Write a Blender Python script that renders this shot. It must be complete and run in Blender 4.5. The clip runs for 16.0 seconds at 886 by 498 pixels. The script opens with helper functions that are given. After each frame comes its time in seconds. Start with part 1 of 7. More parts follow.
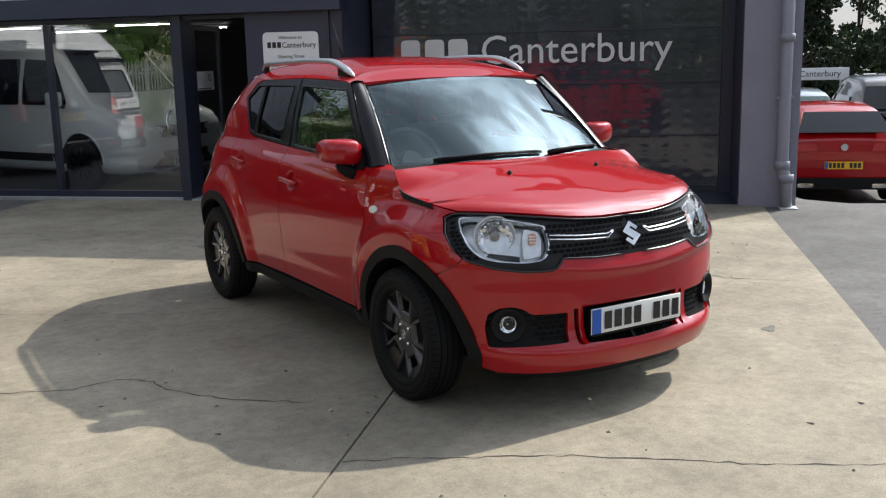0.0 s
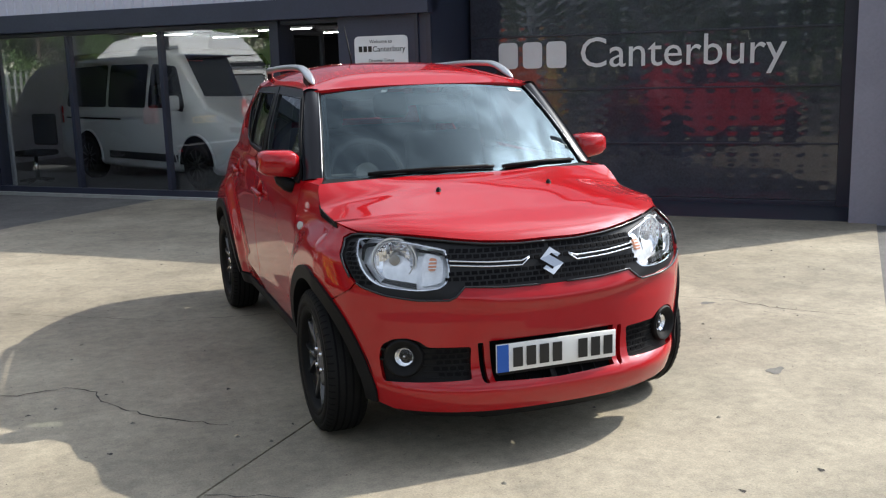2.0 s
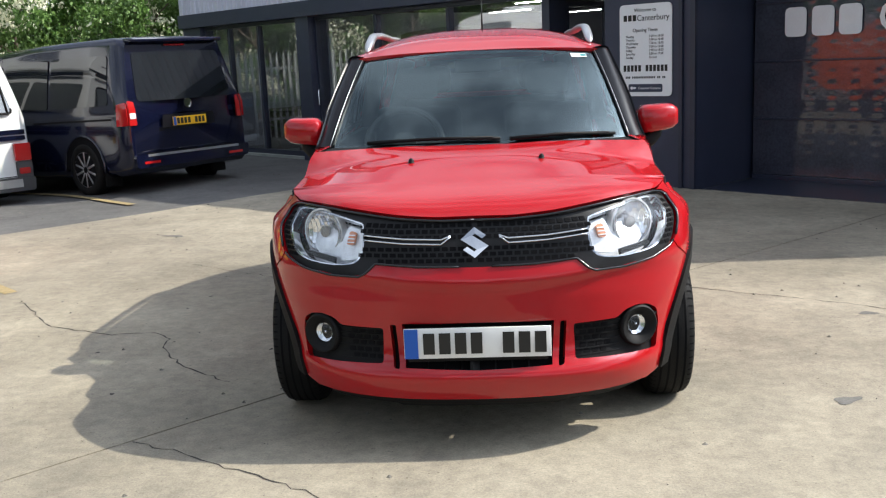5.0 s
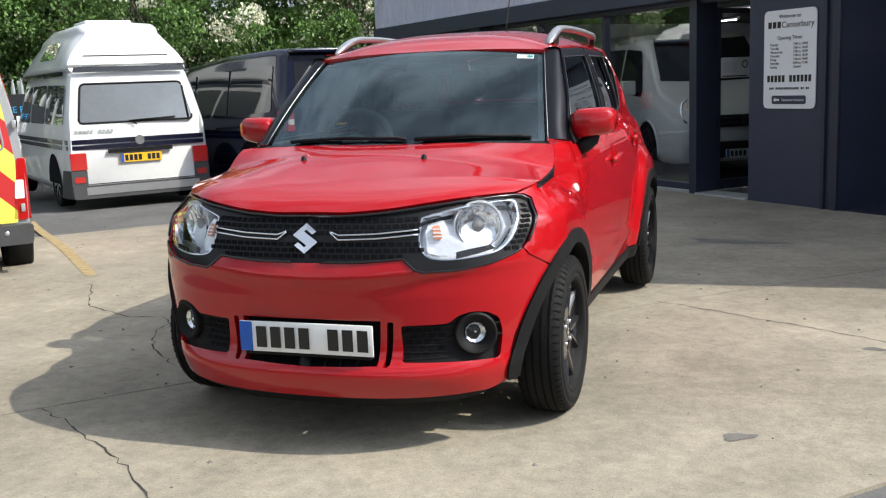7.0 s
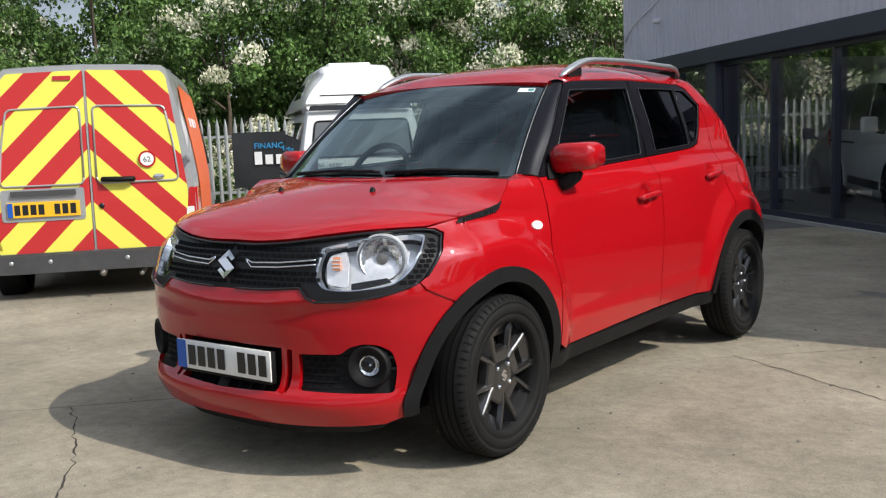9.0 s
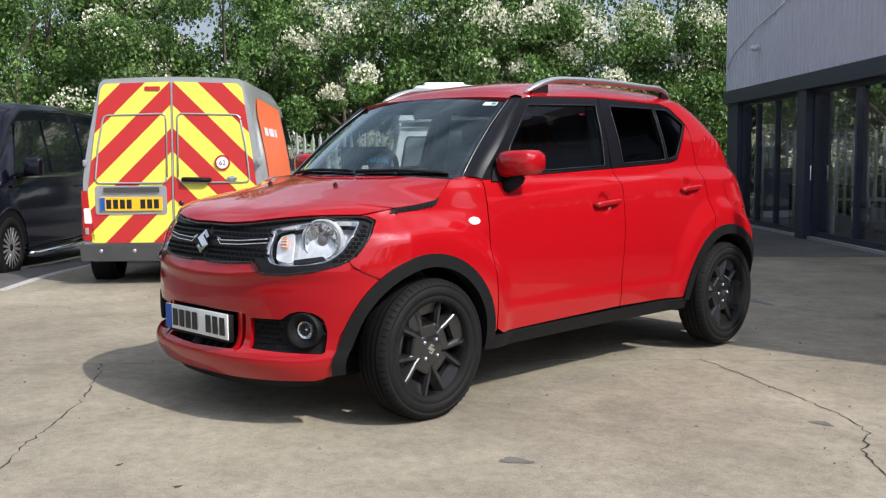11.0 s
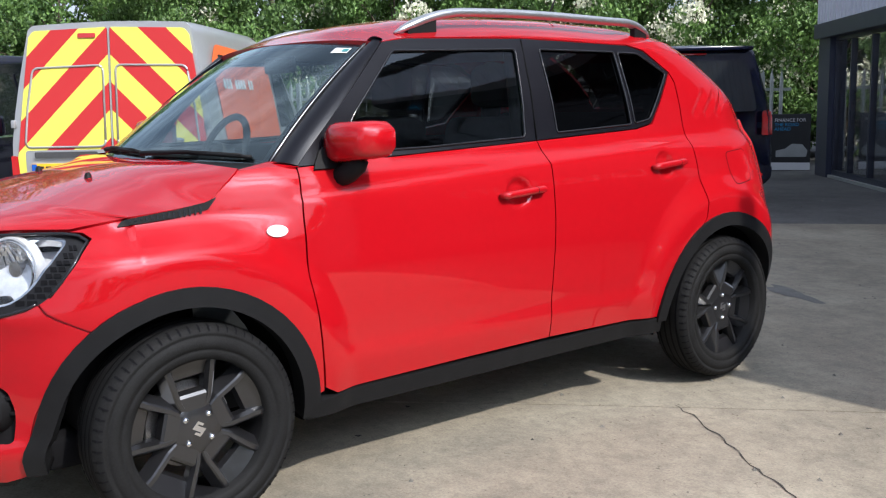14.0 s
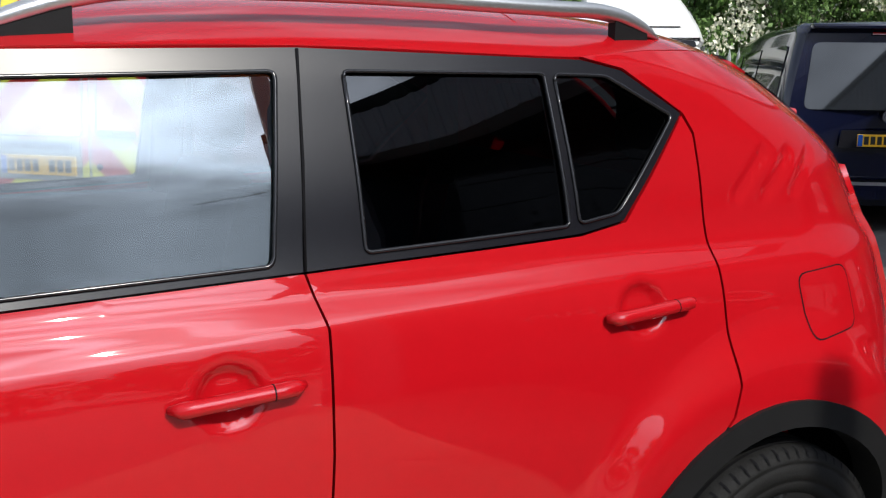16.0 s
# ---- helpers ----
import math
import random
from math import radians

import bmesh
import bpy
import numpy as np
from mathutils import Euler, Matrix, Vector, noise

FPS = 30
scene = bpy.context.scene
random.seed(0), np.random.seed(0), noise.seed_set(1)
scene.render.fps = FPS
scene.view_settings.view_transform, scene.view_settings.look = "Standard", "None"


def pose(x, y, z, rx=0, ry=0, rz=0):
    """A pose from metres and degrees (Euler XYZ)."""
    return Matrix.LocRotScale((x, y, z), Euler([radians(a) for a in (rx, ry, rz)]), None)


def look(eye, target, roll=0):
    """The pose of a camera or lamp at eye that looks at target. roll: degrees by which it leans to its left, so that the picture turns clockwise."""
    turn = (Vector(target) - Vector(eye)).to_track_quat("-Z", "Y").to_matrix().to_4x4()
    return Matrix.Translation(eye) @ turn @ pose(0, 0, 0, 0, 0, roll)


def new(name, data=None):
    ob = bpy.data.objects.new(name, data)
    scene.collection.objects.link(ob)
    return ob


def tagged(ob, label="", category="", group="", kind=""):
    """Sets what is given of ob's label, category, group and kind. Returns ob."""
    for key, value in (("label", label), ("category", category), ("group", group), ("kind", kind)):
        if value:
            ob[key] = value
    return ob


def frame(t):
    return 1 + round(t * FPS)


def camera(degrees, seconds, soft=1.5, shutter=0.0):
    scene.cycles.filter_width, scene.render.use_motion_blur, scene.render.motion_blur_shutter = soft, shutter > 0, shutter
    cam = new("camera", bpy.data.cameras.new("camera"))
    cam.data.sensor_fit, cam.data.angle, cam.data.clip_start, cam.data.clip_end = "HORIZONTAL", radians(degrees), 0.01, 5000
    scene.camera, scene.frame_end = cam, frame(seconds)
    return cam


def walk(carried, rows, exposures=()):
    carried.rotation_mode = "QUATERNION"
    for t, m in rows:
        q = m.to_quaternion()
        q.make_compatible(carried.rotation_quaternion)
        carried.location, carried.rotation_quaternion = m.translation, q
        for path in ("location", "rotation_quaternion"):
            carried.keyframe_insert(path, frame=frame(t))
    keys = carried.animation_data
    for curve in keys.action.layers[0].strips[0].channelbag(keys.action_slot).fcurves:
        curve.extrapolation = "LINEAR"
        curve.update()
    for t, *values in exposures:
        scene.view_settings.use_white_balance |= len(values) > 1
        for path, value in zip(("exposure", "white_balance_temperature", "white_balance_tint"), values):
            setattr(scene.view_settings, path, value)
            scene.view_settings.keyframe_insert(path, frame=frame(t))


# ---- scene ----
cam = camera(48.8, 16.0, soft=1.2)
PATH = [
    (0, (-2.896, -3.749, 1.534), (-1.865, -2.079, 1.152), -1.3),
    (0.5, (-2.593, -3.74, 1.53), (-1.631, -2.032, 1.133), -2.0),
    (1, (-2.3, -3.846, 1.52), (-1.444, -2.082, 1.126), -2.2),
    (1.5, (-2.004, -3.964, 1.531), (-1.244, -2.155, 1.142), -1.6),
    (2, (-1.695, -3.956, 1.53), (-1.007, -2.115, 1.16), -1.6),
    (2.5, (-1.399, -4.062, 1.517), (-0.815, -2.186, 1.143), -3.0),
    (3, (-1.121, -4.129, 1.502), (-0.641, -2.228, 1.106), -3.0),
    (3.5, (-0.836, -4.064, 1.473), (-0.51, -2.129, 1.088), -2.5),
    (4, (-0.497, -4.148, 1.425), (-0.357, -2.186, 1.062), -2.6),
    (4.2, (-0.373, -4.13, 1.422), (-0.284, -2.166, 1.054), -2.4),
    (6.3, (1.017, -3.773, 1.339), (0.532, -1.874, 0.942), -3.2),
    (6.5, (1.177, -3.759, 1.317), (0.651, -1.867, 0.934), -2.9),
    (7, (1.571, -3.673, 1.292), (0.924, -1.811, 0.957), -2.3),
    (7.5, (1.927, -3.521, 1.286), (1.11, -1.717, 1.005), -2.7),
    (8, (2.283, -3.345, 1.242), (1.292, -1.626, 0.987), -2.8),
    (8.5, (2.525, -3.114, 1.222), (1.417, -1.468, 0.969), -2.4),
    (9, (2.828, -2.97, 1.218), (1.614, -1.398, 0.984), -2.3),
    (9.2, (2.945, -2.902, 1.202), (1.691, -1.361, 0.971), -2.1),
    (11.3, (3.873, -2.859, 1.119), (2.435, -1.481, 0.937), -0.5),
    (11.5, (3.892, -2.869, 1.124), (2.448, -1.498, 0.939), -0.6),
    (12, (3.906, -2.86, 1.122), (2.456, -1.497, 0.924), -0.8),
    (12.5, (3.841, -2.649, 1.092), (2.373, -1.311, 0.86), -1.6),
    (13, (3.716, -2.176, 1.109), (2.223, -0.87, 0.849), -1.1),
    (13.5, (3.484, -1.659, 1.145), (1.985, -0.366, 0.864), -1.2),
    (14, (3.346, -1.09, 1.212), (1.786, 0.126, 0.916), -1.2),
    (14.5, (3.138, -0.537, 1.262), (1.496, 0.563, 0.955), -0.2),
    (15, (2.875, -0.016, 1.342), (1.2, 1.029, 1.019), -0.2),
    (15.5, (2.583, 0.477, 1.384), (0.85, 1.408, 1.027), -0.5),
    (16, (2.266, 0.905, 1.419), (0.502, 1.769, 1.044), 0.6),
]
walk(cam, [(t, look(eye, target, roll)) for t, eye, target, roll in PATH],
     exposures=[(0.0, 0.16, 6500, 10), (1.5, 0.30, 6450, 10), (3.5, 0.50, 6400, 10), (5.0, 0.42, 6400, 10), (7.0, 0.28, 6400, 10), (8.0, 0.05, 6450, 10), (9.0, -0.12, 6500, 11), (10.5, -0.04, 6400, 12),
                (12.0, 0.10, 6200, 13), (13.0, 0.22, 6100, 13), (14.5, 0.18, 6050, 14), (16.0, -0.16, 6300, 11)])
from mathutils.geometry import delaunay_2d_cdt


# ---- world and sun ----
SUN_AZ, SUN_EL = math.atan2(0.10, 0.995), radians(43.2)
TO_SUN = Vector((math.cos(SUN_AZ) * math.cos(SUN_EL), math.sin(SUN_AZ) * math.cos(SUN_EL), math.sin(SUN_EL)))
world = bpy.data.worlds.new("sky")
scene.world = world
world.use_nodes = True
wn, wl = world.node_tree.nodes, world.node_tree.links
wn.clear()
sky = wn.new("ShaderNodeTexSky")
sky.sky_type, sky.sun_disc = "NISHITA", False
sky.sun_elevation, sky.sun_rotation = SUN_EL, math.pi / 2 - SUN_AZ
sky.air_density, sky.dust_density = 1.0, 1.5
wtc = wn.new("ShaderNodeTexCoord")
wmap = wn.new("ShaderNodeMapping")
wmap.inputs["Scale"].default_value = (1.0, 1.0, 2.2)
cloud = wn.new("ShaderNodeTexNoise")
cloud.inputs["Scale"].default_value, cloud.inputs["Detail"].default_value, cloud.inputs["Roughness"].default_value = 2.1, 7.0, 0.58
cramp = wn.new("ShaderNodeValToRGB")
cramp.color_ramp.elements[0].position, cramp.color_ramp.elements[1].position = 0.42, 0.60
cramp.color_ramp.elements[0].color, cramp.color_ramp.elements[1].color = (0.26, 0.26, 0.26, 1), (0.9, 0.9, 0.9, 1)
wmix = wn.new("ShaderNodeMixRGB")
wmix.inputs["Color2"].default_value = (15.0, 15.4, 16.0, 1)
bg = wn.new("ShaderNodeBackground")
bg.inputs["Strength"].default_value = 0.062
wout = wn.new("ShaderNodeOutputWorld")
wl.new(wtc.outputs["Generated"], wmap.inputs["Vector"])
wl.new(wmap.outputs["Vector"], cloud.inputs["Vector"])
wl.new(cloud.outputs["Fac"], cramp.inputs["Fac"])
wl.new(cramp.outputs["Color"], wmix.inputs["Fac"])
wl.new(sky.outputs["Color"], wmix.inputs["Color1"])
# thin cloud is brighter towards the sun
wdot, wmax, wpow, wgain, wlit = wn.new("ShaderNodeVectorMath"), wn.new("ShaderNodeMath"), wn.new("ShaderNodeMath"), wn.new("ShaderNodeMath"), wn.new("ShaderNodeVectorMath")
wdot.operation, wmax.operation, wpow.operation, wgain.operation, wlit.operation = "DOT_PRODUCT", "MAXIMUM", "POWER", "MULTIPLY_ADD", "SCALE"
wdot.inputs[1].default_value = TO_SUN
wmax.inputs[1].default_value, wpow.inputs[1].default_value = 0.0, 16.0
wgain.inputs[1].default_value, wgain.inputs[2].default_value = 13.0, 1.0
wlit.inputs[0].default_value = (12.6, 13.9, 16.0)
wl.new(wtc.outputs["Generated"], wdot.inputs[0])
wl.new(wdot.outputs["Value"], wmax.inputs[0]), wl.new(wmax.outputs[0], wpow.inputs[0]), wl.new(wpow.outputs[0], wgain.inputs[0])
wl.new(wgain.outputs[0], wlit.inputs["Scale"]), wl.new(wlit.outputs["Vector"], wmix.inputs["Color2"])
wl.new(wmix.outputs["Color"], bg.inputs["Color"])
wl.new(bg.outputs["Background"], wout.inputs["Surface"])
sun_data = bpy.data.lights.new("sun", "SUN")
sun_data.energy, sun_data.angle, sun_data.color = 4.7, radians(0.55), (1.0, 0.93, 0.80)
sun = new("sun", sun_data)
sun.matrix_world = look(TO_SUN * 40, (0, 0, 0))


# ---- materials ----
def material(name, color, rough=0.5, metal=0.0, vary=0.0, scale=8.0, bump=0.0, bump_scale=60.0, coat=0.0, spec=0.5, random_tone=0.0, coat_ior=1.5):
    """A principled surface whose tone wanders by vary at a coarse and a fine scale, with fine relief."""
    m = bpy.data.materials.new(name)
    m.use_nodes = True
    n, l = m.node_tree.nodes, m.node_tree.links
    p = n["Principled BSDF"]
    p.inputs["Base Color"].default_value = (*color, 1)
    p.inputs["Roughness"].default_value, p.inputs["Metallic"].default_value = rough, metal
    p.inputs["Coat Weight"].default_value, p.inputs["Coat Roughness"].default_value = coat, 0.02
    p.inputs["Specular IOR Level"].default_value, p.inputs["Coat IOR"].default_value = spec, coat_ior
    tc = n.new("ShaderNodeTexCoord")
    out = None
    if vary or random_tone:
        a, b = n.new("ShaderNodeTexNoise"), n.new("ShaderNodeTexNoise")
        a.inputs["Scale"].default_value, a.inputs["Detail"].default_value = scale, 5
        b.inputs["Scale"].default_value, b.inputs["Detail"].default_value = scale * 14, 4
        l.new(tc.outputs["Object"], a.inputs["Vector"]), l.new(tc.outputs["Object"], b.inputs["Vector"])
        add = n.new("ShaderNodeMath")
        add.operation = "ADD"
        l.new(a.outputs["Fac"], add.inputs[0]), l.new(b.outputs["Fac"], add.inputs[1])
        rng = n.new("ShaderNodeMapRange")
        rng.inputs["From Min"].default_value, rng.inputs["From Max"].default_value = 0.7, 1.3
        rng.inputs["To Min"].default_value, rng.inputs["To Max"].default_value = 1 - vary, 1 + vary
        l.new(add.outputs[0], rng.inputs["Value"])
        hsv = n.new("ShaderNodeHueSaturation")
        hsv.inputs["Color"].default_value = (*color, 1)
        last = rng.outputs[0]
        if random_tone:
            info, r2, mul = n.new("ShaderNodeObjectInfo"), n.new("ShaderNodeMapRange"), n.new("ShaderNodeMath")
            r2.inputs["To Min"].default_value, r2.inputs["To Max"].default_value = 1 - random_tone, 1 + random_tone
            mul.operation = "MULTIPLY"
            l.new(info.outputs["Random"], r2.inputs["Value"])
            l.new(r2.outputs[0], mul.inputs[0]), l.new(last, mul.inputs[1])
            last = mul.outputs[0]
        l.new(last, hsv.inputs["Value"])
        l.new(hsv.outputs["Color"], p.inputs["Base Color"])
    if bump:
        c, bp = n.new("ShaderNodeTexNoise"), n.new("ShaderNodeBump")
        c.inputs["Scale"].default_value, c.inputs["Detail"].default_value = bump_scale, 5
        bp.inputs["Strength"].default_value, bp.inputs["Distance"].default_value = bump, 0.01
        l.new(tc.outputs["Object"], c.inputs["Vector"])
        l.new(c.outputs["Fac"], bp.inputs["Height"])
        l.new(bp.outputs["Normal"], p.inputs["Normal"])
    return m


def glass(name, tint, rough=0.0, ior=1.75, gloss=(1, 1, 1)):
    """A thin pane: a tinted clear layer with a mirror gloss that grows towards grazing."""
    m = bpy.data.materials.new(name)
    m.use_nodes = True
    n, l = m.node_tree.nodes, m.node_tree.links
    n.remove(n["Principled BSDF"])
    tr, gl, mix, lw = n.new("ShaderNodeBsdfTransparent"), n.new("ShaderNodeBsdfGlossy"), n.new("ShaderNodeMixShader"), n.new("ShaderNodeLayerWeight")
    po, ma = n.new("ShaderNodeMath"), n.new("ShaderNodeMath")
    po.operation, ma.operation = "POWER", "MULTIPLY_ADD"
    f0 = ((ior - 1) / (ior + 1)) ** 2
    lw.inputs["Blend"].default_value, po.inputs[1].default_value = 0.5, 4.5
    ma.inputs[1].default_value, ma.inputs[2].default_value = 1 - f0, f0
    tr.inputs["Color"].default_value = (*tint, 1)
    gl.inputs["Roughness"].default_value, gl.inputs["Color"].default_value = rough, (*gloss, 1)
    l.new(lw.outputs["Facing"], po.inputs[0]), l.new(po.outputs[0], ma.inputs[0])
    l.new(ma.outputs[0], mix.inputs[0]), l.new(tr.outputs[0], mix.inputs[1]), l.new(gl.outputs[0], mix.inputs[2])
    l.new(mix.outputs[0], n["Material Output"].inputs["Surface"])
    return m


PAINT_RED = material("red_paint", (0.36, 0.0030, 0.0065), 0.45, vary=0.03, scale=30, coat=1.0, spec=0.04, coat_ior=1.54)
PLASTIC = material("black_plastic", (0.0075, 0.0075, 0.008), 0.6, vary=0.15, spec=0.18, scale=20, bump=0.06, bump_scale=900)
GLOSS_BLACK = material("gloss_black", (0.012, 0.012, 0.014), 0.18, vary=0.1)
SATIN_BLACK = material("satin_black", (0.006, 0.006, 0.0085), 0.30, vary=0.1, spec=0.30)
# near-black of dark parts, and of flat patches painted as shade in openings
DARK = material("dark_parts_and_shade", (0.006, 0.006, 0.007), 0.9, vary=0.1, spec=0.1)
RUBBER = material("tyre_rubber", (0.009, 0.009, 0.009), 0.70, vary=0.3, scale=12, bump=0.15, bump_scale=300, spec=0.16)
ALLOY = material("black_alloy", (0.010, 0.010, 0.011), 0.30, vary=0.1, coat=1.0)
CHROME = material("chrome", (0.75, 0.76, 0.78), 0.08, metal=1.0)
REFLECTOR = material("lamp_reflector", (0.88, 0.89, 0.91), 0.20, metal=1.0)
LAMP_GREY = material("lamp_housing", (0.84, 0.85, 0.87), 0.28, metal=0.45, vary=0.15, scale=40, bump=0.2, bump_scale=45)
SILVER = material("silver_rail", (0.55, 0.56, 0.57), 0.3, metal=0.85, vary=0.05)
STEEL = material("brake_steel", (0.35, 0.33, 0.31), 0.45, metal=0.9, vary=0.3, scale=20)
GLASS_SCREEN = glass("windscreen_glass", (0.66, 0.74, 0.73), ior=2.1, gloss=(0.80, 0.97, 1.0))
GLASS_SIDE = glass("side_glass", (0.62, 0.68, 0.67), ior=2.15, gloss=(0.90, 0.98, 1.0))
GLASS_PRIVACY = glass("privacy_glass", (0.06, 0.065, 0.07), ior=1.6)
GLASS_LAMP = glass("lamp_lens", (0.96, 0.97, 0.98), ior=1.45)
GLASS_SHOP = glass("showroom_glass", (0.90, 0.93, 0.94), ior=2.15)
GLASS_VAN = glass("van_glass", (0.10, 0.11, 0.12))
PLATE_WHITE = material("plate_white", (0.78, 0.78, 0.76), 0.35, vary=0.02)
PLATE_YELLOW = material("plate_yellow", (0.82, 0.46, 0.02), 0.35, vary=0.03)
PLATE_BLUE = material("plate_blue", (0.01, 0.09, 0.42), 0.35)
INK = material("black_ink", (0.012, 0.012, 0.012), 0.4)
WHITE_INK = material("white_ink", (0.75, 0.75, 0.75), 0.45, vary=0.04)
AMBER = material("amber_lens", (0.70, 0.28, 0.14), 0.3, coat=0.4, vary=0.3, scale=40)
MASK_BLACK = material("mask_black", (0.013, 0.013, 0.014), 0.4, vary=0.1, spec=0.25)
LENS_RED = material("red_lens", (0.45, 0.012, 0.012), 0.12, coat=1.0)
LENS_CLEAR = material("clear_lens", (0.75, 0.74, 0.72), 0.15, coat=1.0)
TRIM_GREY = material("interior_grey", (0.05, 0.05, 0.053), 0.7, vary=0.15, bump=0.1, bump_scale=500)
SEAT = material("seat_cloth", (0.035, 0.035, 0.04), 0.9, vary=0.2, scale=40, bump=0.2, bump_scale=700)
HEADLINER = material("headliner", (0.35, 0.34, 0.33), 0.9, vary=0.05)
STICKER = material("white_sticker", (0.72, 0.74, 0.74), 0.4)
TEAL = material("teal_print", (0.05, 0.25, 0.25), 0.4)

CLADDING = material("grey_cladding", (0.56, 0.57, 0.66), 0.45, vary=0.06, scale=1.5)
BAND = material("dark_blue_paint", (0.033, 0.040, 0.070), 0.42, vary=0.12, scale=3)
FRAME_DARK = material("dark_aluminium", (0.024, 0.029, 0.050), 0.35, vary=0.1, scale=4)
PILLAR_GREY = material("pillar_paint", (0.22, 0.22, 0.27), 0.5, vary=0.08, scale=3, bump=0.05)
PIPE_GREY = material("pipe_paint", (0.24, 0.24, 0.28), 0.4, vary=0.12, scale=8)
SIGN_WHITE = material("sign_white", (0.80, 0.81, 0.82), 0.35, vary=0.02)
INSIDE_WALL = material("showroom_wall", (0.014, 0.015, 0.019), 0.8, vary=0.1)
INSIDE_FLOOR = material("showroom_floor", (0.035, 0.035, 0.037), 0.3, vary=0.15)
ROLLER = material("clear_panel_door", (0.042, 0.046, 0.064), 0.08, vary=0.3, scale=3, coat=0.5, coat_ior=1.5)
VAN_WHITE = material("white_van_paint", (0.72, 0.73, 0.72), 0.3, vary=0.03, scale=3, coat=0.6)
VAN_SILVER = material("silver_van_paint", (0.42, 0.43, 0.44), 0.35, metal=0.5, vary=0.04, coat=0.6)
VAN_BLUE = material("dark_blue_van_paint", (0.004, 0.0055, 0.020), 0.15, vary=0.1, coat=0.5)
VAN_BLACK = material("black_van_paint", (0.003, 0.003, 0.008), 0.08, vary=0.1, spec=0.5)
VAN_BUMPER = material("grey_van_bumper", (0.05, 0.05, 0.052), 0.6, vary=0.2, scale=6, bump=0.1)
ORANGE = material("orange_wrap", (0.72, 0.12, 0.02), 0.4, vary=0.1)
BANNER = material("black_banner", (0.015, 0.016, 0.018), 0.5, vary=0.2)
BLUE_PRINT = material("blue_print", (0.02, 0.30, 0.60), 0.5)
GALV = material("galvanised_steel", (0.42, 0.44, 0.43), 0.5, metal=0.5, vary=0.15, scale=5)
BARK = material("bark", (0.09, 0.07, 0.05), 0.9, vary=0.35, scale=10, bump=0.4, bump_scale=40)


# ---- building helpers ----
def part(name, bm, mat, parent=None, label="", smooth=True, normals=None):
    me = bpy.data.meshes.new(name)
    bm.normal_update()
    bm.to_mesh(me)
    bm.free()
    me.materials.append(mat)
    for f in me.polygons:
        f.use_smooth = smooth
    ob = new(name, me)
    if parent:
        ob.parent = parent
    if label:
        ob["label"] = label
    return ob


def thing(name, label, category, m=None, group="", kind=""):
    ob = new(name)
    ob.empty_display_size = 0.1
    if m:
        ob.matrix_world = m
    return tagged(ob, label, category, group, kind)


def sharp(bm, angle=35):
    """Marks edges sharper than the angle, so that smooth shading breaks there."""
    bm.normal_update()
    for e in bm.edges:
        if len(e.link_faces) == 2 and e.calc_face_angle(0) > radians(angle):
            e.smooth = False
    return bm


def box(x0, x1, y0, y1, z0, z1, bevel=0.0, bm=None, m=None):
    bm = bm or bmesh.new()
    vs = [bm.verts.new(v) for v in ((x0, y0, z0), (x1, y0, z0), (x1, y1, z0), (x0, y1, z0), (x0, y0, z1), (x1, y0, z1), (x1, y1, z1), (x0, y1, z1))]
    fs = [bm.faces.new([vs[i] for i in f]) for f in ((3, 2, 1, 0), (4, 5, 6, 7), (0, 1, 5, 4), (1, 2, 6, 5), (2, 3, 7, 6), (3, 0, 4, 7))]
    if bevel:
        es = list({e for f in fs for e in f.edges})
        r = bmesh.ops.bevel(bm, geom=es, offset=bevel, segments=2, affect="EDGES", profile=0.5)
        vs = list({v for f in r["faces"] for v in f.verts} | {v for v in vs if v.is_valid})
    if m:
        bmesh.ops.transform(bm, matrix=m, verts=vs)
    return bm


def lathe(profile, n=32, bm=None, axis="x", m=None, closed=False, caps=True):
    """Turns (along, radius) pairs round an axis; caps closes the open ends."""
    bm = bm or bmesh.new()
    rings = []
    for a, r in profile:
        ring = []
        for k in range(n):
            t = 2 * math.pi * k / n
            p = (a, r * math.cos(t), r * math.sin(t)) if axis == "x" else (r * math.cos(t), a, r * math.sin(t)) if axis == "y" else (r * math.cos(t), r * math.sin(t), a)
            v = Vector(p)
            ring.append(bm.verts.new(m @ v if m else v))
        rings.append(ring)
    for i in range(len(rings) - 1 + closed):
        r0, r1 = rings[i], rings[(i + 1) % len(rings)]
        for k in range(n):
            bm.faces.new((r0[k], r0[(k + 1) % n], r1[(k + 1) % n], r1[k]))
    if not closed and caps:
        for ring, (a, r) in ((rings[0], profile[0]), (rings[-1], profile[-1])):
            if r > 1e-4:
                bm.faces.new(ring)
    return bm


def tube(points, radius, n=8, bm=None, flat=1.0):
    """A round bar along points."""
    bm = bm or bmesh.new()
    pts = [Vector(p) for p in points]
    rings = []
    for i, p in enumerate(pts):
        d = (pts[min(i + 1, len(pts) - 1)] - pts[max(i - 1, 0)]).normalized()
        up = Vector((0, 0, 1)) if abs(d.z) < 0.9 else Vector((1, 0, 0))
        a = d.cross(up).normalized()
        b = a.cross(d).normalized()
        r = radius[i] if isinstance(radius, (list, tuple)) else radius
        rings.append([bm.verts.new(p + r * math.cos(2 * math.pi * k / n) * a + r * flat * math.sin(2 * math.pi * k / n) * b) for k in range(n)])
    for r0, r1 in zip(rings, rings[1:]):
        for k in range(n):
            bm.faces.new((r0[k], r1[k], r1[(k + 1) % n], r0[(k + 1) % n]))
    bm.faces.new(rings[0]), bm.faces.new(rings[-1][::-1])
    return bm


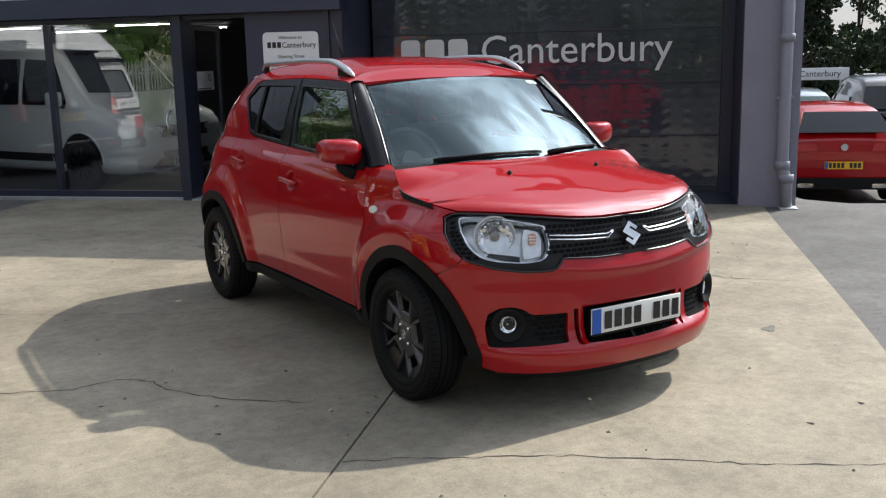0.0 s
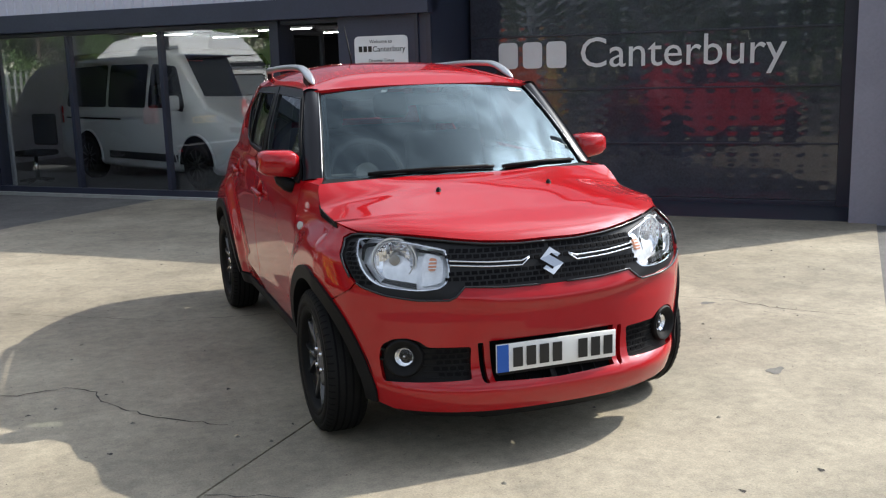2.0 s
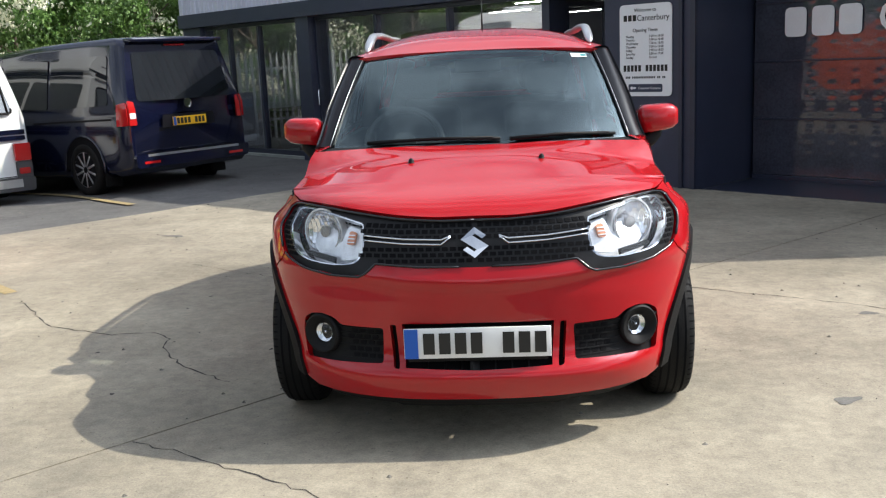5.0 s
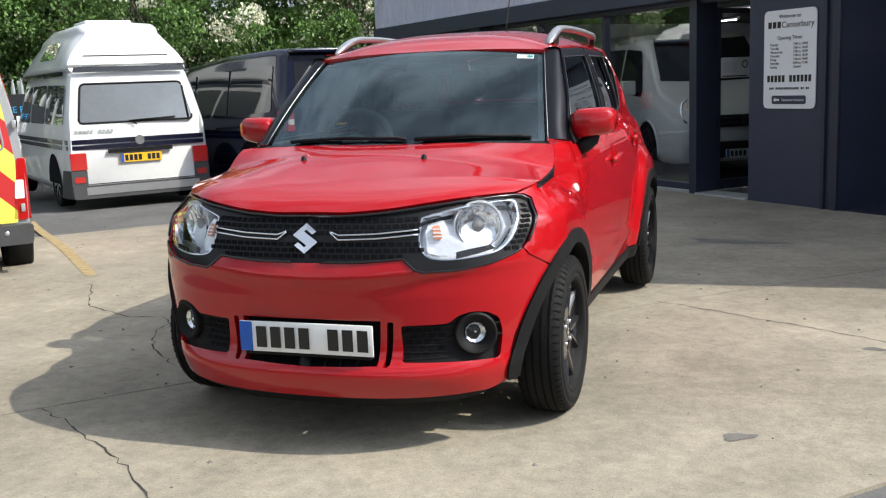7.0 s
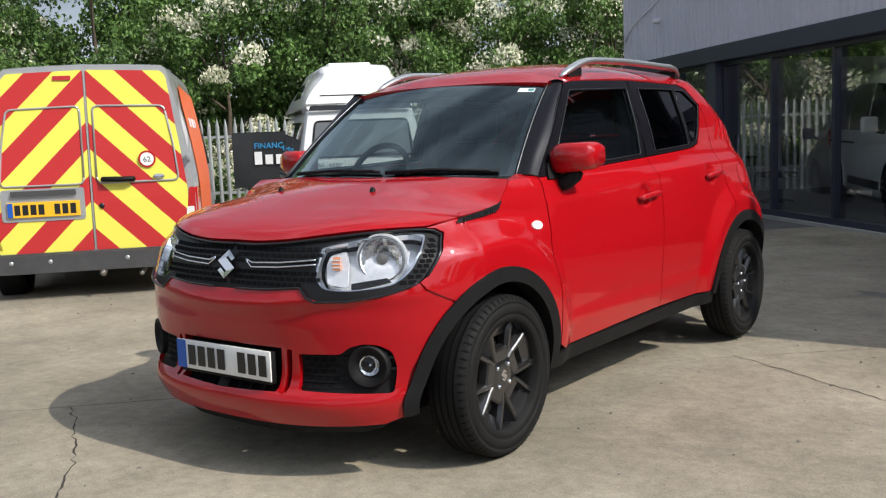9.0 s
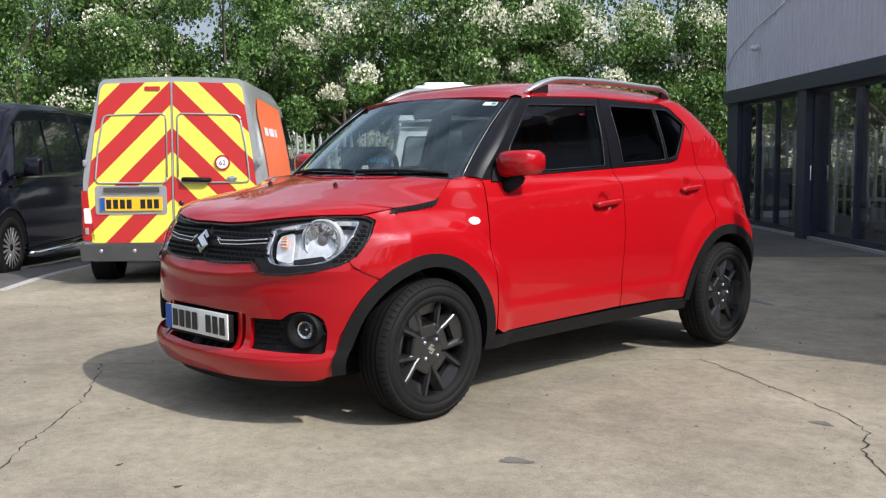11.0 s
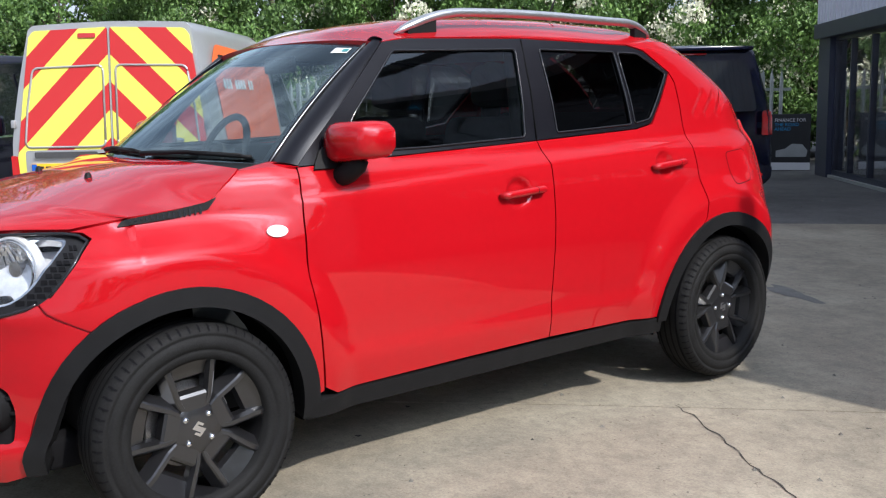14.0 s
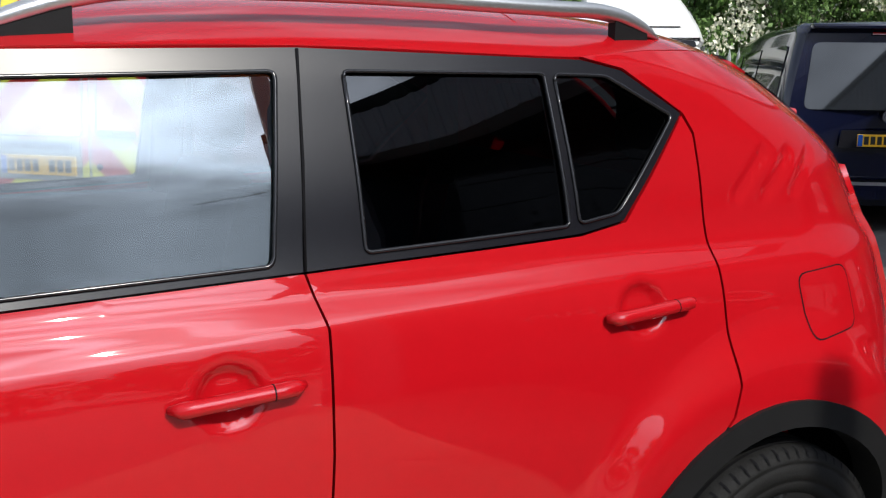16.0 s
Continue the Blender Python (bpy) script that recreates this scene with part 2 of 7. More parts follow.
def spline(xs, ys):
    """A monotone cubic through the points."""
    xs, ys = np.array(xs, float), np.array(ys, float)
    h, d = np.diff(xs), np.diff(ys) / np.diff(xs)
    m = np.zeros(len(xs))
    m[0], m[-1] = d[0], d[-1]
    for i in range(1, len(xs) - 1):
        if d[i - 1] * d[i] > 0:
            w1, w2 = 2 * h[i] + h[i - 1], h[i] + 2 * h[i - 1]
            m[i] = (w1 + w2) / (w1 / d[i - 1] + w2 / d[i])

    def value(x):
        x = min(max(x, xs[0]), xs[-1])
        i = min(max(int(np.searchsorted(xs, x)) - 1, 0), len(xs) - 2)
        t = (x - xs[i]) / h[i]
        return float((2 * t**3 - 3 * t**2 + 1) * ys[i] + (t**3 - 2 * t**2 + t) * h[i] * m[i] + (3 * t**2 - 2 * t**3) * ys[i + 1] + (t**3 - t**2) * h[i] * m[i + 1])

    return value


def smooth01(x):
    x = min(max(x, 0.0), 1.0)
    return x * x * (3 - 2 * x)


def inside(p, poly):
    c = False
    for (x0, y0), (x1, y1) in zip(poly, poly[1:] + poly[:1]):
        if (y0 > p[1]) != (y1 > p[1]) and p[0] < (x1 - x0) * (p[1] - y0) / (y1 - y0) + x0:
            c = not c
    return c


def dense(poly, step, closed=True):
    out = []
    ends = zip(poly, poly[1:] + poly[:1]) if closed else zip(poly, poly[1:])
    for a, b in ends:
        n = max(1, math.ceil(math.dist(a, b) / step))
        out += [(a[0] + (b[0] - a[0]) * k / n, a[1] + (b[1] - a[1]) * k / n) for k in range(n)]
    return out if closed else out + [tuple(poly[-1])]


def rounded(poly, r, n=4):
    """The polygon with its corners rounded by about r."""
    out = []
    for i, p in enumerate(poly):
        a, b = Vector(poly[i - 1]), Vector(poly[(i + 1) % len(poly)])
        p = Vector(p)
        ra = min(r, (a - p).length * 0.45)
        rb = min(r, (b - p).length * 0.45)
        s, e = p + (a - p).normalized() * ra, p + (b - p).normalized() * rb
        for k in range(n + 1):
            t = k / n
            q = s * (1 - t) ** 2 + p * 2 * t * (1 - t) + e * t * t
            out.append((q.x, q.y))
    return out


def skin(poly, place, holes=(), step=0.03, lip=0.012, out=0.0, bm=None, both=False, flip=False):
    """A sheet over the polygon of a plane, laid onto the surface place(u, v), with edges turned in by lip. both: with its mirror image in x."""
    bm = bm or bmesh.new()
    loops = [dense(list(poly), step)] + [dense(list(h), step) for h in holes]
    pts, edges = [], []
    for lp in loops:
        k = len(pts)
        pts += lp
        edges += [(k + i, k + (i + 1) % len(lp)) for i in range(len(lp))]
    bnd = np.array(pts)
    x0, y0 = bnd.min(0)
    x1, y1 = bnd.max(0)
    for i in range(1, int((x1 - x0) / step) + 1):
        for j in range(1, int((y1 - y0) / step) + 1):
            q = (x0 + i * step + (0.5 * step if j % 2 else 0), y0 + j * step)
            if inside(q, loops[0]) and not any(inside(q, h) for h in loops[1:]) and ((bnd - q) ** 2).sum(1).min() > (0.55 * step) ** 2:
                pts.append(q)
    from_cdt = delaunay_2d_cdt([Vector(p) for p in pts], edges, [], 0, 1e-6)
    vco, tris = from_cdt[0], from_cdt[2]
    tris = [t for t in tris if inside(c := (sum(vco[i].x for i in t) / 3, sum(vco[i].y for i in t) / 3), loops[0]) and not any(inside(c, h) for h in loops[1:])]
    tris = [t for t in tris if abs((vco[t[1]] - vco[t[0]]).cross(vco[t[2]] - vco[t[0]])) > 1e-7]
    e = 1e-3

    def at(u, v):
        return Vector(place(u, v))

    pos, nor = [], []
    for q in vco:
        p = at(q.x, q.y)
        n = (at(q.x + e, q.y) - at(q.x - e, q.y)).cross(at(q.x, q.y + e) - at(q.x, q.y - e))
        n = n.normalized() if n.length > 1e-12 else Vector((1, 0, 0))
        nor.append(-n if flip else n)
        pos.append(p + nor[-1] * out)
    count = {}
    for t in tris:
        for a, b in ((t[0], t[1]), (t[1], t[2]), (t[2], t[0])):
            count.setdefault((min(a, b), max(a, b)), []).append((a, b))
    for sx in (1, -1) if both else (1,):
        vs = [bm.verts.new((p.x * sx, p.y, p.z)) for p in pos]
        turn = (sx < 0) != flip
        for t in tris:
            f = bm.faces.new([vs[i] for i in (t[::-1] if turn else t)])
            f.smooth = True
        if lip:
            top, low = {}, {}
            for key, uses in count.items():
                if len(uses) == 1:
                    a, b = uses[0]
                    for i in (a, b):
                        if i not in top:
                            p, n = pos[i], nor[i]
                            q = p - n * lip
                            top[i] = bm.verts.new((p.x * sx, p.y, p.z))
                            low[i] = bm.verts.new((q.x * sx, q.y, q.z))
                    f = (top[b], top[a], low[a], low[b])
                    bm.faces.new(f[::-1] if turn else f)
    return bm


def flat(poly, place, mat, name, parent, label="", out=0.002, thick=0.004):
    """A thin plate over a polygon of a plane."""
    return part(name, skin(poly, place, step=10.0, lip=thick, out=out), mat, parent, label, smooth=False)


def lettering(name, text, size, mat, m, parent=None, align="LEFT", depth=0.002, label=""):
    cu = bpy.data.curves.new(name, "FONT")
    cu.body, cu.size, cu.align_x, cu.extrude, cu.resolution_u = text, size, align, depth, 3
    tmp = bpy.data.objects.new(name, cu)
    scene.collection.objects.link(tmp)
    bpy.context.view_layer.update()
    me = bpy.data.meshes.new_from_object(tmp.evaluated_get(bpy.context.evaluated_depsgraph_get()))
    bpy.data.objects.remove(tmp)
    me.name = name
    me.materials.clear()
    me.materials.append(mat)
    ob = new(name, me)
    ob.matrix_world = m
    if parent:
        ob.parent = parent
        ob.matrix_parent_inverse = Matrix()
        ob.matrix_basis = m
    if label:
        ob["label"] = label
    return ob


def bars(name, x0, x1, z0, z1, pattern, mat, place, parent, out=0.003):
    """Plain upright bars in a row, one for each mark of the pattern; a space leaves a gap."""
    w = (x1 - x0) / len(pattern)
    for i, ch in enumerate(pattern):
        if ch != " ":
            a = x0 + (i + 0.12) * w
            bar = [(a, z0), (a + 0.72 * w, z0), (a + 0.72 * w, z1), (a, z1)]
            part(name, skin(bar, place, step=10.0, lip=0.001, out=out), mat, parent, smooth=False)


# ---- the red car: x to its left, y backwards, front axle at y = 0 ----
WHEELBASE = 2.435
SIDE = spline([0.15, 0.24, 0.32, 0.42, 0.55, 0.70, 0.84, 0.93, 1.00, 1.06, 1.20, 1.33, 1.43, 1.50],
              [0.715, 0.738, 0.758, 0.778, 0.792, 0.797, 0.791, 0.781, 0.764, 0.722, 0.689, 0.648, 0.612, 0.575])
REAR_Y = spline([0.15, 0.30, 0.50, 0.70, 0.80, 0.88, 1.05, 1.19, 1.36, 1.45, 1.50], [2.92, 3.00, 3.030, 3.035, 3.028, 3.015, 2.985, 2.925, 2.715, 2.54, 2.44])


def side_x(y, z):
    x = SIDE(z)
    # blistered wings round both wheels
    for yw in (-0.02, WHEELBASE):
        r = math.hypot(y - yw, (z - 0.33) * 1.02)
        x += 0.036 * smooth01((0.590 - r) / 0.120)
    # the shoulder folds in towards the bonnet
    x -= min(0.048, max(0.0, 0.6 * (z - 0.82))) * smooth01((0.48 - y) / 0.40)
    # the upper body narrows towards the tail
    x -= (0.038 * smooth01((z - 0.70) / 0.4) + 0.02) * smooth01((y - 1.7) / 1.2) * smooth01((z - 0.55) / 0.3)
    # a faint swell along the foot of the doors
    x += 0.008 * smooth01((0.48 - z) / 0.07) * smooth01((y - 0.45) / 0.12) * (1 - smooth01((y - 1.85) / 0.2))
    # a soft crease under the windows
    zc = 0.935 + 0.06 * (y - 0.39)
    x -= 0.009 * smooth01((z - zc + 0.016) / 0.032) * smooth01((y - 0.30) / 0.12) * (1 - smooth01((y - 1.6) / 0.5)) * (1 - smooth01((z - 1.03) / 0.02))
    yr = REAR_Y(z)
    t = max(0.0, (y - (yr - 0.46)) / 0.46)
    return x * (1 - 0.31 * min(t, 1.05) ** 2.7)


# plan of the nose, from the middle round the corner to the front wing
NOSE = [(0, -0.672), (0.10, -0.671), (0.24, -0.660), (0.38, -0.632), (0.50, -0.585), (0.60, -0.520), (0.68, -0.440), (0.74, -0.350), (0.78, -0.250), (0.802, -0.150)]
NOSE_S = [0.0]
for (ax, ay), (bx, by) in zip(NOSE, NOSE[1:]):
    NOSE_S.append(NOSE_S[-1] + math.hypot(bx - ax, by - ay))
NOSE_LEN = NOSE_S[-1]
NOSE_X = spline(NOSE_S, [p[0] for p in NOSE])
NOSE_Y = spline(NOSE_S, [p[1] for p in NOSE])
NOSE_LEAN = spline([0.15, 0.20, 0.25, 0.29, 0.335, 0.40, 0.47, 0.55, 0.62, 0.70, 0.78, 0.85, 0.93], [0.055, 0.022, -0.004, -0.012, 0.002, 0.008, 0.006, 0.012, 0.022, 0.040, 0.062, 0.095, 0.150])
# a crease under the mask, and a shelf below the openings
CREASE = spline([0.15, 0.30, 0.37, 0.50, 0.56, 0.596, 0.618, 0.632, 0.66, 0.69, 0.93], [0, 0, 0.010, 0.015, 0.014, 0.008, -0.003, -0.010, -0.005, 0, 0])
SHELF = spline([0.15, 0.22, 0.27, 0.300, 0.322, 0.345, 0.40, 0.47, 0.53, 0.58, 0.93], [0, 0, -0.006, -0.010, -0.008, 0.013, 0.015, 0.012, 0.005, 0, 0])
V0 = -0.15 - NOSE_LEN
X_TO_S = spline([p[0] for p in NOSE], NOSE_S)


def body(v, z):
    """The body's skin: v runs from the middle of the nose round the corner and then along the side, where it is y."""
    if v >= -0.15:
        return (side_x(v, z), v, z)
    s = min(max(v - V0, 0.0), NOSE_LEN)
    w = smooth01(s / NOSE_LEN)
    lean = (NOSE_LEAN(z) + CREASE(z - 0.028 * min(1.3, (s / 0.40) ** 2)) + SHELF(z)) * (1 - 0.85 * smooth01((s - 0.35) / (NOSE_LEN - 0.35)))
    x = NOSE_X(s) + w * (side_x(-0.15, z) - 0.802)
    return (x - 0.22 * max(0.0, z - 0.70) * smooth01((s - 0.3) / 0.4) * (1 - smooth01((s - 0.75) / 0.3)), NOSE_Y(s) + lean, z)


def fv(x):
    """The run v at which the nose reaches the half width x."""
    return V0 + X_TO_S(x)


def front(pts):
    return [(fv(x), z) for x, z in pts]


def arc(yc, zc, r, a0, a1, n=16):
    return [(yc + r * math.cos(radians(a0 + (a1 - a0) * k / n)), zc + r * math.sin(radians(a0 + (a1 - a0) * k / n))) for k in range(n + 1)]


car = thing("car", "red five-door hatchback with black wheel arches, parked on the concrete", "car")
ARCH_F, ARCH_R, ARCH_Z, ARCH_OUT, ARCH_IN = -0.03, 2.425, 0.295, 0.430, 0.374

# front bumper: from the mask's lower edge down to the lip, round to the wheel arch
MASK_LOW = [(0.0, 0.686), (0.20, 0.688), (0.349, 0.699), (0.388, 0.664), (0.412, 0.652), (0.514, 0.654), (0.619, 0.672), (0.685, 0.698), (0.703, 0.712)]
OPEN_MID = [(0.0, 0.486), (0.268, 0.484), (0.262, 0.330), (0.0, 0.322)]
OPEN_SLOT = rounded([(0.290, 0.480), (0.312, 0.480), (0.306, 0.330), (0.284, 0.325)], 0.008)
OPEN_FOG = rounded([(0.336, 0.466), (0.490, 0.470), (0.520, 0.496), (0.562, 0.508), (0.606, 0.502), (0.640, 0.478), (0.652, 0.430), (0.656, 0.332), (0.345, 0.340)], 0.012)
arch_front = arc(ARCH_F, ARCH_Z, ARCH_OUT - 0.02, 187, 127, 12)
bumper = front(MASK_LOW) + [(fv(0.717), 0.684)] + arch_front[::-1] + [(-0.47, 0.235)] + front([(0.64, 0.218), (0.45, 0.212), (0.25, 0.208), (0.0, 0.206)])
mid = front(OPEN_MID)
bumper_half = bumper[:0] + front([(0.0, 0.686)]) + bumper[1:] + [mid[3], mid[2], mid[1], mid[0]]
part("front_bumper", skin(bumper_half, body, holes=[front(OPEN_SLOT), front(OPEN_FOG)], step=0.0135, lip=0.03, both=True), PAINT_RED, car, "red front bumper")
lip_poly = front([(0.0, 0.204), (0.25, 0.206), (0.45, 0.210), (0.64, 0.216)]) + front([(0.66, 0.206), (0.63, 0.180), (0.56, 0.165), (0.30, 0.150), (0.0, 0.150)])
part("bumper_lip", skin(lip_poly, body, step=0.04, lip=0.05, out=-0.030, both=True), PLASTIC, car, "black lower lip")
# a near-black sheet behind the openings stands for their shaded depth
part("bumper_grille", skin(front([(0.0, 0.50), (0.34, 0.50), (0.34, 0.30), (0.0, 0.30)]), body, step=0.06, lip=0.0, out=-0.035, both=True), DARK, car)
for i in range(-3, 4):
    part("grille_slat", skin([(fv(abs(0.06 * abs(i))) - 0.003, 0.325), (fv(0.06 * abs(i)) + 0.003, 0.325), (fv(0.06 * abs(i)) + 0.003, 0.365), (fv(0.06 * abs(i)) - 0.003, 0.365)], (lambda v, z, s=(1 if i >= 0 else -1): (body(v, z)[0] * s, body(v, z)[1], z)), step=1, lip=0.01, out=-0.02 if i >= 0 else 0.02), PLASTIC, car)


def fog_unit(sx):
    """Black insert with square mesh holes painted as shade-dark patches, a round fog lamp in a ring, and two short
    fins.
    """
    def at(v, z):
        p = body(v, z)
        return (p[0] * sx, p[1], p[2])
    fl = sx < 0
    insert = part("fog_insert", skin(front(OPEN_FOG), at, step=0.04, lip=0.0, out=-0.022, flip=fl), PLASTIC, car, "black fog lamp insert")
    bm = bmesh.new()
    for r in range(5):
        for c in range(4):
            x = 0.350 + 0.031 * c + (0.015 if r % 2 else 0)
            z = 0.356 + 0.021 * r
            skin(front(rounded([(x, z), (x + 0.023, z), (x + 0.023, z + 0.013), (x, z + 0.013)], 0.004, 2)), at, step=1, lip=0.004, out=-0.019, bm=bm, flip=fl)
    tagged(part("insert_mesh", bm, DARK, insert), kind="stuff")
    for z in (0.351, 0.3725, 0.3935, 0.4145, 0.4355, 0.4565):
        part("insert_rib", skin(front([(0.345, z - 0.002), (0.515, z - 0.002), (0.515, z + 0.002), (0.345, z + 0.002)]), at, step=0.05, lip=0.006, out=-0.016, flip=fl), PLASTIC, insert)
    c = Vector(at(fv(0.575), 0.427))
    n = Vector((0.42 * sx, -0.90, 0.0)).normalized()
    q = n.to_track_quat("X", "Z").to_matrix().to_4x4()
    m = Matrix.Translation(c + n * 0.006) @ q
    ring = part("fog_ring", sharp(lathe([(-0.045, 0.079), (-0.004, 0.076), (0.003, 0.070), (0.002, 0.064), (-0.020, 0.040), (-0.034, 0.037)], 32, m=m, caps=False)), PLASTIC, car, "black ring")
    part("fog_reflector", lathe([(-0.036, 0.0), (-0.034, 0.014), (-0.029, 0.026), (-0.021, 0.037)], 12, m=m, caps=False), REFLECTOR, ring, smooth=False)
    part("fog_bulb", lathe([(-0.036, 0.006), (-0.026, 0.006), (-0.023, 0.0)], 12, m=m), CHROME, ring)
    part("fog_lens", lathe([(-0.020, 0.038), (-0.014, 0.030), (-0.010, 0.016), (-0.009, 0.0)], 24, m=m, caps=False), GLASS_LAMP, ring)
    for z in (0.452, 0.410):
        part("fog_fin", skin(front([(0.618, z), (0.654, z + 0.002), (0.654, z + 0.010), (0.618, z + 0.008)]), at, step=1, lip=0.02, out=-0.002, flip=fl), PLASTIC, car)


fog_unit(1), fog_unit(-1)

# number plate: blank bars, as plates are not lettered
def plate_at(x, z):
    return (x, -0.672 - 0.004 * (z - 0.42), z)


plate = part("number_plate", box(-0.262, 0.258, -0.670, -0.664, 0.366, 0.477, 0.002), PLATE_WHITE, car, "white front number plate with a blue band")
flat([(-0.260, 0.368), (-0.212, 0.368), (-0.212, 0.475), (-0.260, 0.475)], plate_at, PLATE_BLUE, "plate_band", plate)
bars("plate_mark", -0.200, 0.250, 0.383, 0.460, "1111 111", INK, plate_at, plate)
part("plate_holder", box(-0.25, 0.246, -0.6635, -0.630, 0.352, 0.470, 0.004), PLASTIC, car)

# black mask with the grille and the lamps
MASK = [(0.0, 0.851), (0.12, 0.850), (0.25, 0.857), (0.434, 0.875), (0.589, 0.887), (0.711, 0.892), (0.750, 0.892), (0.766, 0.886), (0.773, 0.872), (0.761, 0.837), (0.740, 0.778), (0.722, 0.737)]
LAMP = [(0.398, 0.788), (0.410, 0.830), (0.436, 0.846), (0.581, 0.870), (0.705, 0.882), (0.742, 0.880), (0.748, 0.866), (0.716, 0.808), (0.690, 0.755), (0.650, 0.717), (0.588, 0.701), (0.502, 0.694), (0.433, 0.704), (0.403, 0.735)]
def smoothed(poly, n=4):
    """A closed curve through the points."""
    out = []
    for i in range(len(poly)):
        p0, p1, p2, p3 = (Vector(poly[(i + k) % len(poly)]) for k in (-1, 0, 1, 2))
        for k in range(n):
            t = k / n
            q = 0.5 * (2 * p1 + (p2 - p0) * t + (2 * p0 - 5 * p1 + 4 * p2 - p3) * t * t + (3 * p1 - p0 - 3 * p2 + p3) * t ** 3)
            out.append((q.x, q.y))
    return out


LAMP = smoothed(LAMP)
LAMP_EDGE = spline([0.700, 0.717, 0.755, 0.808, 0.866, 0.882], [0.600, 0.650, 0.690, 0.716, 0.748, 0.750])
MASK_EDGE = spline([0.673, 0.698, 0.737, 0.778, 0.837, 0.876], [0.619, 0.685, 0.722, 0.740, 0.761, 0.773])
mask_half = front(MASK) + front(MASK_LOW[::-1])
part("front_mask", skin(mask_half, body, holes=[front(LAMP)], step=0.03, lip=0.03, out=-0.014, both=True), MASK_BLACK, car, "black front mask")
edge = front(MASK_LOW)
edge3 = [Vector(body(v, z)) + Vector((0, -0.001, 0.003)) for v, z in dense(edge, 0.03, closed=False)]
topedge = [Vector(body(v, z)) + Vector((0, 0.0, -0.006)) for v, z in dense(front(MASK), 0.03, closed=False)]
for sx in (1, -1):
    part("mask_trim", tube([(p.x * sx, p.y, p.z) for p in edge3[2:]], 0.0045, 6), GLOSS_BLACK, car)
    part("mask_trim", tube([(p.x * sx, p.y, p.z) for p in topedge], 0.005, 6), GLOSS_BLACK, car)
# near-black cells on the mask paint the shade inside the grille mesh
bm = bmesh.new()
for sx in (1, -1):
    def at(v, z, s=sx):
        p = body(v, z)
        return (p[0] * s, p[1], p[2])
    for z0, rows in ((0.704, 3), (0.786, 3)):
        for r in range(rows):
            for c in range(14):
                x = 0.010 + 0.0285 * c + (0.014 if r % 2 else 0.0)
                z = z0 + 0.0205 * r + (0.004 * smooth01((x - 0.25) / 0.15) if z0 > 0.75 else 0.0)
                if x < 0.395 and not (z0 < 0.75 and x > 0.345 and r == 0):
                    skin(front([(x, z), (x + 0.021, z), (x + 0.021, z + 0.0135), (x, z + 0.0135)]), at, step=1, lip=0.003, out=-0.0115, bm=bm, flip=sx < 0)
tagged(part("grille_mesh", bm, DARK, car, "near-black cells on the mask, painted shade of the grille openings"), "near-black cells on the mask, painted shade of the grille openings", kind="stuff")
# more shade-dark cells on the mask, outside each lamp
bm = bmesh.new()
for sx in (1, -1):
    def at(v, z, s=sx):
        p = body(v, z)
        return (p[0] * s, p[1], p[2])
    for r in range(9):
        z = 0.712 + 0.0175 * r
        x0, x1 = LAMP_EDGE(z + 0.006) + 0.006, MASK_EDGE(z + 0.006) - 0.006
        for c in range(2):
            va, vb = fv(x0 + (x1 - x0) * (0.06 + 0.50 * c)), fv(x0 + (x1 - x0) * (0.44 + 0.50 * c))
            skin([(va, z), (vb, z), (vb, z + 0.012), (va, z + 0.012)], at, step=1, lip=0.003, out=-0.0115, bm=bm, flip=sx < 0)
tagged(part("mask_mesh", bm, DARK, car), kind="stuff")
for sx in (1, -1):
    for dz in (0.0, 0.016):
        pts = [(0.085, 0.790 + 0.2 * dz), (0.118, 0.765 + dz), (0.25, 0.769 + dz), (0.395, 0.781 + dz)]
        part("grille_bar", tube([(body(fv(x), z)[0] * sx, body(fv(x), z)[1] + 0.006, z) for x, z in dense(pts, 0.03, closed=False)], 0.0035, 6), CHROME, car, "chrome grille bar")


def badge_at(x, z):
    p = body(fv(abs(x)), z)
    return (x, p[1] - 0.008, z)


BADGE = [(x * 0.066, z * 0.057) for x, z in ((0, 1), (0.72, 0.46), (0.46, 0.26), (0.04, 0.58), (-0.12, 0.46), (0.86, -0.22), (0, -1), (-0.72, -0.46), (-0.46, -0.26), (-0.04, -0.58), (0.12, -0.46), (-0.86, 0.22))]
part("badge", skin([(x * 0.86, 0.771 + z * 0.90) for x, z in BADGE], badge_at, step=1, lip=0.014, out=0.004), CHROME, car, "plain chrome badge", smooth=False)


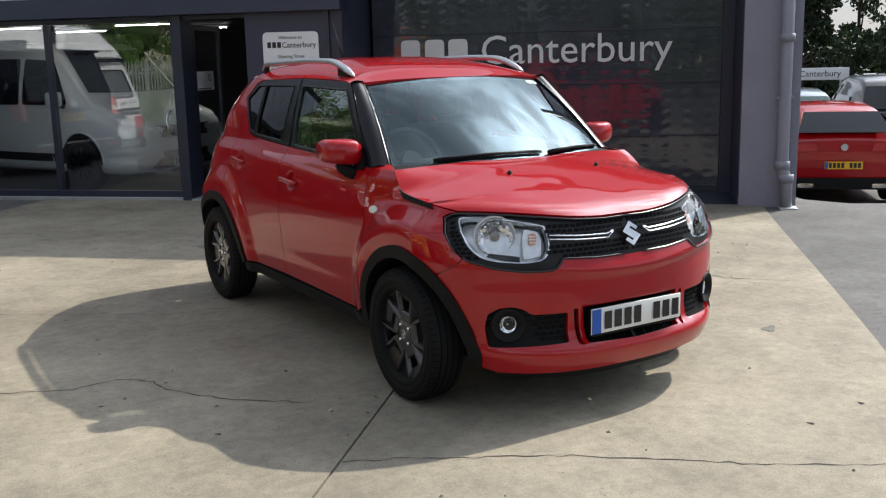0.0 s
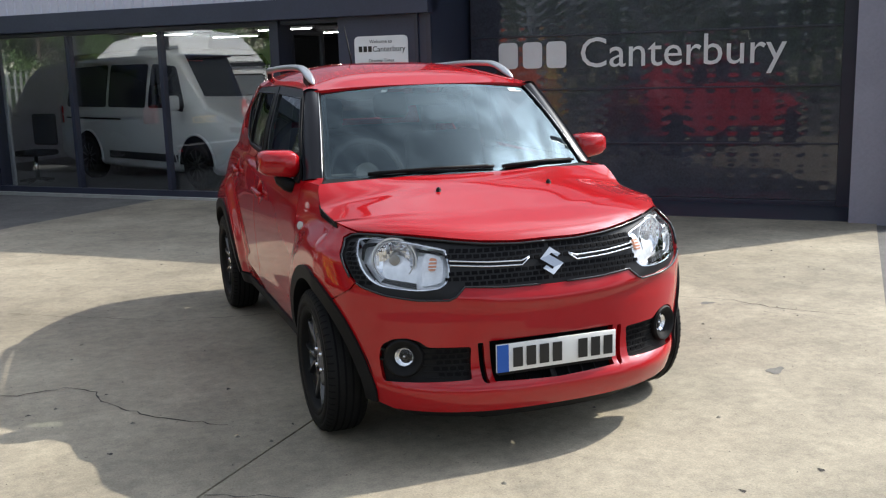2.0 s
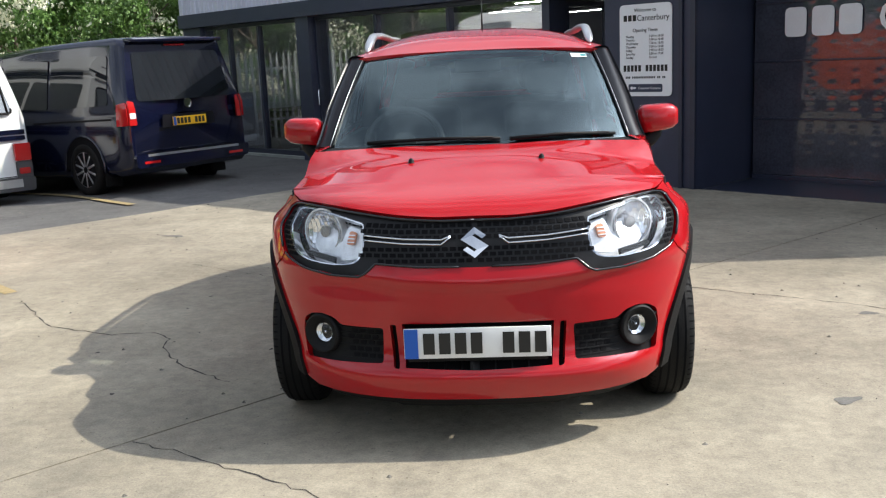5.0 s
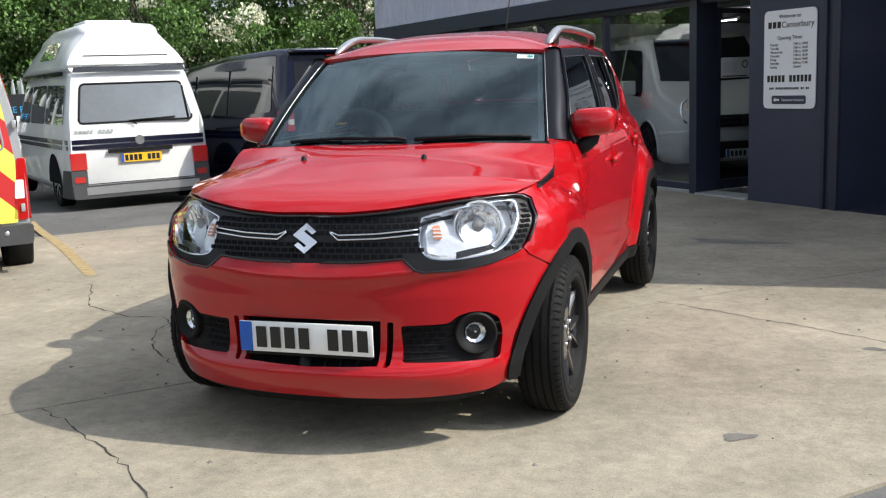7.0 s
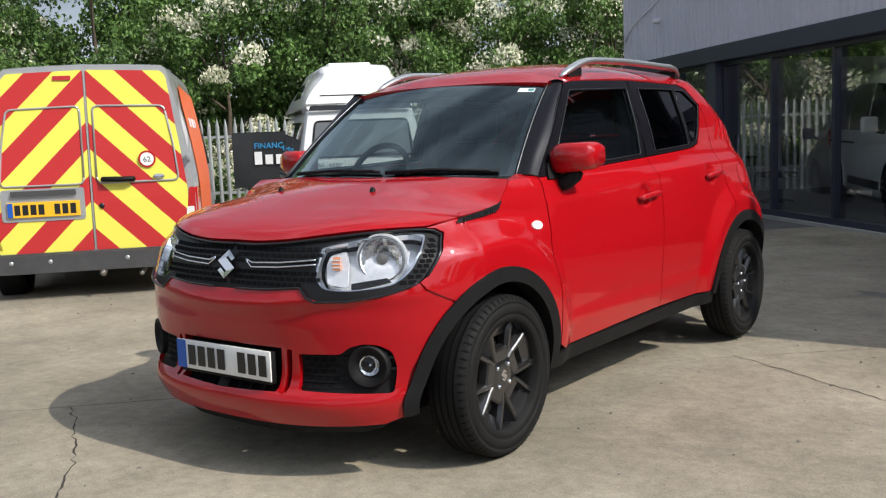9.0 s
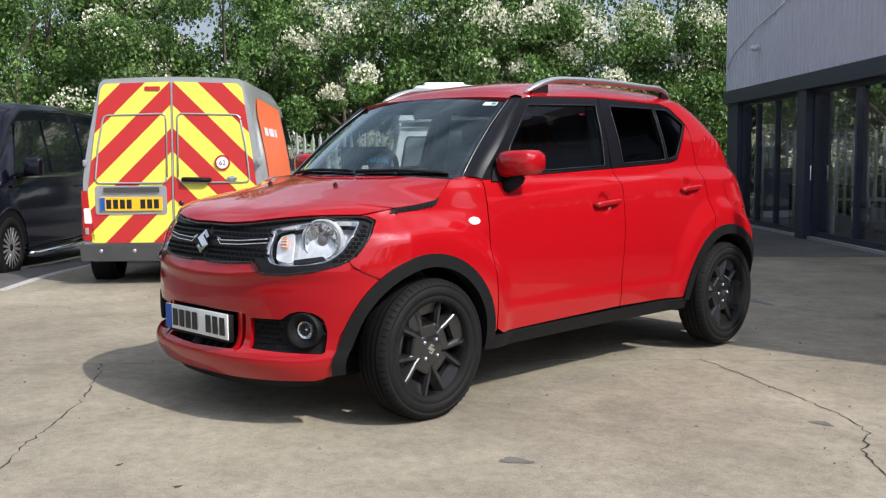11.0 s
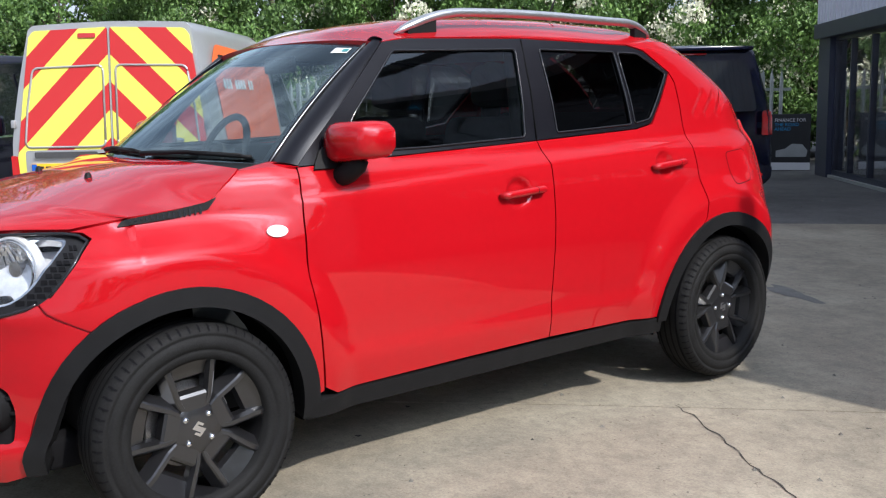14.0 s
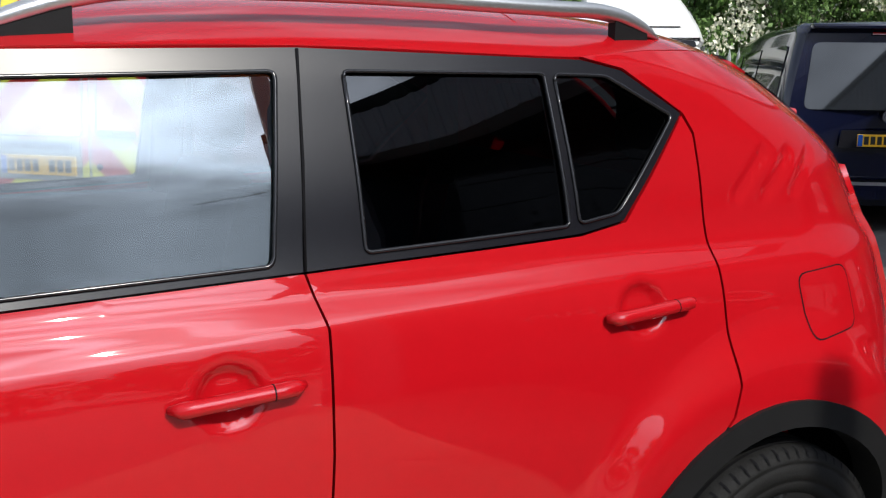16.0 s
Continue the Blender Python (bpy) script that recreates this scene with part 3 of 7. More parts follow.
def headlamp(sx):
    def at(v, z):
        p = body(v, z)
        return (p[0] * sx, p[1], p[2])
    fl = sx < 0
    lamp = part("headlamp", skin(front(LAMP), at, step=0.03, lip=0.045, out=-0.006, flip=fl), GLASS_LAMP, car, "clear headlamp with chrome insides")
    part("lamp_housing", skin(front(LAMP), at, step=0.03, lip=0.0, out=-0.080, flip=fl), LAMP_GREY, lamp)
    bm = skin(front(LAMP), at, holes=[[(v * 0.968 + 0.032 * fv(0.53), z * 0.955 + 0.0356) for v, z in front(LAMP)]], step=0.03, lip=0.030, out=-0.014, flip=fl)
    part("lamp_bezel", bm, CHROME, lamp)
    c = Vector(at(fv(0.612), 0.795)) + Vector((-0.030 * sx, 0.048, -0.006))
    q = Vector((0.48 * sx, -0.87, 0.0)).normalized().to_track_quat("X", "Z").to_matrix().to_4x4()
    m = Matrix.Translation(c) @ q
    # a bowl of small mirror facets
    rnd = random.Random(3)
    bm = bmesh.new()
    for i in range(-5, 6):
        for j in range(-5, 6):
            y0, z0 = 0.0135 * i, 0.0135 * j
            if math.hypot(y0, z0) < 0.073:
                ta, tb = rnd.uniform(-0.16, 0.16), rnd.uniform(-0.14, 0.14)
                d = -0.050 + 0.036 * (math.hypot(y0, z0) / 0.07) ** 2
                bm.faces.new([bm.verts.new(m @ Vector((d + ta * y + tb * z + 0.7 * (y0 * y + z0 * z) / 0.07, y0 + y, z0 + z))) for y, z in ((-0.0069, -0.0069), (0.0069, -0.0069), (0.0069, 0.0069), (-0.0069, 0.0069))])
    part("lamp_bowl", bm, REFLECTOR, lamp, "faceted chrome bowl", smooth=False)
    part("lamp_ring", sharp(lathe([(-0.012, 0.073), (-0.004, 0.076), (-0.004, 0.080), (-0.016, 0.083)], 36, m=m, caps=False)), CHROME, lamp)
    part("lamp_collar", sharp(lathe([(-0.016, 0.083), (-0.010, 0.0845), (-0.010, 0.0905), (-0.040, 0.092)], 36, m=m, caps=False)), LAMP_GREY, lamp)
    part("lamp_bulb", sharp(lathe([(-0.050, 0.016), (-0.030, 0.016), (-0.028, 0.021), (-0.018, 0.021), (-0.014, 0.0)], 16, m=m)), STEEL, lamp)
    part("lamp_indicator", skin(front(rounded([(0.425, 0.722), (0.418, 0.80), (0.436, 0.832), (0.505, 0.848), (0.500, 0.715)], 0.01)), at, step=0.04, lip=0.01, out=-0.050, flip=fl), LAMP_GREY, lamp)
    part("lamp_amber", skin(front(rounded([(0.448, 0.768), (0.444, 0.818), (0.474, 0.826), (0.478, 0.768)], 0.012)), at, step=0.04, lip=0.012, out=-0.036, flip=fl), AMBER, lamp)
    for z in (0.776, 0.790, 0.804):
        part("amber_rib", skin(front([(0.447, z), (0.477, z), (0.477, z + 0.004), (0.447, z + 0.004)]), at, step=1, lip=0.004, out=-0.033, flip=fl), LAMP_GREY, lamp)
    part("lamp_shelf", skin(front([(0.52, 0.706), (0.64, 0.724), (0.63, 0.738), (0.52, 0.722)]), at, step=0.05, lip=0.02, out=-0.030, flip=fl), MASK_BLACK, lamp)


headlamp(1), headlamp(-1)

# black flap under the bumper
rows = []
for k in range(-14, 15):
    p = body(fv(0.044 * abs(k)), 0.30)
    rows.append((math.copysign(p[0], k) if k else 0.0, p[1]))
bm = bmesh.new()
strip = [[bm.verts.new((x * f, y + d, z)) for f, d, z in ((0.97, 0.045, 0.272), (0.96, 0.055, 0.205), (0.95, 0.070, 0.203), (0.94, 0.095, 0.272))] for x, y in rows]
for a, b in zip(strip, strip[1:]):
    for k in range(3):
        bm.faces.new((a[k], a[k + 1], b[k + 1], b[k]))
bm.faces.new(strip[0]), bm.faces.new(strip[-1])
bmesh.ops.recalc_face_normals(bm, faces=bm.faces[:])
part("front_flap", bm, PLASTIC, car, "black plastic flap under the bumper")

# bonnet
EDGE = [(fv(0.757), 0.894), (-0.19, 0.914), (0.0, 0.930), (0.095, 0.943), (0.150, 0.986), (0.207, 1.030)]
EDGE_T = [0.0]
for (ax, ay), (bx, by) in zip(EDGE, EDGE[1:]):
    EDGE_T.append(EDGE_T[-1] + math.hypot(bx - ax, by - ay))
EDGE_V, EDGE_Z = spline([t / EDGE_T[-1] for t in EDGE_T], [e[0] for e in EDGE]), spline([t / EDGE_T[-1] for t in EDGE_T], [e[1] for e in EDGE])
MID_Z = spline([-0.58, -0.545, -0.50, -0.40, -0.28, -0.10, 0.05, 0.16], [0.853, 0.882, 0.903, 0.933, 0.962, 1.004, 1.032, 1.046])
LEAD_Z = spline([0.0, 0.12, 0.25, 0.434, 0.589, 0.711, 0.757], [0.853, 0.852, 0.859, 0.877, 0.889, 0.894, 0.894])


def bonnet(a, b):
    """A patch between the nose, the wings' edges and the windscreen; a: -1 to 1 across, b: 0 at the nose to 1 at the screen."""
    s = abs(a)
    lead = body(fv(0.757 * s), LEAD_Z(0.757 * s))
    lead0, lead1 = body(fv(0.0), LEAD_Z(0.0)), body(fv(0.757), LEAD_Z(0.757))
    edge, edge1 = body(EDGE_V(b), EDGE_Z(b)), body(EDGE_V(1.0), EDGE_Z(1.0))
    yc = lead0[1] + b * (0.158 - lead0[1])
    mid, mid1 = (0.0, yc, MID_Z(max(-0.58, yc))), (0.0, 0.158, MID_Z(0.158))
    rear = (edge1[0] * s, 0.158 + (edge1[1] - 0.158) * s * s, mid1[2] + (edge1[2] - mid1[2]) * s ** 2.4)
    fs = (s, s ** 2, s ** 2.4)
    out = []
    for k in range(3):
        f = fs[k]
        p = (1 - b) * lead[k] + b * rear[k] + (1 - f) * mid[k] + f * edge[k]
        p -= (1 - b) * ((1 - f) * lead0[k] + f * lead1[k]) + b * ((1 - f) * mid1[k] + f * edge1[k])
        out.append(p)
    return (math.copysign(out[0], a), out[1], out[2] + 0.003)


def sheet(place, us, vs, lip=0.015, flip=False):
    """A grid of the surface place(u, v), with turned-in edges."""
    bm = bmesh.new()
    g = [[bm.verts.new(place(u, v)) for v in vs] for u in us]
    for i in range(len(us) - 1):
        for j in range(len(vs) - 1):
            f = (g[i][j], g[i + 1][j], g[i + 1][j + 1], g[i][j + 1])
            bm.faces.new(f[::-1] if flip else f)
    bm.normal_update()
    if lip:
        rim = [e for e in bm.edges if len(e.link_faces) == 1]
        r = bmesh.ops.extrude_edge_only(bm, edges=rim)
        vs2 = [v for v in r["geom"] if isinstance(v, bmesh.types.BMVert)]
        ns = {v: sum((f.normal for e in v.link_edges for f in e.link_faces if f not in r["geom"]), Vector()) for v in vs2}
        for v in vs2:
            old = [e.other_vert(v) for e in v.link_edges if e.other_vert(v) not in ns]
            n = old[0].normal if old else ns[v]
            v.co -= n.normalized() * lip
        for e in rim:
            if e.is_valid:
                e.smooth = False
    return bm


def steps(a, b, n):
    return [a + (b - a) * k / n for k in range(n + 1)]


part("bonnet", sheet(bonnet, steps(-1, 1, 56), [0, 0.012, 0.03, 0.055, 0.08] + steps(0.11, 1, 26)), PAINT_RED, car, "glossy red bonnet")
for sx in (1, -1):
    p = Vector(bonnet(0.345 * sx, 0.655))
    part("washer_nozzle", lathe([(-0.002, 0.012), (0.008, 0.011), (0.016, 0.006), (0.018, 0.0)], 10, axis="z", m=Matrix.Translation(p)), PLASTIC, car)

# front wings
wing = front([(0.770, 0.888), (0.757, 0.890)]) + [(v, z - 0.003) for v, z in EDGE[1:]] + [(0.30, 1.032), (0.387, 1.028), (0.376, 0.87), (0.374, 0.70), (0.392, 0.56), (0.404, 0.46), (0.418, 0.335)] \
    + arc(ARCH_F, ARCH_Z, ARCH_OUT - 0.02, 4, 126, 22) + front([(0.720, 0.689), (0.707, 0.713), (0.726, 0.737), (0.744, 0.778), (0.765, 0.837), (0.777, 0.872)])
for sx in (1, -1):
    def at(v, z, s=sx):
        p = body(v, z)
        return (p[0] * s, p[1], p[2])
    part("front_wing", skin(wing, at, step=0.018, lip=0.02, flip=sx < 0), PAINT_RED, car, "red front wing")
    under = front([(0.776, 0.868), (0.766, 0.837), (0.746, 0.778), (0.728, 0.737), (0.702, 0.703), (0.66, 0.676), (0.68, 0.62)]) + [(-0.36, 0.60)] + arc(ARCH_F, ARCH_Z, ARCH_OUT, 135, 62, 10) + [(0.20, 0.95), (0.10, 0.925), (0.0, 0.908), (-0.15, 0.892), (-0.25, 0.884)]
    part("wing_rail", skin(under, at, step=0.04, lip=0.0, out=-0.009, flip=sx < 0), PAINT_RED, car)
    gill = rounded([(-0.192, 0.895), (-0.178, 0.913), (0.0, 0.931), (0.092, 0.945), (0.124, 0.957), (0.094, 0.924), (0.0, 0.908)], 0.006)
    gill_ob = part("bonnet_gill", skin(gill, at, step=0.03, lip=0.012, out=0.004, flip=sx < 0), PLASTIC, car, "black ribbed strip at the bonnet edge")
    for k in range(15):
        y = -0.155 + 0.0158 * k
        z0, z1 = 0.9085 + 0.075 * max(0.0, y), 0.911 + 0.10 * (y + 0.155)
        part("gill_rib", skin([(y, z0), (y + 0.006, z0), (y + 0.006, z1), (y, z1)], at, step=1, lip=0.003, out=0.0055, flip=sx < 0), GLOSS_BLACK, gill_ob)
    part("side_repeater", skin([(0.286 + 0.034 * math.cos(t), 0.846 + 0.017 * math.sin(t)) for t in steps(0, 2 * math.pi, 20)[:-1]], at, step=0.02, lip=0.01, out=0.006, flip=sx < 0), LENS_CLEAR, car, "small oval clear side lamp")

# doors
FRONT_DOOR = [(0.392, 1.026), (0.382, 0.87), (0.380, 0.70), (0.398, 0.56), (0.410, 0.46), (0.424, 0.345), (0.47, 0.318), (1.00, 0.330), (1.412, 0.337), (1.408, 0.50), (1.424, 0.77), (1.426, 0.98), (1.402, 1.066), (0.90, 1.047)]
REAR_DOOR = [(1.407, 1.066), (1.431, 0.98), (1.429, 0.77), (1.413, 0.50), (1.417, 0.337), (2.00, 0.330), (2.045, 0.36), (2.075, 0.44), (2.175, 0.60), (2.275, 0.715), (2.294, 0.775), (2.292, 0.89), (2.288, 1.10), (2.284, 1.275), (2.262, 1.315), (2.083, 1.109), (1.97, 1.090)]
SURROUND = [(0.395, 1.031), (0.60, 1.235), (0.72, 1.355), (0.80, 1.418), (0.90, 1.432), (1.43, 1.443), (2.02, 1.428), (2.12, 1.407), (2.262, 1.320), (2.078, 1.113), (1.97, 1.095), (1.43, 1.071), (0.90, 1.051)]
GLASS_F = rounded([(0.545, 1.062), (0.635, 1.190), (0.83, 1.388), (1.388, 1.402), (1.352, 1.083), (0.90, 1.066)], 0.015)
GLASS_R = rounded([(1.510, 1.403), (1.926, 1.400), (1.944, 1.111), (1.518, 1.093)], 0.012)
GLASS_Q = rounded([(1.948, 1.399), (2.075, 1.396), (2.236, 1.314), (2.065, 1.128), (1.968, 1.114)], 0.015)


def recess(at, c, r, depth):
    """The surface pressed in round a handle."""
    def placed(v, z):
        p = at(v, z)
        k = smooth01((1 - math.hypot((v - c[0]) / r, (z - c[1]) / (r * 0.9))) / 0.36)
        return (p[0] - math.copysign(depth * k, p[0]), p[1], p[2])
    return placed


def slashed(at):
    """The surface with three slanted grooves pressed into the rear pillar."""
    def placed(v, z):
        p = at(v, z)
        d = 0.0
        for k in range(3):
            ax, az, bx, bz = 2.392 + 0.088 * k, 1.142, 2.488 + 0.088 * k, 1.232
            t = min(1.0, max(0.0, ((v - ax) * (bx - ax) + (z - az) * (bz - az)) / ((bx - ax) ** 2 + (bz - az) ** 2)))
            d = max(d, 0.008 * smooth01(1 - math.hypot(v - ax - t * (bx - ax), z - az - t * (bz - az)) / 0.019))
        return (p[0] - math.copysign(d, p[0]), p[1], p[2])
    return placed


for sx in (1, -1):
    def at(v, z, s=sx):
        p = body(v, z)
        return (p[0] * s, p[1], p[2])
    fl = sx < 0
    for name, poly, h0, gl in (("front_door", FRONT_DOOR, (1.270, 0.893), GLASS_F), ("rear_door", REAR_DOOR, (2.095, 0.947), GLASS_R)):
        dented = recess(at, (h0[0] - 0.015, h0[1]), 0.060, 0.021)
        door = part(name, skin(poly, dented, step=0.0135, lip=0.02, flip=fl), PAINT_RED, car, "red " + name.replace("_", " "))
        pts = [Vector(at(h0[0] + d, h0[1] + 0.06 * d)) for d in steps(-0.112, 0.105, 12)]
        rs = [0.008] + [0.0145] * 11 + [0.009]
        lift = [0.006] + [0.020] * 11 + [0.008]
        part("door_handle", tube([(p.x + sx * l, p.y, p.z) for p, l in zip(pts, lift)], rs, 10, flat=0.95), PAINT_RED, door)
        p, q = (Vector(at(h0[0] + d, h0[1] + 0.06 * d)) + Vector((sx * 0.020, 0, 0)) for d in (0.050, 0.0525))
        part("handle_gap", tube([p, q], 0.0149, 10, flat=0.95), DARK, door)
        part("window_glass", skin(gl, at, step=0.05, lip=0.004, out=-0.008, flip=fl), GLASS_SIDE if name == "front_door" else GLASS_PRIVACY, door)
    part("quarter_glass", skin(GLASS_Q, at, step=0.05, lip=0.004, out=-0.006, flip=fl), GLASS_PRIVACY, car, "dark quarter glass")
    part("window_surround", skin(SURROUND, at, holes=[GLASS_F, GLASS_R, GLASS_Q], step=0.03, lip=0.014, out=-0.002, flip=fl), SATIN_BLACK, car, "satin black window surround")
    for gl in (GLASS_F, GLASS_R, GLASS_Q):
        part("window_seal", tube([Vector(at(v, z)) for v, z in dense(gl + [gl[0]], 0.05, closed=False)], 0.004, 6), GLOSS_BLACK, car)
    part("pillar_gap", tube([Vector(at(v, z)) for v, z in ((1.405, 1.07), (1.418, 1.25), (1.432, 1.44))], 0.003, 6), DARK, car)
    # rear quarter, with its arch cut out
    tail = [(REAR_Y(z), z) for z in (1.44, 1.40, 1.35, 1.30, 1.24, 1.18, 1.12, 1.05, 0.98, 0.92, 0.86, 0.80, 0.70, 0.60, 0.50, 0.42, 0.34, 0.28)]
    quarter = [(2.123, 1.412), (2.02, 1.434), (2.20, 1.448), (2.35, 1.450)] + tail + [(2.86, 0.27)] + [p for p in arc(ARCH_R, ARCH_Z, ARCH_OUT - 0.02, -4, 172, 26)] \
        + [(2.052, 0.36), (2.082, 0.44), (2.181, 0.597), (2.281, 0.712), (2.300, 0.775), (2.298, 0.89), (2.294, 1.10), (2.290, 1.280), (2.268, 1.320)]
    part("rear_quarter", skin(quarter, slashed(at), step=0.014, lip=0.02, flip=fl), PAINT_RED, car, "red rear quarter panel")
    part("pillar_rail", skin([(2.0, 1.428), (2.12, 1.402), (2.262, 1.315), (2.32, 1.30), (2.35, 1.445), (2.02, 1.440)], at, step=0.04, lip=0.0, out=-0.010, flip=fl), PAINT_RED, car)
    # cladding on arches and sill
    for yc, a0, a1 in ((ARCH_F, -5, 187), (ARCH_R, -14, 178)):
        ring = arc(yc, ARCH_Z, ARCH_OUT, a0, a1, 30) + arc(yc, ARCH_Z, ARCH_IN, a1, a0, 30)
        part("arch_cladding", skin(ring, at, step=0.03, lip=0.07, out=0.012, flip=fl), PLASTIC, car, "black plastic wheel arch trim")
        bm = bmesh.new()
        g = []
        for a in steps(-8, 188, 24):
            y, z = yc + 0.40 * math.cos(radians(a)), ARCH_Z + 0.40 * math.sin(radians(a))
            g.append([bm.verts.new((sx * x, y, z)) for x in (0.50, 0.58, 0.66, min(0.77, body(y, z)[0] - 0.02))])
        for r0, r1 in zip(g, g[1:]):
            for k in range(3):
                bm.faces.new((r0[k], r1[k], r1[k + 1], r0[k + 1]))
        part("wheel_liner", bm, DARK, car)
    part("sill_trim", skin([(0.36, 0.30), (0.48, 0.312), (2.03, 0.322), (2.03, 0.262), (0.36, 0.250)], at, step=0.04, lip=0.10, out=0.006, flip=fl), PLASTIC, car, "black plastic sill trim")
flap = rounded([(2.515, 0.972), (2.672, 0.982), (2.684, 0.846), (2.530, 0.834)], 0.028)
part("fuel_flap", skin(flap, body, step=0.03, lip=0.012, out=0.0015), PAINT_RED, car, "red fuel flap")
part("flap_gap", skin([(2.60 + (y - 2.60) * 1.04, 0.908 + (z - 0.908) * 1.04) for y, z in flap], body, step=0.03, lip=0.0, out=0.0008), DARK, car)

# roof
ROOF_Z = spline([0.74, 0.80, 0.94, 1.20, 1.45, 1.70, 2.00, 2.24, 2.43, 2.56], [1.440, 1.470, 1.508, 1.540, 1.553, 1.556, 1.548, 1.532, 1.506, 1.478])
ROOF_EZ = spline([0.78, 0.90, 1.43, 2.02, 2.20, 2.35, 2.56], [1.415, 1.434, 1.446, 1.433, 1.449, 1.452, 1.425])



def ROOF_EX(y):
    return side_x(y, ROOF_EZ(y)) - 0.002


def roof(a, b):
    s = abs(a)
    yc, ye = 0.725 + b * 1.82, 0.790 + b * 1.765
    y = yc + (ye - yc) * s * s
    ze, zc = ROOF_EZ(ye), ROOF_Z(yc)
    z = ze + (zc - ze) * (1 - s ** 3.2)
    return (a * ROOF_EX(ye), y, z)


part("roof", sheet(roof, steps(-1, 1, 40), steps(0, 1, 44)), PAINT_RED, car, "red roof")
part("headlining", sheet(lambda a, b: Vector(roof(a * 0.97, 0.03 + b * 0.94)) - Vector((0, 0, 0.04)), steps(-1, 1, 10), steps(0, 1, 10), lip=0), HEADLINER, car)
for sx in (1, -1):
    def rail_base(y):
        return ROOF_EX(y) - 0.062, ROOF_EZ(y) + 0.29 * (ROOF_Z(y) - ROOF_EZ(y))
    def rail_lift(y):
        return 0.062 * min(math.sin(math.pi / 2 * min(1.0, max(0.0, y - 0.90) / 0.30)), math.sin(math.pi / 2 * min(1.0, max(0.0, 2.30 - y) / 0.26)))
    pts = [(sx * rail_base(y)[0], y, rail_base(y)[1] + rail_lift(y)) for y in steps(0.90, 2.30, 40)]
    rail = part("roof_rail", tube(pts, [0.006, 0.016, 0.021] + [0.023] * 35 + [0.021, 0.016, 0.006], 10, flat=0.72), SILVER, car, "silver roof rail")
    for y0, y1 in ((0.95, 1.075), (2.25, 2.15)):
        bm = bmesh.new()
        g = []
        for k, y in enumerate(steps(y0, y1, 8)):
            x, z = rail_base(y)
            h = rail_lift(y) * (1.0 if k < 8 else 0.75)
            g.append([bm.verts.new((sx * (x + dx), y, zz)) for dx, zz in ((-0.012, z - 0.01), (-0.012, z + h), (0.014, z + h), (0.014, z - 0.01))])
        for r0, r1 in zip(g, g[1:]):
            for k in range(4):
                bm.faces.new((r0[k], r1[k], r1[(k + 1) % 4], r0[(k + 1) % 4]))
        bm.faces.new(g[0]), bm.faces.new(g[-1])
        bmesh.ops.recalc_face_normals(bm, faces=bm.faces)
        part("rail_foot", sharp(bm), PLASTIC, rail, "black rail foot")
part("aerial", tube([(0, 2.13, 1.54), (0, 2.20, 1.66), (0, 2.28, 1.79)], [0.006, 0.004, 0.003], 6), PLASTIC, car, "thin black aerial")


# windscreen and its pillars
def screen(a, b):
    s = abs(a)
    lo = Vector((0.665 * a, 0.125 + 0.215 * s ** 2.2, 1.040 - 0.012 * s * s))
    hi = Vector((0.552 * a, 0.728 + 0.068 * s * s, 1.440 - 0.022 * s * s))
    p = lo.lerp(hi, b)
    bulge = 0.030 * 4 * b * (1 - b) * 0.6
    return p + Vector((0, -0.55, 0.83)) * bulge


part("windscreen", sheet(screen, steps(-1, 1, 24), steps(0, 1, 14), lip=0.004), GLASS_SCREEN, car, "clear windscreen")
bm = bmesh.new()
for a0, a1, b0, b1 in ((-1, 1, 0, 0.045), (-1, 1, 0.955, 1), (-1, -0.94, 0.045, 0.955), (0.94, 1, 0.045, 0.955)):
    g = [[bm.verts.new(Vector(screen(a, b)) - Vector((0, -0.55, 0.83)) * 0.003) for b in steps(b0, b1, 8)] for a in steps(a0, a1, 24)]
    for r0, r1 in zip(g, g[1:]):
        for k in range(8):
            bm.faces.new((r0[k], r1[k], r1[k + 1], r0[k + 1]))
part("screen_border", bm, GLOSS_BLACK, car)
part("screen_sticker", sheet(lambda a, b: Vector(screen(0.78 + 0.13 * a, 0.885 + 0.05 * b)) + Vector((0, -0.55, 0.83)) * 0.002, steps(0, 1, 2), steps(0, 1, 2), lip=0), STICKER, car, "small white windscreen sticker")
part("sticker_print", sheet(lambda a, b: Vector(screen(0.86 + 0.045 * a, 0.897 + 0.026 * b)) + Vector((0, -0.55, 0.83)) * 0.004, steps(0, 1, 2), steps(0, 1, 2), lip=0), TEAL, car)
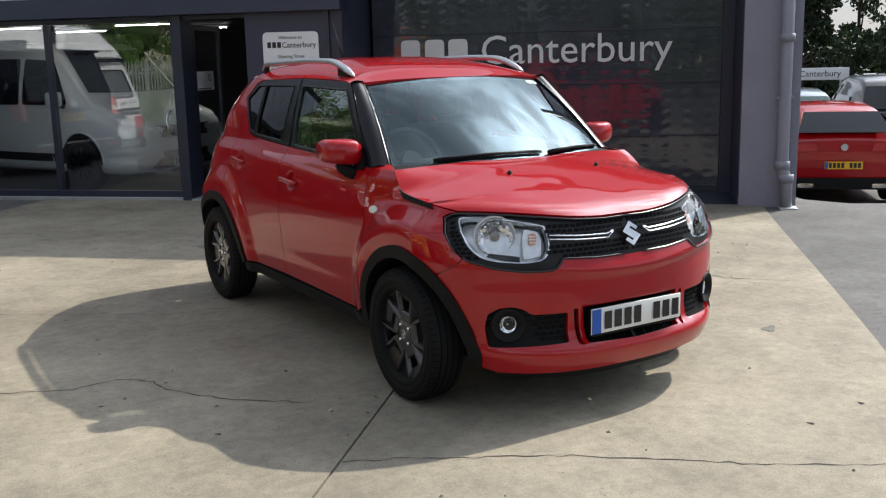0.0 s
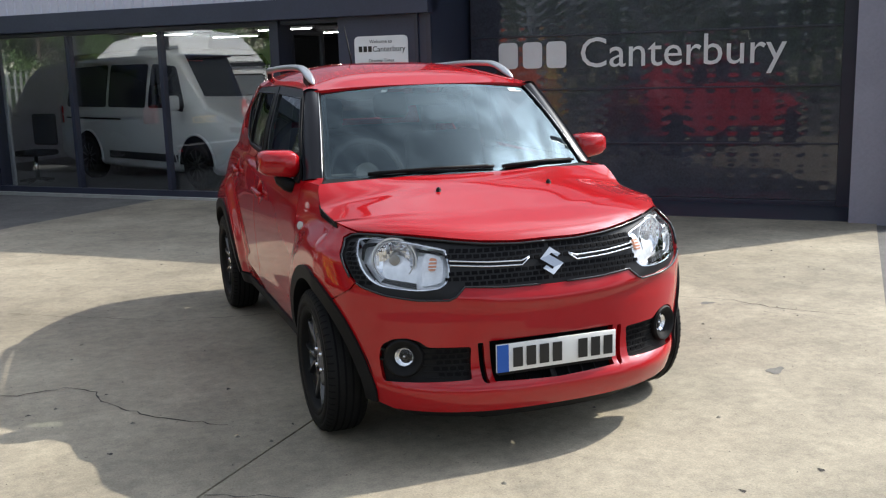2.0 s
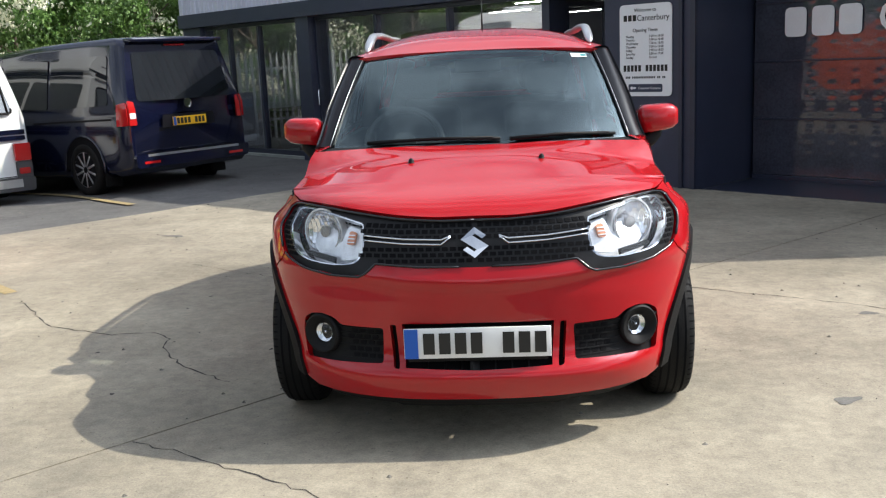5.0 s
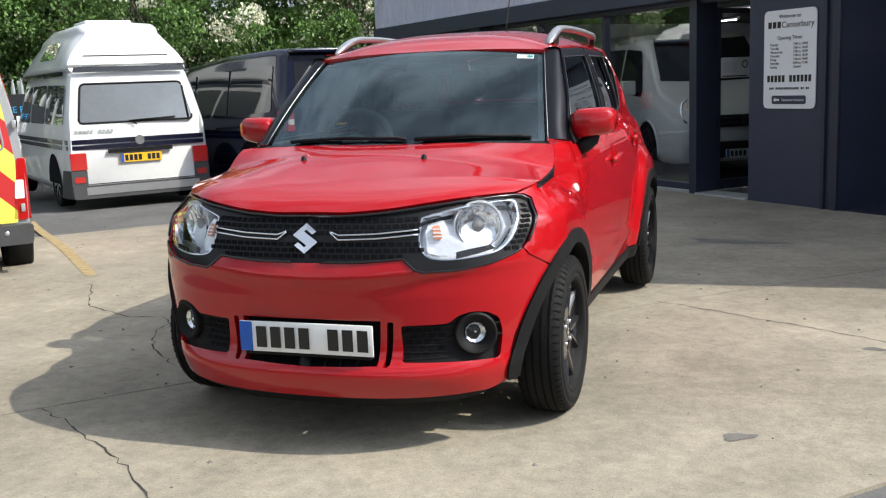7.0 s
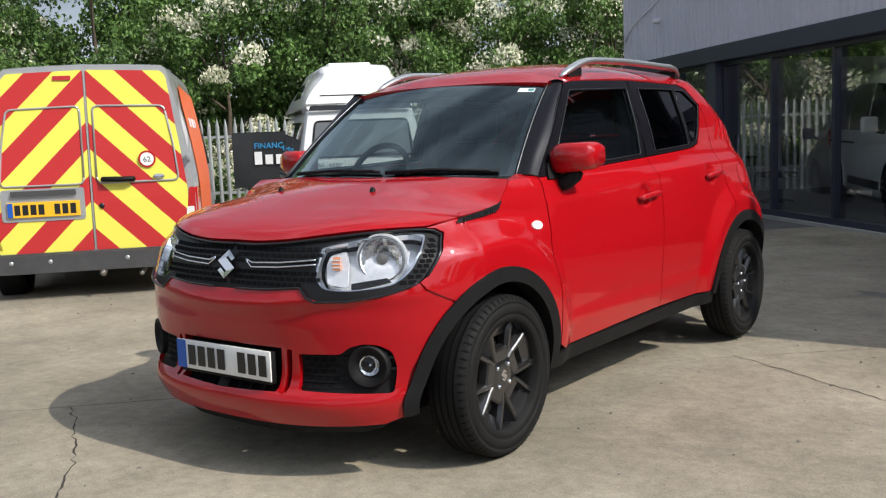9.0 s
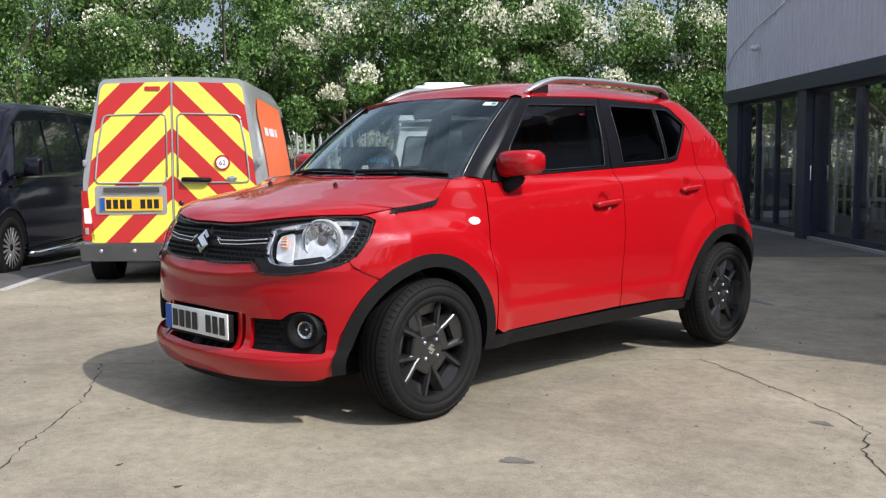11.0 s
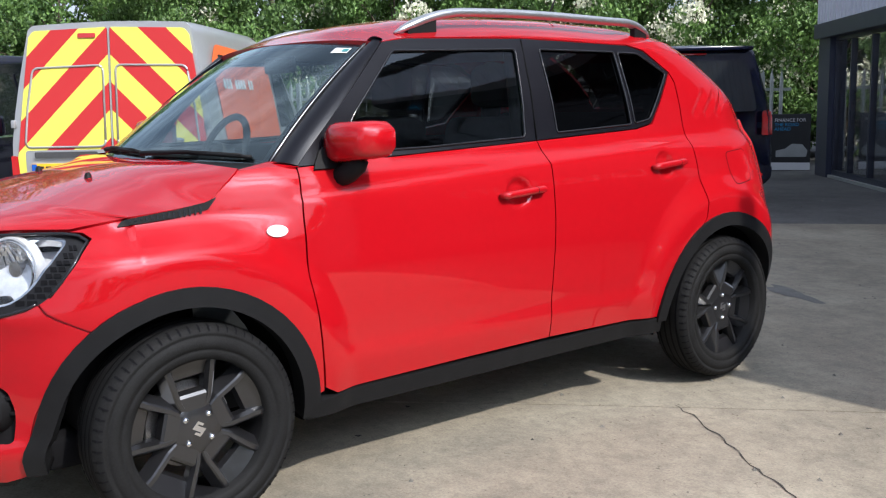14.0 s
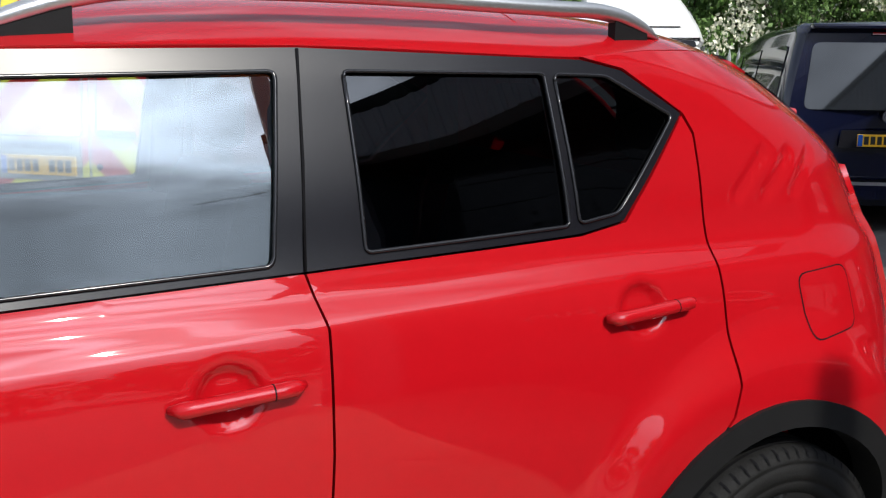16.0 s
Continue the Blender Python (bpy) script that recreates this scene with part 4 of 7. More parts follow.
for sx in (1, -1):
    def pillar(u, b, s=sx):
        e = Vector(screen(0.985, b))
        zz = 1.028 + b * 0.392
        yy = 0.393 + (0.80 - 0.393) * b
        o = Vector(body(yy, zz))
        p = e.lerp(o, u)
        n = Vector((0.55, -0.6, 0.58))
        p += n * 0.016 * math.sin(math.pi * min(1, u * 1.0))
        return (p.x * s, p.y, p.z)
    part("a_pillar", sheet(pillar, steps(0, 1, 6), steps(0, 1, 16), lip=0.01, flip=sx > 0), SATIN_BLACK, car, "satin black windscreen pillar")
    part("pillar_strip", tube([Vector(screen(0.99 * sx, b)) + Vector((0.004 * sx, -0.005, 0.006)) for b in steps(0.02, 0.97, 12)], 0.0016, 6), SILVER, car, "bright strip along the windscreen")
    # cowl corner between bonnet and pillar
    def cowl(u, w, s=sx):
        a = Vector(bonnet(s * (0.0 + u), 1.0)) + Vector((0, 0.0, -0.012))
        b = Vector(screen(s * u, 0.02))
        return a.lerp(b, w)
    part("cowl", sheet(cowl, steps(0, 1, 14), steps(0, 1, 3), lip=0, flip=sx < 0), PLASTIC, car)
    part("pillar_foot", sheet(lambda u, w, s=sx: (lambda p, q: (p.lerp(q, w).x * s, p.lerp(q, w).y, p.lerp(q, w).z))(Vector((0.700 + 0.04 * u, 0.205 + 0.19 * u, 1.028)), Vector((0.655 + 0.05 * u, 0.335 + 0.05 * u, 1.045))), steps(0, 1, 4), steps(0, 1, 3), lip=0, flip=sx > 0), PAINT_RED, car)
for x0, x1, w in ((-0.50, 0.10, 1), (0.12, 0.60, 1)):
    arm = [Vector(screen(x / 0.665, b)) + Vector((0, -0.010, 0.012)) for x, b in ((x0 + 0.55 * (x1 - x0) * 0 + 0.02, 0.03), ((x0 + x1) / 2, 0.055), (x1 - 0.03, 0.05))]
    wiper = part("wiper", tube(arm, [0.010, 0.007, 0.005], 6), PLASTIC, car, "black wiper")
    part("wiper_blade", tube([Vector(screen(x / 0.665, 0.045 + 0.012 * math.sin(math.pi * (x - x0) / (x1 - x0)))) + Vector((0, -0.006, 0.008)) for x in steps(x0 + 0.05, x1, 8)], 0.007, 6), PLASTIC, wiper)

# door mirrors
for sx in (1, -1):
    bm = bmesh.new()
    c = Vector((0.815 * sx, 0.575, 1.100))
    rings = []
    for k in range(9):
        t = k / 8
        x = -0.088 + 0.176 * t
        h = max(0.046, 0.066 * (1 - abs(2 * t - 1) ** 9) ** 0.5) * (1.0 - 0.10 * t)
        d = 0.072 * (0.75 + 0.25 * math.sin(math.pi * t))
        ring = []
        for j in range(16):
            th = 2 * math.pi * j / 16
            cy, cz = math.cos(th), math.sin(th)
            yy = d * (1.25 if cy < 0 else 0.95) * math.copysign(abs(cy) ** 0.48, cy)
            zz = h * math.copysign(abs(cz) ** 0.46, cz) * (1.0 if cz > 0 else 1.0 - 0.10 * t) + 0.010 * (t - 0.5)
            ring.append(bm.verts.new((c.x + sx * x, c.y + yy + 0.03 * (t - 0.5), c.z + zz)))
        rings.append(ring)
    for r0, r1 in zip(rings, rings[1:]):
        for j in range(16):
            f = (r0[j], r0[(j + 1) % 16], r1[(j + 1) % 16], r1[j])
            bm.faces.new(f if sx > 0 else f[::-1])
    bm.faces.new(rings[0][::-1] if sx > 0 else rings[0]), bm.faces.new(rings[-1] if sx > 0 else rings[-1][::-1])
    mirror = part("door_mirror", bm, PAINT_RED, car, "red door mirror on a black foot")
    part("mirror_glass", box(c.x - 0.064, c.x + 0.064, c.y + 0.060, c.y + 0.068, c.z - 0.044, c.z + 0.044, 0.003), CHROME, mirror)
    part("mirror_foot", tube([(0.735 * sx, 0.53, 0.985), (0.775 * sx, 0.545, 1.003), (0.80 * sx, 0.562, 1.030), (0.81 * sx, 0.57, 1.050)], [0.032, 0.034, 0.036, 0.030], 10), PLASTIC, mirror)
    part("mirror_base", sheet(lambda u, w, s=sx: (lambda p: (p[0] * s + 0.012 * s, p[1], p[2]))(body(0.44 + 0.10 * u + 0.035 * w, 1.02 + (0.055 + 0.06 * u) * w)), steps(0, 1, 3), steps(0, 1, 3), lip=0.01, flip=sx < 0), PLASTIC, mirror)

# tail: tailgate, glass, lamps and bumper
def tail_at(x, z):
    xe = side_x(REAR_Y(z), z)
    return (x * xe, REAR_Y(z) + 0.025 * (1 - x * x), z)


def tail_poly(z0, z1, x=1.0):
    return [(-x, z0), (x, z0), (x, z1), (-x, z1)]


part("tailgate", skin(tail_poly(0.62, 1.16), tail_at, step=0.06, lip=0.02), PAINT_RED, car, "red tailgate")
part("rear_screen", skin(tail_poly(1.13, 1.430, 0.92), tail_at, step=0.06, lip=0.004, out=-0.012), GLASS_PRIVACY, car, "dark rear screen")
part("tail_spoiler", skin([(-0.96, 1.395), (0.96, 1.395), (0.97, 1.421), (0.7, 1.447), (0.35, 1.462), (0, 1.467), (-0.35, 1.462), (-0.7, 1.447), (-0.97, 1.421)], tail_at, step=0.06, lip=0.01), PAINT_RED, car)
part("rear_bumper", skin(tail_poly(0.27, 0.615), tail_at, step=0.06, lip=0.03, out=0.01), PAINT_RED, car, "red rear bumper")
rear_plate = part("rear_plate", box(-0.26, 0.26, 3.045, 3.064, 0.74, 0.85, 0.004), PLATE_YELLOW, car, "yellow rear number plate")
for sx in (1, -1):
    def at(v, z, s=sx):
        p = body(v, z)
        return (p[0] * s, p[1], p[2])
    lampz = [0.80, 0.86, 0.95, 1.05, 1.10]
    poly = [(REAR_Y(z) - 0.004, z) for z in lampz] + [(REAR_Y(z) - 0.075, z) for z in lampz[::-1]]
    part("tail_lamp", skin(poly, at, step=0.03, lip=0.02, out=0.012, flip=sx < 0), LENS_RED, car, "red tail lamp")
part("underbody", box(-0.58, 0.58, -0.36, 2.80, 0.20, 0.30, 0.02), DARK, car)
part("front_bulkhead", box(-0.60, 0.60, -0.28, 0.10, 0.30, 0.80, 0.03), DARK, car)


# wheels
def spoke_bm(r):
    """Two arms that spread from the hub to the rim, with a window between them and a sloping web out to the rim."""
    bm = bmesh.new()
    rad = (0.058, 0.085, 0.115, 0.155, 0.203)
    half = (0.041, 0.052, 0.058, 0.067, 0.081)
    out = (0.051, 0.054, 0.057, 0.060, 0.058)
    for s in (1, -1):
        rows = []
        for ra, h, x in zip(rad, half, out):
            w = 0.014 + 0.02 * max(0.0, ra - 0.078)
            rows.append([bm.verts.new(r @ Vector(p)) for p in ((x - 0.040, s * (h + 0.020), ra), (x - 0.004, s * (h + 0.001), ra), (x, s * (h - 0.004), ra), (x, s * (h - w), ra), (x - 0.016, s * (h - w - 0.007), ra), (x - 0.045, s * (h - w - 0.008), ra))])
        for r0, r1 in zip(rows, rows[1:]):
            for k in range(5):
                f = (r0[k], r1[k], r1[k + 1], r0[k + 1])
                bm.faces.new(f if s > 0 else f[::-1])
    # bridge at the hub and the web beyond the window
    for (r0, x0, h0), (r1, x1, h1) in (((0.055, 0.0515, 0.030), (0.092, 0.0510, 0.042)), ((0.092, 0.051, 0.042), (0.100, 0.046, 0.044)), ((0.100, 0.046, 0.044), (0.106, 0.020, 0.042)), ((0.136, 0.015, 0.048), (0.144, 0.034, 0.050)), ((0.144, 0.034, 0.050), (0.205, 0.054, 0.066))):
        bm.faces.new([bm.verts.new(r @ Vector(p)) for p in ((x0, h0, r0), (x0, -h0, r0), (x1, -h1, r1), (x1, h1, r1))])
    bmesh.ops.recalc_face_normals(bm, faces=bm.faces[:])
    return bm


def wheel_at(x, y, sx, turn):
    m = Matrix.Translation((x, y, 0.308)) @ Matrix.Diagonal((sx, 1, 1, 1))
    tyre = part("wheel", bmesh.new(), RUBBER, car, "black alloy wheel with a road tyre")
    bm = lathe([(-0.082, 0.205), (-0.088, 0.24), (-0.085, 0.285), (-0.070, 0.302), (-0.03, 0.308), (0.03, 0.308), (0.068, 0.302), (0.083, 0.285), (0.0850, 0.278), (0.0828, 0.276), (0.0835, 0.270), (0.0865, 0.268), (0.0875, 0.250), (0.0862, 0.238), (0.0840, 0.237), (0.0838, 0.230), (0.0855, 0.228), (0.080, 0.216), (0.076, 0.205)], 64, closed=True)
    me = tyre.data
    bm.to_mesh(me), bm.free()
    for p in me.polygons:
        p.use_smooth = True
    bm = bmesh.new()
    for gx in (-0.045, -0.015, 0.015, 0.045):
        n = 72
        ring = [[bm.verts.new((gx + dx, 0.3092 * math.cos(2 * math.pi * k / n), 0.3092 * math.sin(2 * math.pi * k / n))) for k in range(n)] for dx in (-0.004, 0.004)]
        for k in range(n):
            bm.faces.new((ring[0][k], ring[1][k], ring[1][(k + 1) % n], ring[0][(k + 1) % n]))
    part("tread_groove", bm, DARK, tyre)
    bm = bmesh.new()
    for k in range(64):
        a = 2 * math.pi * k / 64
        for s in (1, -1):
            q = []
            for gx, r, w in ((0.060, 0.3052, -0.003), (0.076, 0.2985, -0.003), (0.0838, 0.286, -0.002), (0.0838, 0.286, 0.002), (0.076, 0.2985, 0.003), (0.060, 0.3052, 0.003)):
                v = Matrix.Rotation(a, 3, "X") @ Vector((s * gx, w + 0.004 * s, r))
                q.append(bm.verts.new(v))
            bm.faces.new((q[0], q[1], q[4], q[5])), bm.faces.new((q[1], q[2], q[3], q[4]))
    tagged(part("tread_sipe", bm, DARK, tyre, smooth=False), kind="stuff")
    bm = lathe([(0.070, 0.2135), (0.079, 0.211), (0.079, 0.205), (0.066, 0.197), (0.030, 0.190), (-0.060, 0.186)], 48, caps=False)
    part("rim", sharp(bm), ALLOY, tyre)
    for k in range(5):
        part("spoke", spoke_bm(Matrix.Rotation(2 * math.pi * k / 5, 4, "X")), ALLOY, tyre, smooth=False)
    part("hub", sharp(lathe([(-0.03, 0.074), (0.0485, 0.073), (0.0505, 0.070), (0.0520, 0.034), (0.0545, 0.0)], 40)), ALLOY, tyre)
    part("hub_badge", skin([(x * 0.36, z * 0.42) for x, z in BADGE], lambda u, v: (0.055, u, v), step=1, lip=0.002, out=0.002), CHROME, tyre, smooth=False)
    for k in range(4):
        a = math.pi / 4 + k * math.pi / 2
        part("wheel_nut", lathe([(0.03, 0.010), (0.054, 0.010), (0.060, 0.007), (0.061, 0.0)], 8, m=Matrix.Translation((0, 0.050 * math.cos(a), 0.050 * math.sin(a)))), CHROME, tyre)
    part("brake_disc", sharp(lathe([(-0.045, 0.128), (-0.02, 0.128), (-0.02, 0.06), (-0.045, 0.06)], 32, closed=True)), STEEL, tyre)
    for o in tyre.children:
        if o.name.split(".")[0] in ("rim", "spoke"):
            o.data.transform(Matrix.Diagonal((1, 1.06, 1.06, 1)))
    tyre.matrix_world = m @ Matrix.Rotation(radians(turn), 4, "X")
    return tyre


for y in (0.0, WHEELBASE):
    for sx in (1, -1):
        wheel_at(0.745 * sx, y, sx, 5 if y == 0 else 45)

# cabin
part("dashboard", sharp(sheet(lambda a, b: (0.66 * a, 0.18 + 0.42 * b, 1.000 - 0.035 * (1 - b) - (0.22 * max(0, b - 0.85) / 0.15)), steps(-1, 1, 10), steps(0, 1, 14), lip=0.02)), TRIM_GREY, car, "dark grey dashboard")
part("cabin_floor", box(-0.66, 0.66, 0.15, 2.85, 0.30, 0.36), TRIM_GREY, car)
for sx in (1, -1):
    part("door_card", sheet(lambda u, w, s=sx: ((SIDE(0.36 + 0.68 * w) - 0.075) * s, 0.40 + 1.85 * u, 0.36 + 0.68 * w), steps(0, 1, 6), steps(0, 1, 8), lip=0.02, flip=sx > 0), TRIM_GREY, car)
    part("inner_pillar", tube([(0.635 * sx, 1.42, 1.05), (0.565 * sx, 1.44, 1.42)], 0.045, 8), TRIM_GREY, car)
    part("inner_pillar", tube([(0.58 * sx, 2.30, 1.05), (0.48 * sx, 2.24, 1.40)], 0.05, 8), TRIM_GREY, car)
wheel = part("steering_wheel", bmesh.new(), TRIM_GREY, car, "dark steering wheel")
bm = bmesh.new()
wm = Matrix.Translation((-0.36, 0.66, 1.005)) @ Matrix.Rotation(radians(-25), 4, "X")
ringp = [wm @ Vector((0.185 * math.cos(t), 0, 0.185 * math.sin(t))) for t in steps(0, 2 * math.pi, 32)]
tube(ringp, 0.015, 8, bm)
tube([wm @ Vector((-0.18, 0, 0)), wm @ Vector((0.18, 0, 0))], 0.018, 8, bm)
tube([wm @ Vector((0, 0, 0)), wm @ Vector((0, 0, -0.18))], 0.018, 8, bm)
lathe([(-0.03, 0.06), (0.02, 0.07), (0.03, 0.0)], 16, bm, "y", wm)
bm.to_mesh(wheel.data), bm.free()
part("inner_mirror", box(-0.11, 0.11, 0.74, 0.765, 1.335, 1.395, 0.01), TRIM_GREY, car)


def seat_at(x, y, w):
    bm = box(x - w, x + w, y, y + 0.50, 0.42, 0.60, 0.05)
    seat = part("seat", bm, SEAT, car, "dark cloth seat")
    part("backrest", box(x - w, x + w, -0.06, 0.07, 0, 0.62, 0.05, m=None), SEAT, seat)
    b = [o for o in seat.children][-1]
    b.data.transform(Matrix.Translation((0, y + 0.50, 0.55)) @ Matrix.Rotation(radians(-14), 4, "X"))
    for hx in ((x,) if w < 0.4 else (x - 0.34, x + 0.34)):
        part("headrest", box(hx - 0.12, hx + 0.12, y + 0.62, y + 0.72, 1.19, 1.36, 0.04), SEAT, seat)


seat_at(-0.36, 0.85, 0.24), seat_at(0.36, 0.85, 0.24), seat_at(0.0, 1.75, 0.60)


# ---- the yard: building frame, along the wall (u), into the building (n) ----
WALL = radians(-43.5)
BM = Matrix.Translation((1.5706, 6.933, 0)) @ Matrix.Rotation(WALL, 4, "Z")
BI = BM.inverted()


def ground_z(x, y):
    b = BI @ Vector((x, y, 0))
    z = -0.075 * smooth01((b.y + 5.5) / 5.5)
    z -= 0.12 * smooth01((-b.x - 1) / 4) * smooth01((-b.y - 2.0) / 3)
    z -= 0.18 * smooth01((-b.x - 5.0) / 4.5) * smooth01((-b.y - 2.0) / 1.5)
    z -= 0.64 * smooth01((b.x - 5.2) / 1.2) * smooth01((b.y + 0.3) / 5.0)
    return z


CONCRETE = bpy.data.materials.new("concrete")
CONCRETE.use_nodes = True


def concrete_nodes(m, base, dark, light, grain):
    n, l = m.node_tree.nodes, m.node_tree.links
    p = n["Principled BSDF"]
    p.inputs["Roughness"].default_value = 0.85
    tc = n.new("ShaderNodeTexCoord")

    def tex(scale, detail, rough=0.55):
        t = n.new("ShaderNodeTexNoise")
        t.inputs["Scale"].default_value, t.inputs["Detail"].default_value, t.inputs["Roughness"].default_value = scale, detail, rough
        l.new(tc.outputs["Object"], t.inputs["Vector"])
        return t.outputs["Fac"]

    def ramp(fac, p0, c0, p1, c1):
        r = n.new("ShaderNodeValToRGB")
        r.color_ramp.elements[0].position, r.color_ramp.elements[1].position = p0, p1
        r.color_ramp.elements[0].color, r.color_ramp.elements[1].color = (*c0, 1), (*c1, 1)
        l.new(fac, r.inputs["Fac"])
        return r.outputs["Color"]

    def mix(kind, fac, a, b):
        x = n.new("ShaderNodeMixRGB")
        x.blend_type = kind
        x.inputs["Fac"].default_value = fac
        l.new(a, x.inputs["Color1"]), l.new(b, x.inputs["Color2"])
        return x.outputs["Color"]

    broad = ramp(tex(0.55, 6, 0.6), 0.34, dark, 0.66, light)
    blot = ramp(tex(3.2, 8, 0.72), 0.32, (0.58, 0.58, 0.60), 0.60, (1, 1, 1))
    patch = ramp(tex(17.0, 6, 0.7), 0.36, (0.66, 0.66, 0.67), 0.60, (1.04, 1.03, 1.02))
    fine = ramp(tex(grain, 4, 0.7), 0.30, (0.62, 0.62, 0.62), 0.62, (1.08, 1.08, 1.08))
    speck = ramp(tex(grain * 0.28, 3, 0.8), 0.29, (0.28, 0.27, 0.26), 0.36, (1, 1, 1))
    col = mix("MULTIPLY", 0.80, mix("MULTIPLY", 0.7, mix("MULTIPLY", 0.6, mix("MULTIPLY", 0.65, broad, blot), patch), fine), speck)
    l.new(col, p.inputs["Base Color"])
    b = n.new("ShaderNodeBump")
    b.inputs["Strength"].default_value, b.inputs["Distance"].default_value = 0.35, 0.006
    l.new(tex(grain * 0.6, 5, 0.7), b.inputs["Height"])
    l.new(b.outputs["Normal"], p.inputs["Normal"])


concrete_nodes(CONCRETE, None, (0.222, 0.196, 0.147), (0.385, 0.344, 0.262), 110)
TARMAC = bpy.data.materials.new("tarmac")
TARMAC.use_nodes = True
concrete_nodes(TARMAC, None, (0.092, 0.090, 0.087), (0.150, 0.147, 0.141), 60)
CRACK = material("crack_dirt", (0.035, 0.032, 0.028), 0.95, vary=0.3, scale=15)
STAIN = material("oil_stain", (0.115, 0.110, 0.100), 0.8, vary=0.25, scale=6)
YELLOW_LINE = material("worn_yellow_line", (0.30, 0.23, 0.11), 0.8, vary=0.35, scale=14)
WHITE_LINE = material("worn_white_line", (0.42, 0.41, 0.39), 0.8, vary=0.3, scale=14)

# one sheet to the horizon, finer near the yard
cuts = [-400, -150, -60, -30] + steps(-18, 18, 60) + [30, 60, 150, 400]
bm = bmesh.new()
grid = [[bm.verts.new((x, y, ground_z(x, y) - 0.014)) for y in cuts] for x in cuts]
for i in range(len(cuts) - 1):
    for j in range(len(cuts) - 1):
        bm.faces.new((grid[i][j], grid[i + 1][j], grid[i + 1][j + 1], grid[i][j + 1]))
tagged(part("ground", bm, TARMAC), "worn grey tarmac yard", "ground", kind="structure")


def slab(u0, u1, n0, n1, name="pavement"):
    def place(u, n):
        w = BM @ Vector((u, n, 0))
        return (w.x, w.y, ground_z(w.x, w.y))
    return skin([(u0, n0), (u1, n0), (u1, n1), (u0, n1)], place, step=0.6, lip=0.05)


pavement = tagged(new("pavement"), "pale weathered concrete forecourt with cracks", "concrete pavement", kind="structure")
for u0, u1 in ((-3.15, 2.962), (2.972, 5.35)):
    part("concrete_slab", slab(u0, u1, -9.4, 0.02), CONCRETE, pavement, smooth=False)
# the recess floor takes the dark frame colour instead of the pale concrete
part("concrete_slab", slab(0.8, 5.1, 0.03, 1.1), FRAME_DARK, pavement, "dark floor slab in the workshop door recess", smooth=False)
part("concrete_slab", slab(5.75, 9.5, 2.2, 2.9), CONCRETE, pavement, smooth=False)


def crack(points, width, seed):
    rnd = random.Random(seed)
    pts = dense(points, 0.05, closed=False)
    bm = bmesh.new()
    row = []
    for i, (x, y) in enumerate(pts):
        a, b = Vector(pts[max(i - 1, 0)]), Vector(pts[min(i + 1, len(pts) - 1)])
        d = (b - a).normalized()
        off = rnd.uniform(-0.014, 0.014)
        w = width * rnd.uniform(0.25, 1.3)
        x, y = x - d.y * off, y + d.x * off
        row.append([bm.verts.new((x - d.y * w * s, y + d.x * w * s, ground_z(x, y) + 0.0015)) for s in (-0.5, 0.5)])
    for r0, r1 in zip(row, row[1:]):
        bm.faces.new((r0[0], r1[0], r1[1], r0[1]))
    return part("crack", bm, CRACK, pavement, "hairline crack")


crack([(-3.0, 1.9), (-2.5, 1.25), (-2.06, 1.05), (-1.85, 1.08), (-1.70, 0.94), (-1.69, 0.78), (-1.49, 0.49), (-1.34, 0.36), (-1.18, 0.20)], 0.009, 2)
crack([(-1.36, -0.48), (-1.18, -0.58), (-0.92, -0.75), (-0.79, -0.82), (-0.60, -0.95), (-0.45, -1.08), (-0.33, -1.19), (-0.15, -1.34), (0.02, -1.49), (0.31, -1.68), (0.9, -2.1)], 0.008, 3)
crack([(0.92, 1.98), (1.15, 1.86), (1.32, 1.76), (1.53, 1.62), (1.74, 1.52), (1.90, 1.42), (2.08, 1.29), (2.21, 1.15), (2.31, 0.85), (2.6, 0.5)], 0.009, 4)
crack([(-2.2, 2.9), (-1.2, 2.2), (-0.4, 2.1)], 0.005, 5)


def stain(x, y, rx, ry, seed, turn=0.0, mat=STAIN):
    rnd = random.Random(seed)
    bm = bmesh.new()
    ring = []
    for k in range(28):
        t = 2 * math.pi * k / 28
        r = 1 + 0.22 * math.sin(3 * t + seed) + rnd.uniform(-0.1, 0.1)
        px, py = rx * r * math.cos(t), ry * r * math.sin(t)
        qx, qy = x + px * math.cos(turn) - py * math.sin(turn), y + px * math.sin(turn) + py * math.cos(turn)
        ring.append(bm.verts.new((qx, qy, ground_z(qx, qy) + 0.002)))
    bm.faces.new(ring)
    return part("ground_stain", bm, mat, pavement, "old oil stain")


stain(1.25, 4.35, 0.36, 0.10, 1, -0.1), stain(1.45, -0.19, 0.06, 0.035, 2, 0.5), stain(2.01, 1.15, 0.05, 0.03, 3), stain(-2.75, 4.15, 0.12, 0.03, 4, -0.4)
stain(-6.9, 4.2, 0.7, 0.35, 6, 0.7), stain(-0.1, 4.4, 0.3, 0.08, 7, -0.5)
for k in range(26):
    rnd = random.Random(100 + k)
    stain(rnd.uniform(-2.5, 3.2), rnd.uniform(-2.2, 2.8), rnd.uniform(0.006, 0.016), rnd.uniform(0.004, 0.012), k, rnd.uniform(0, 3), CRACK)


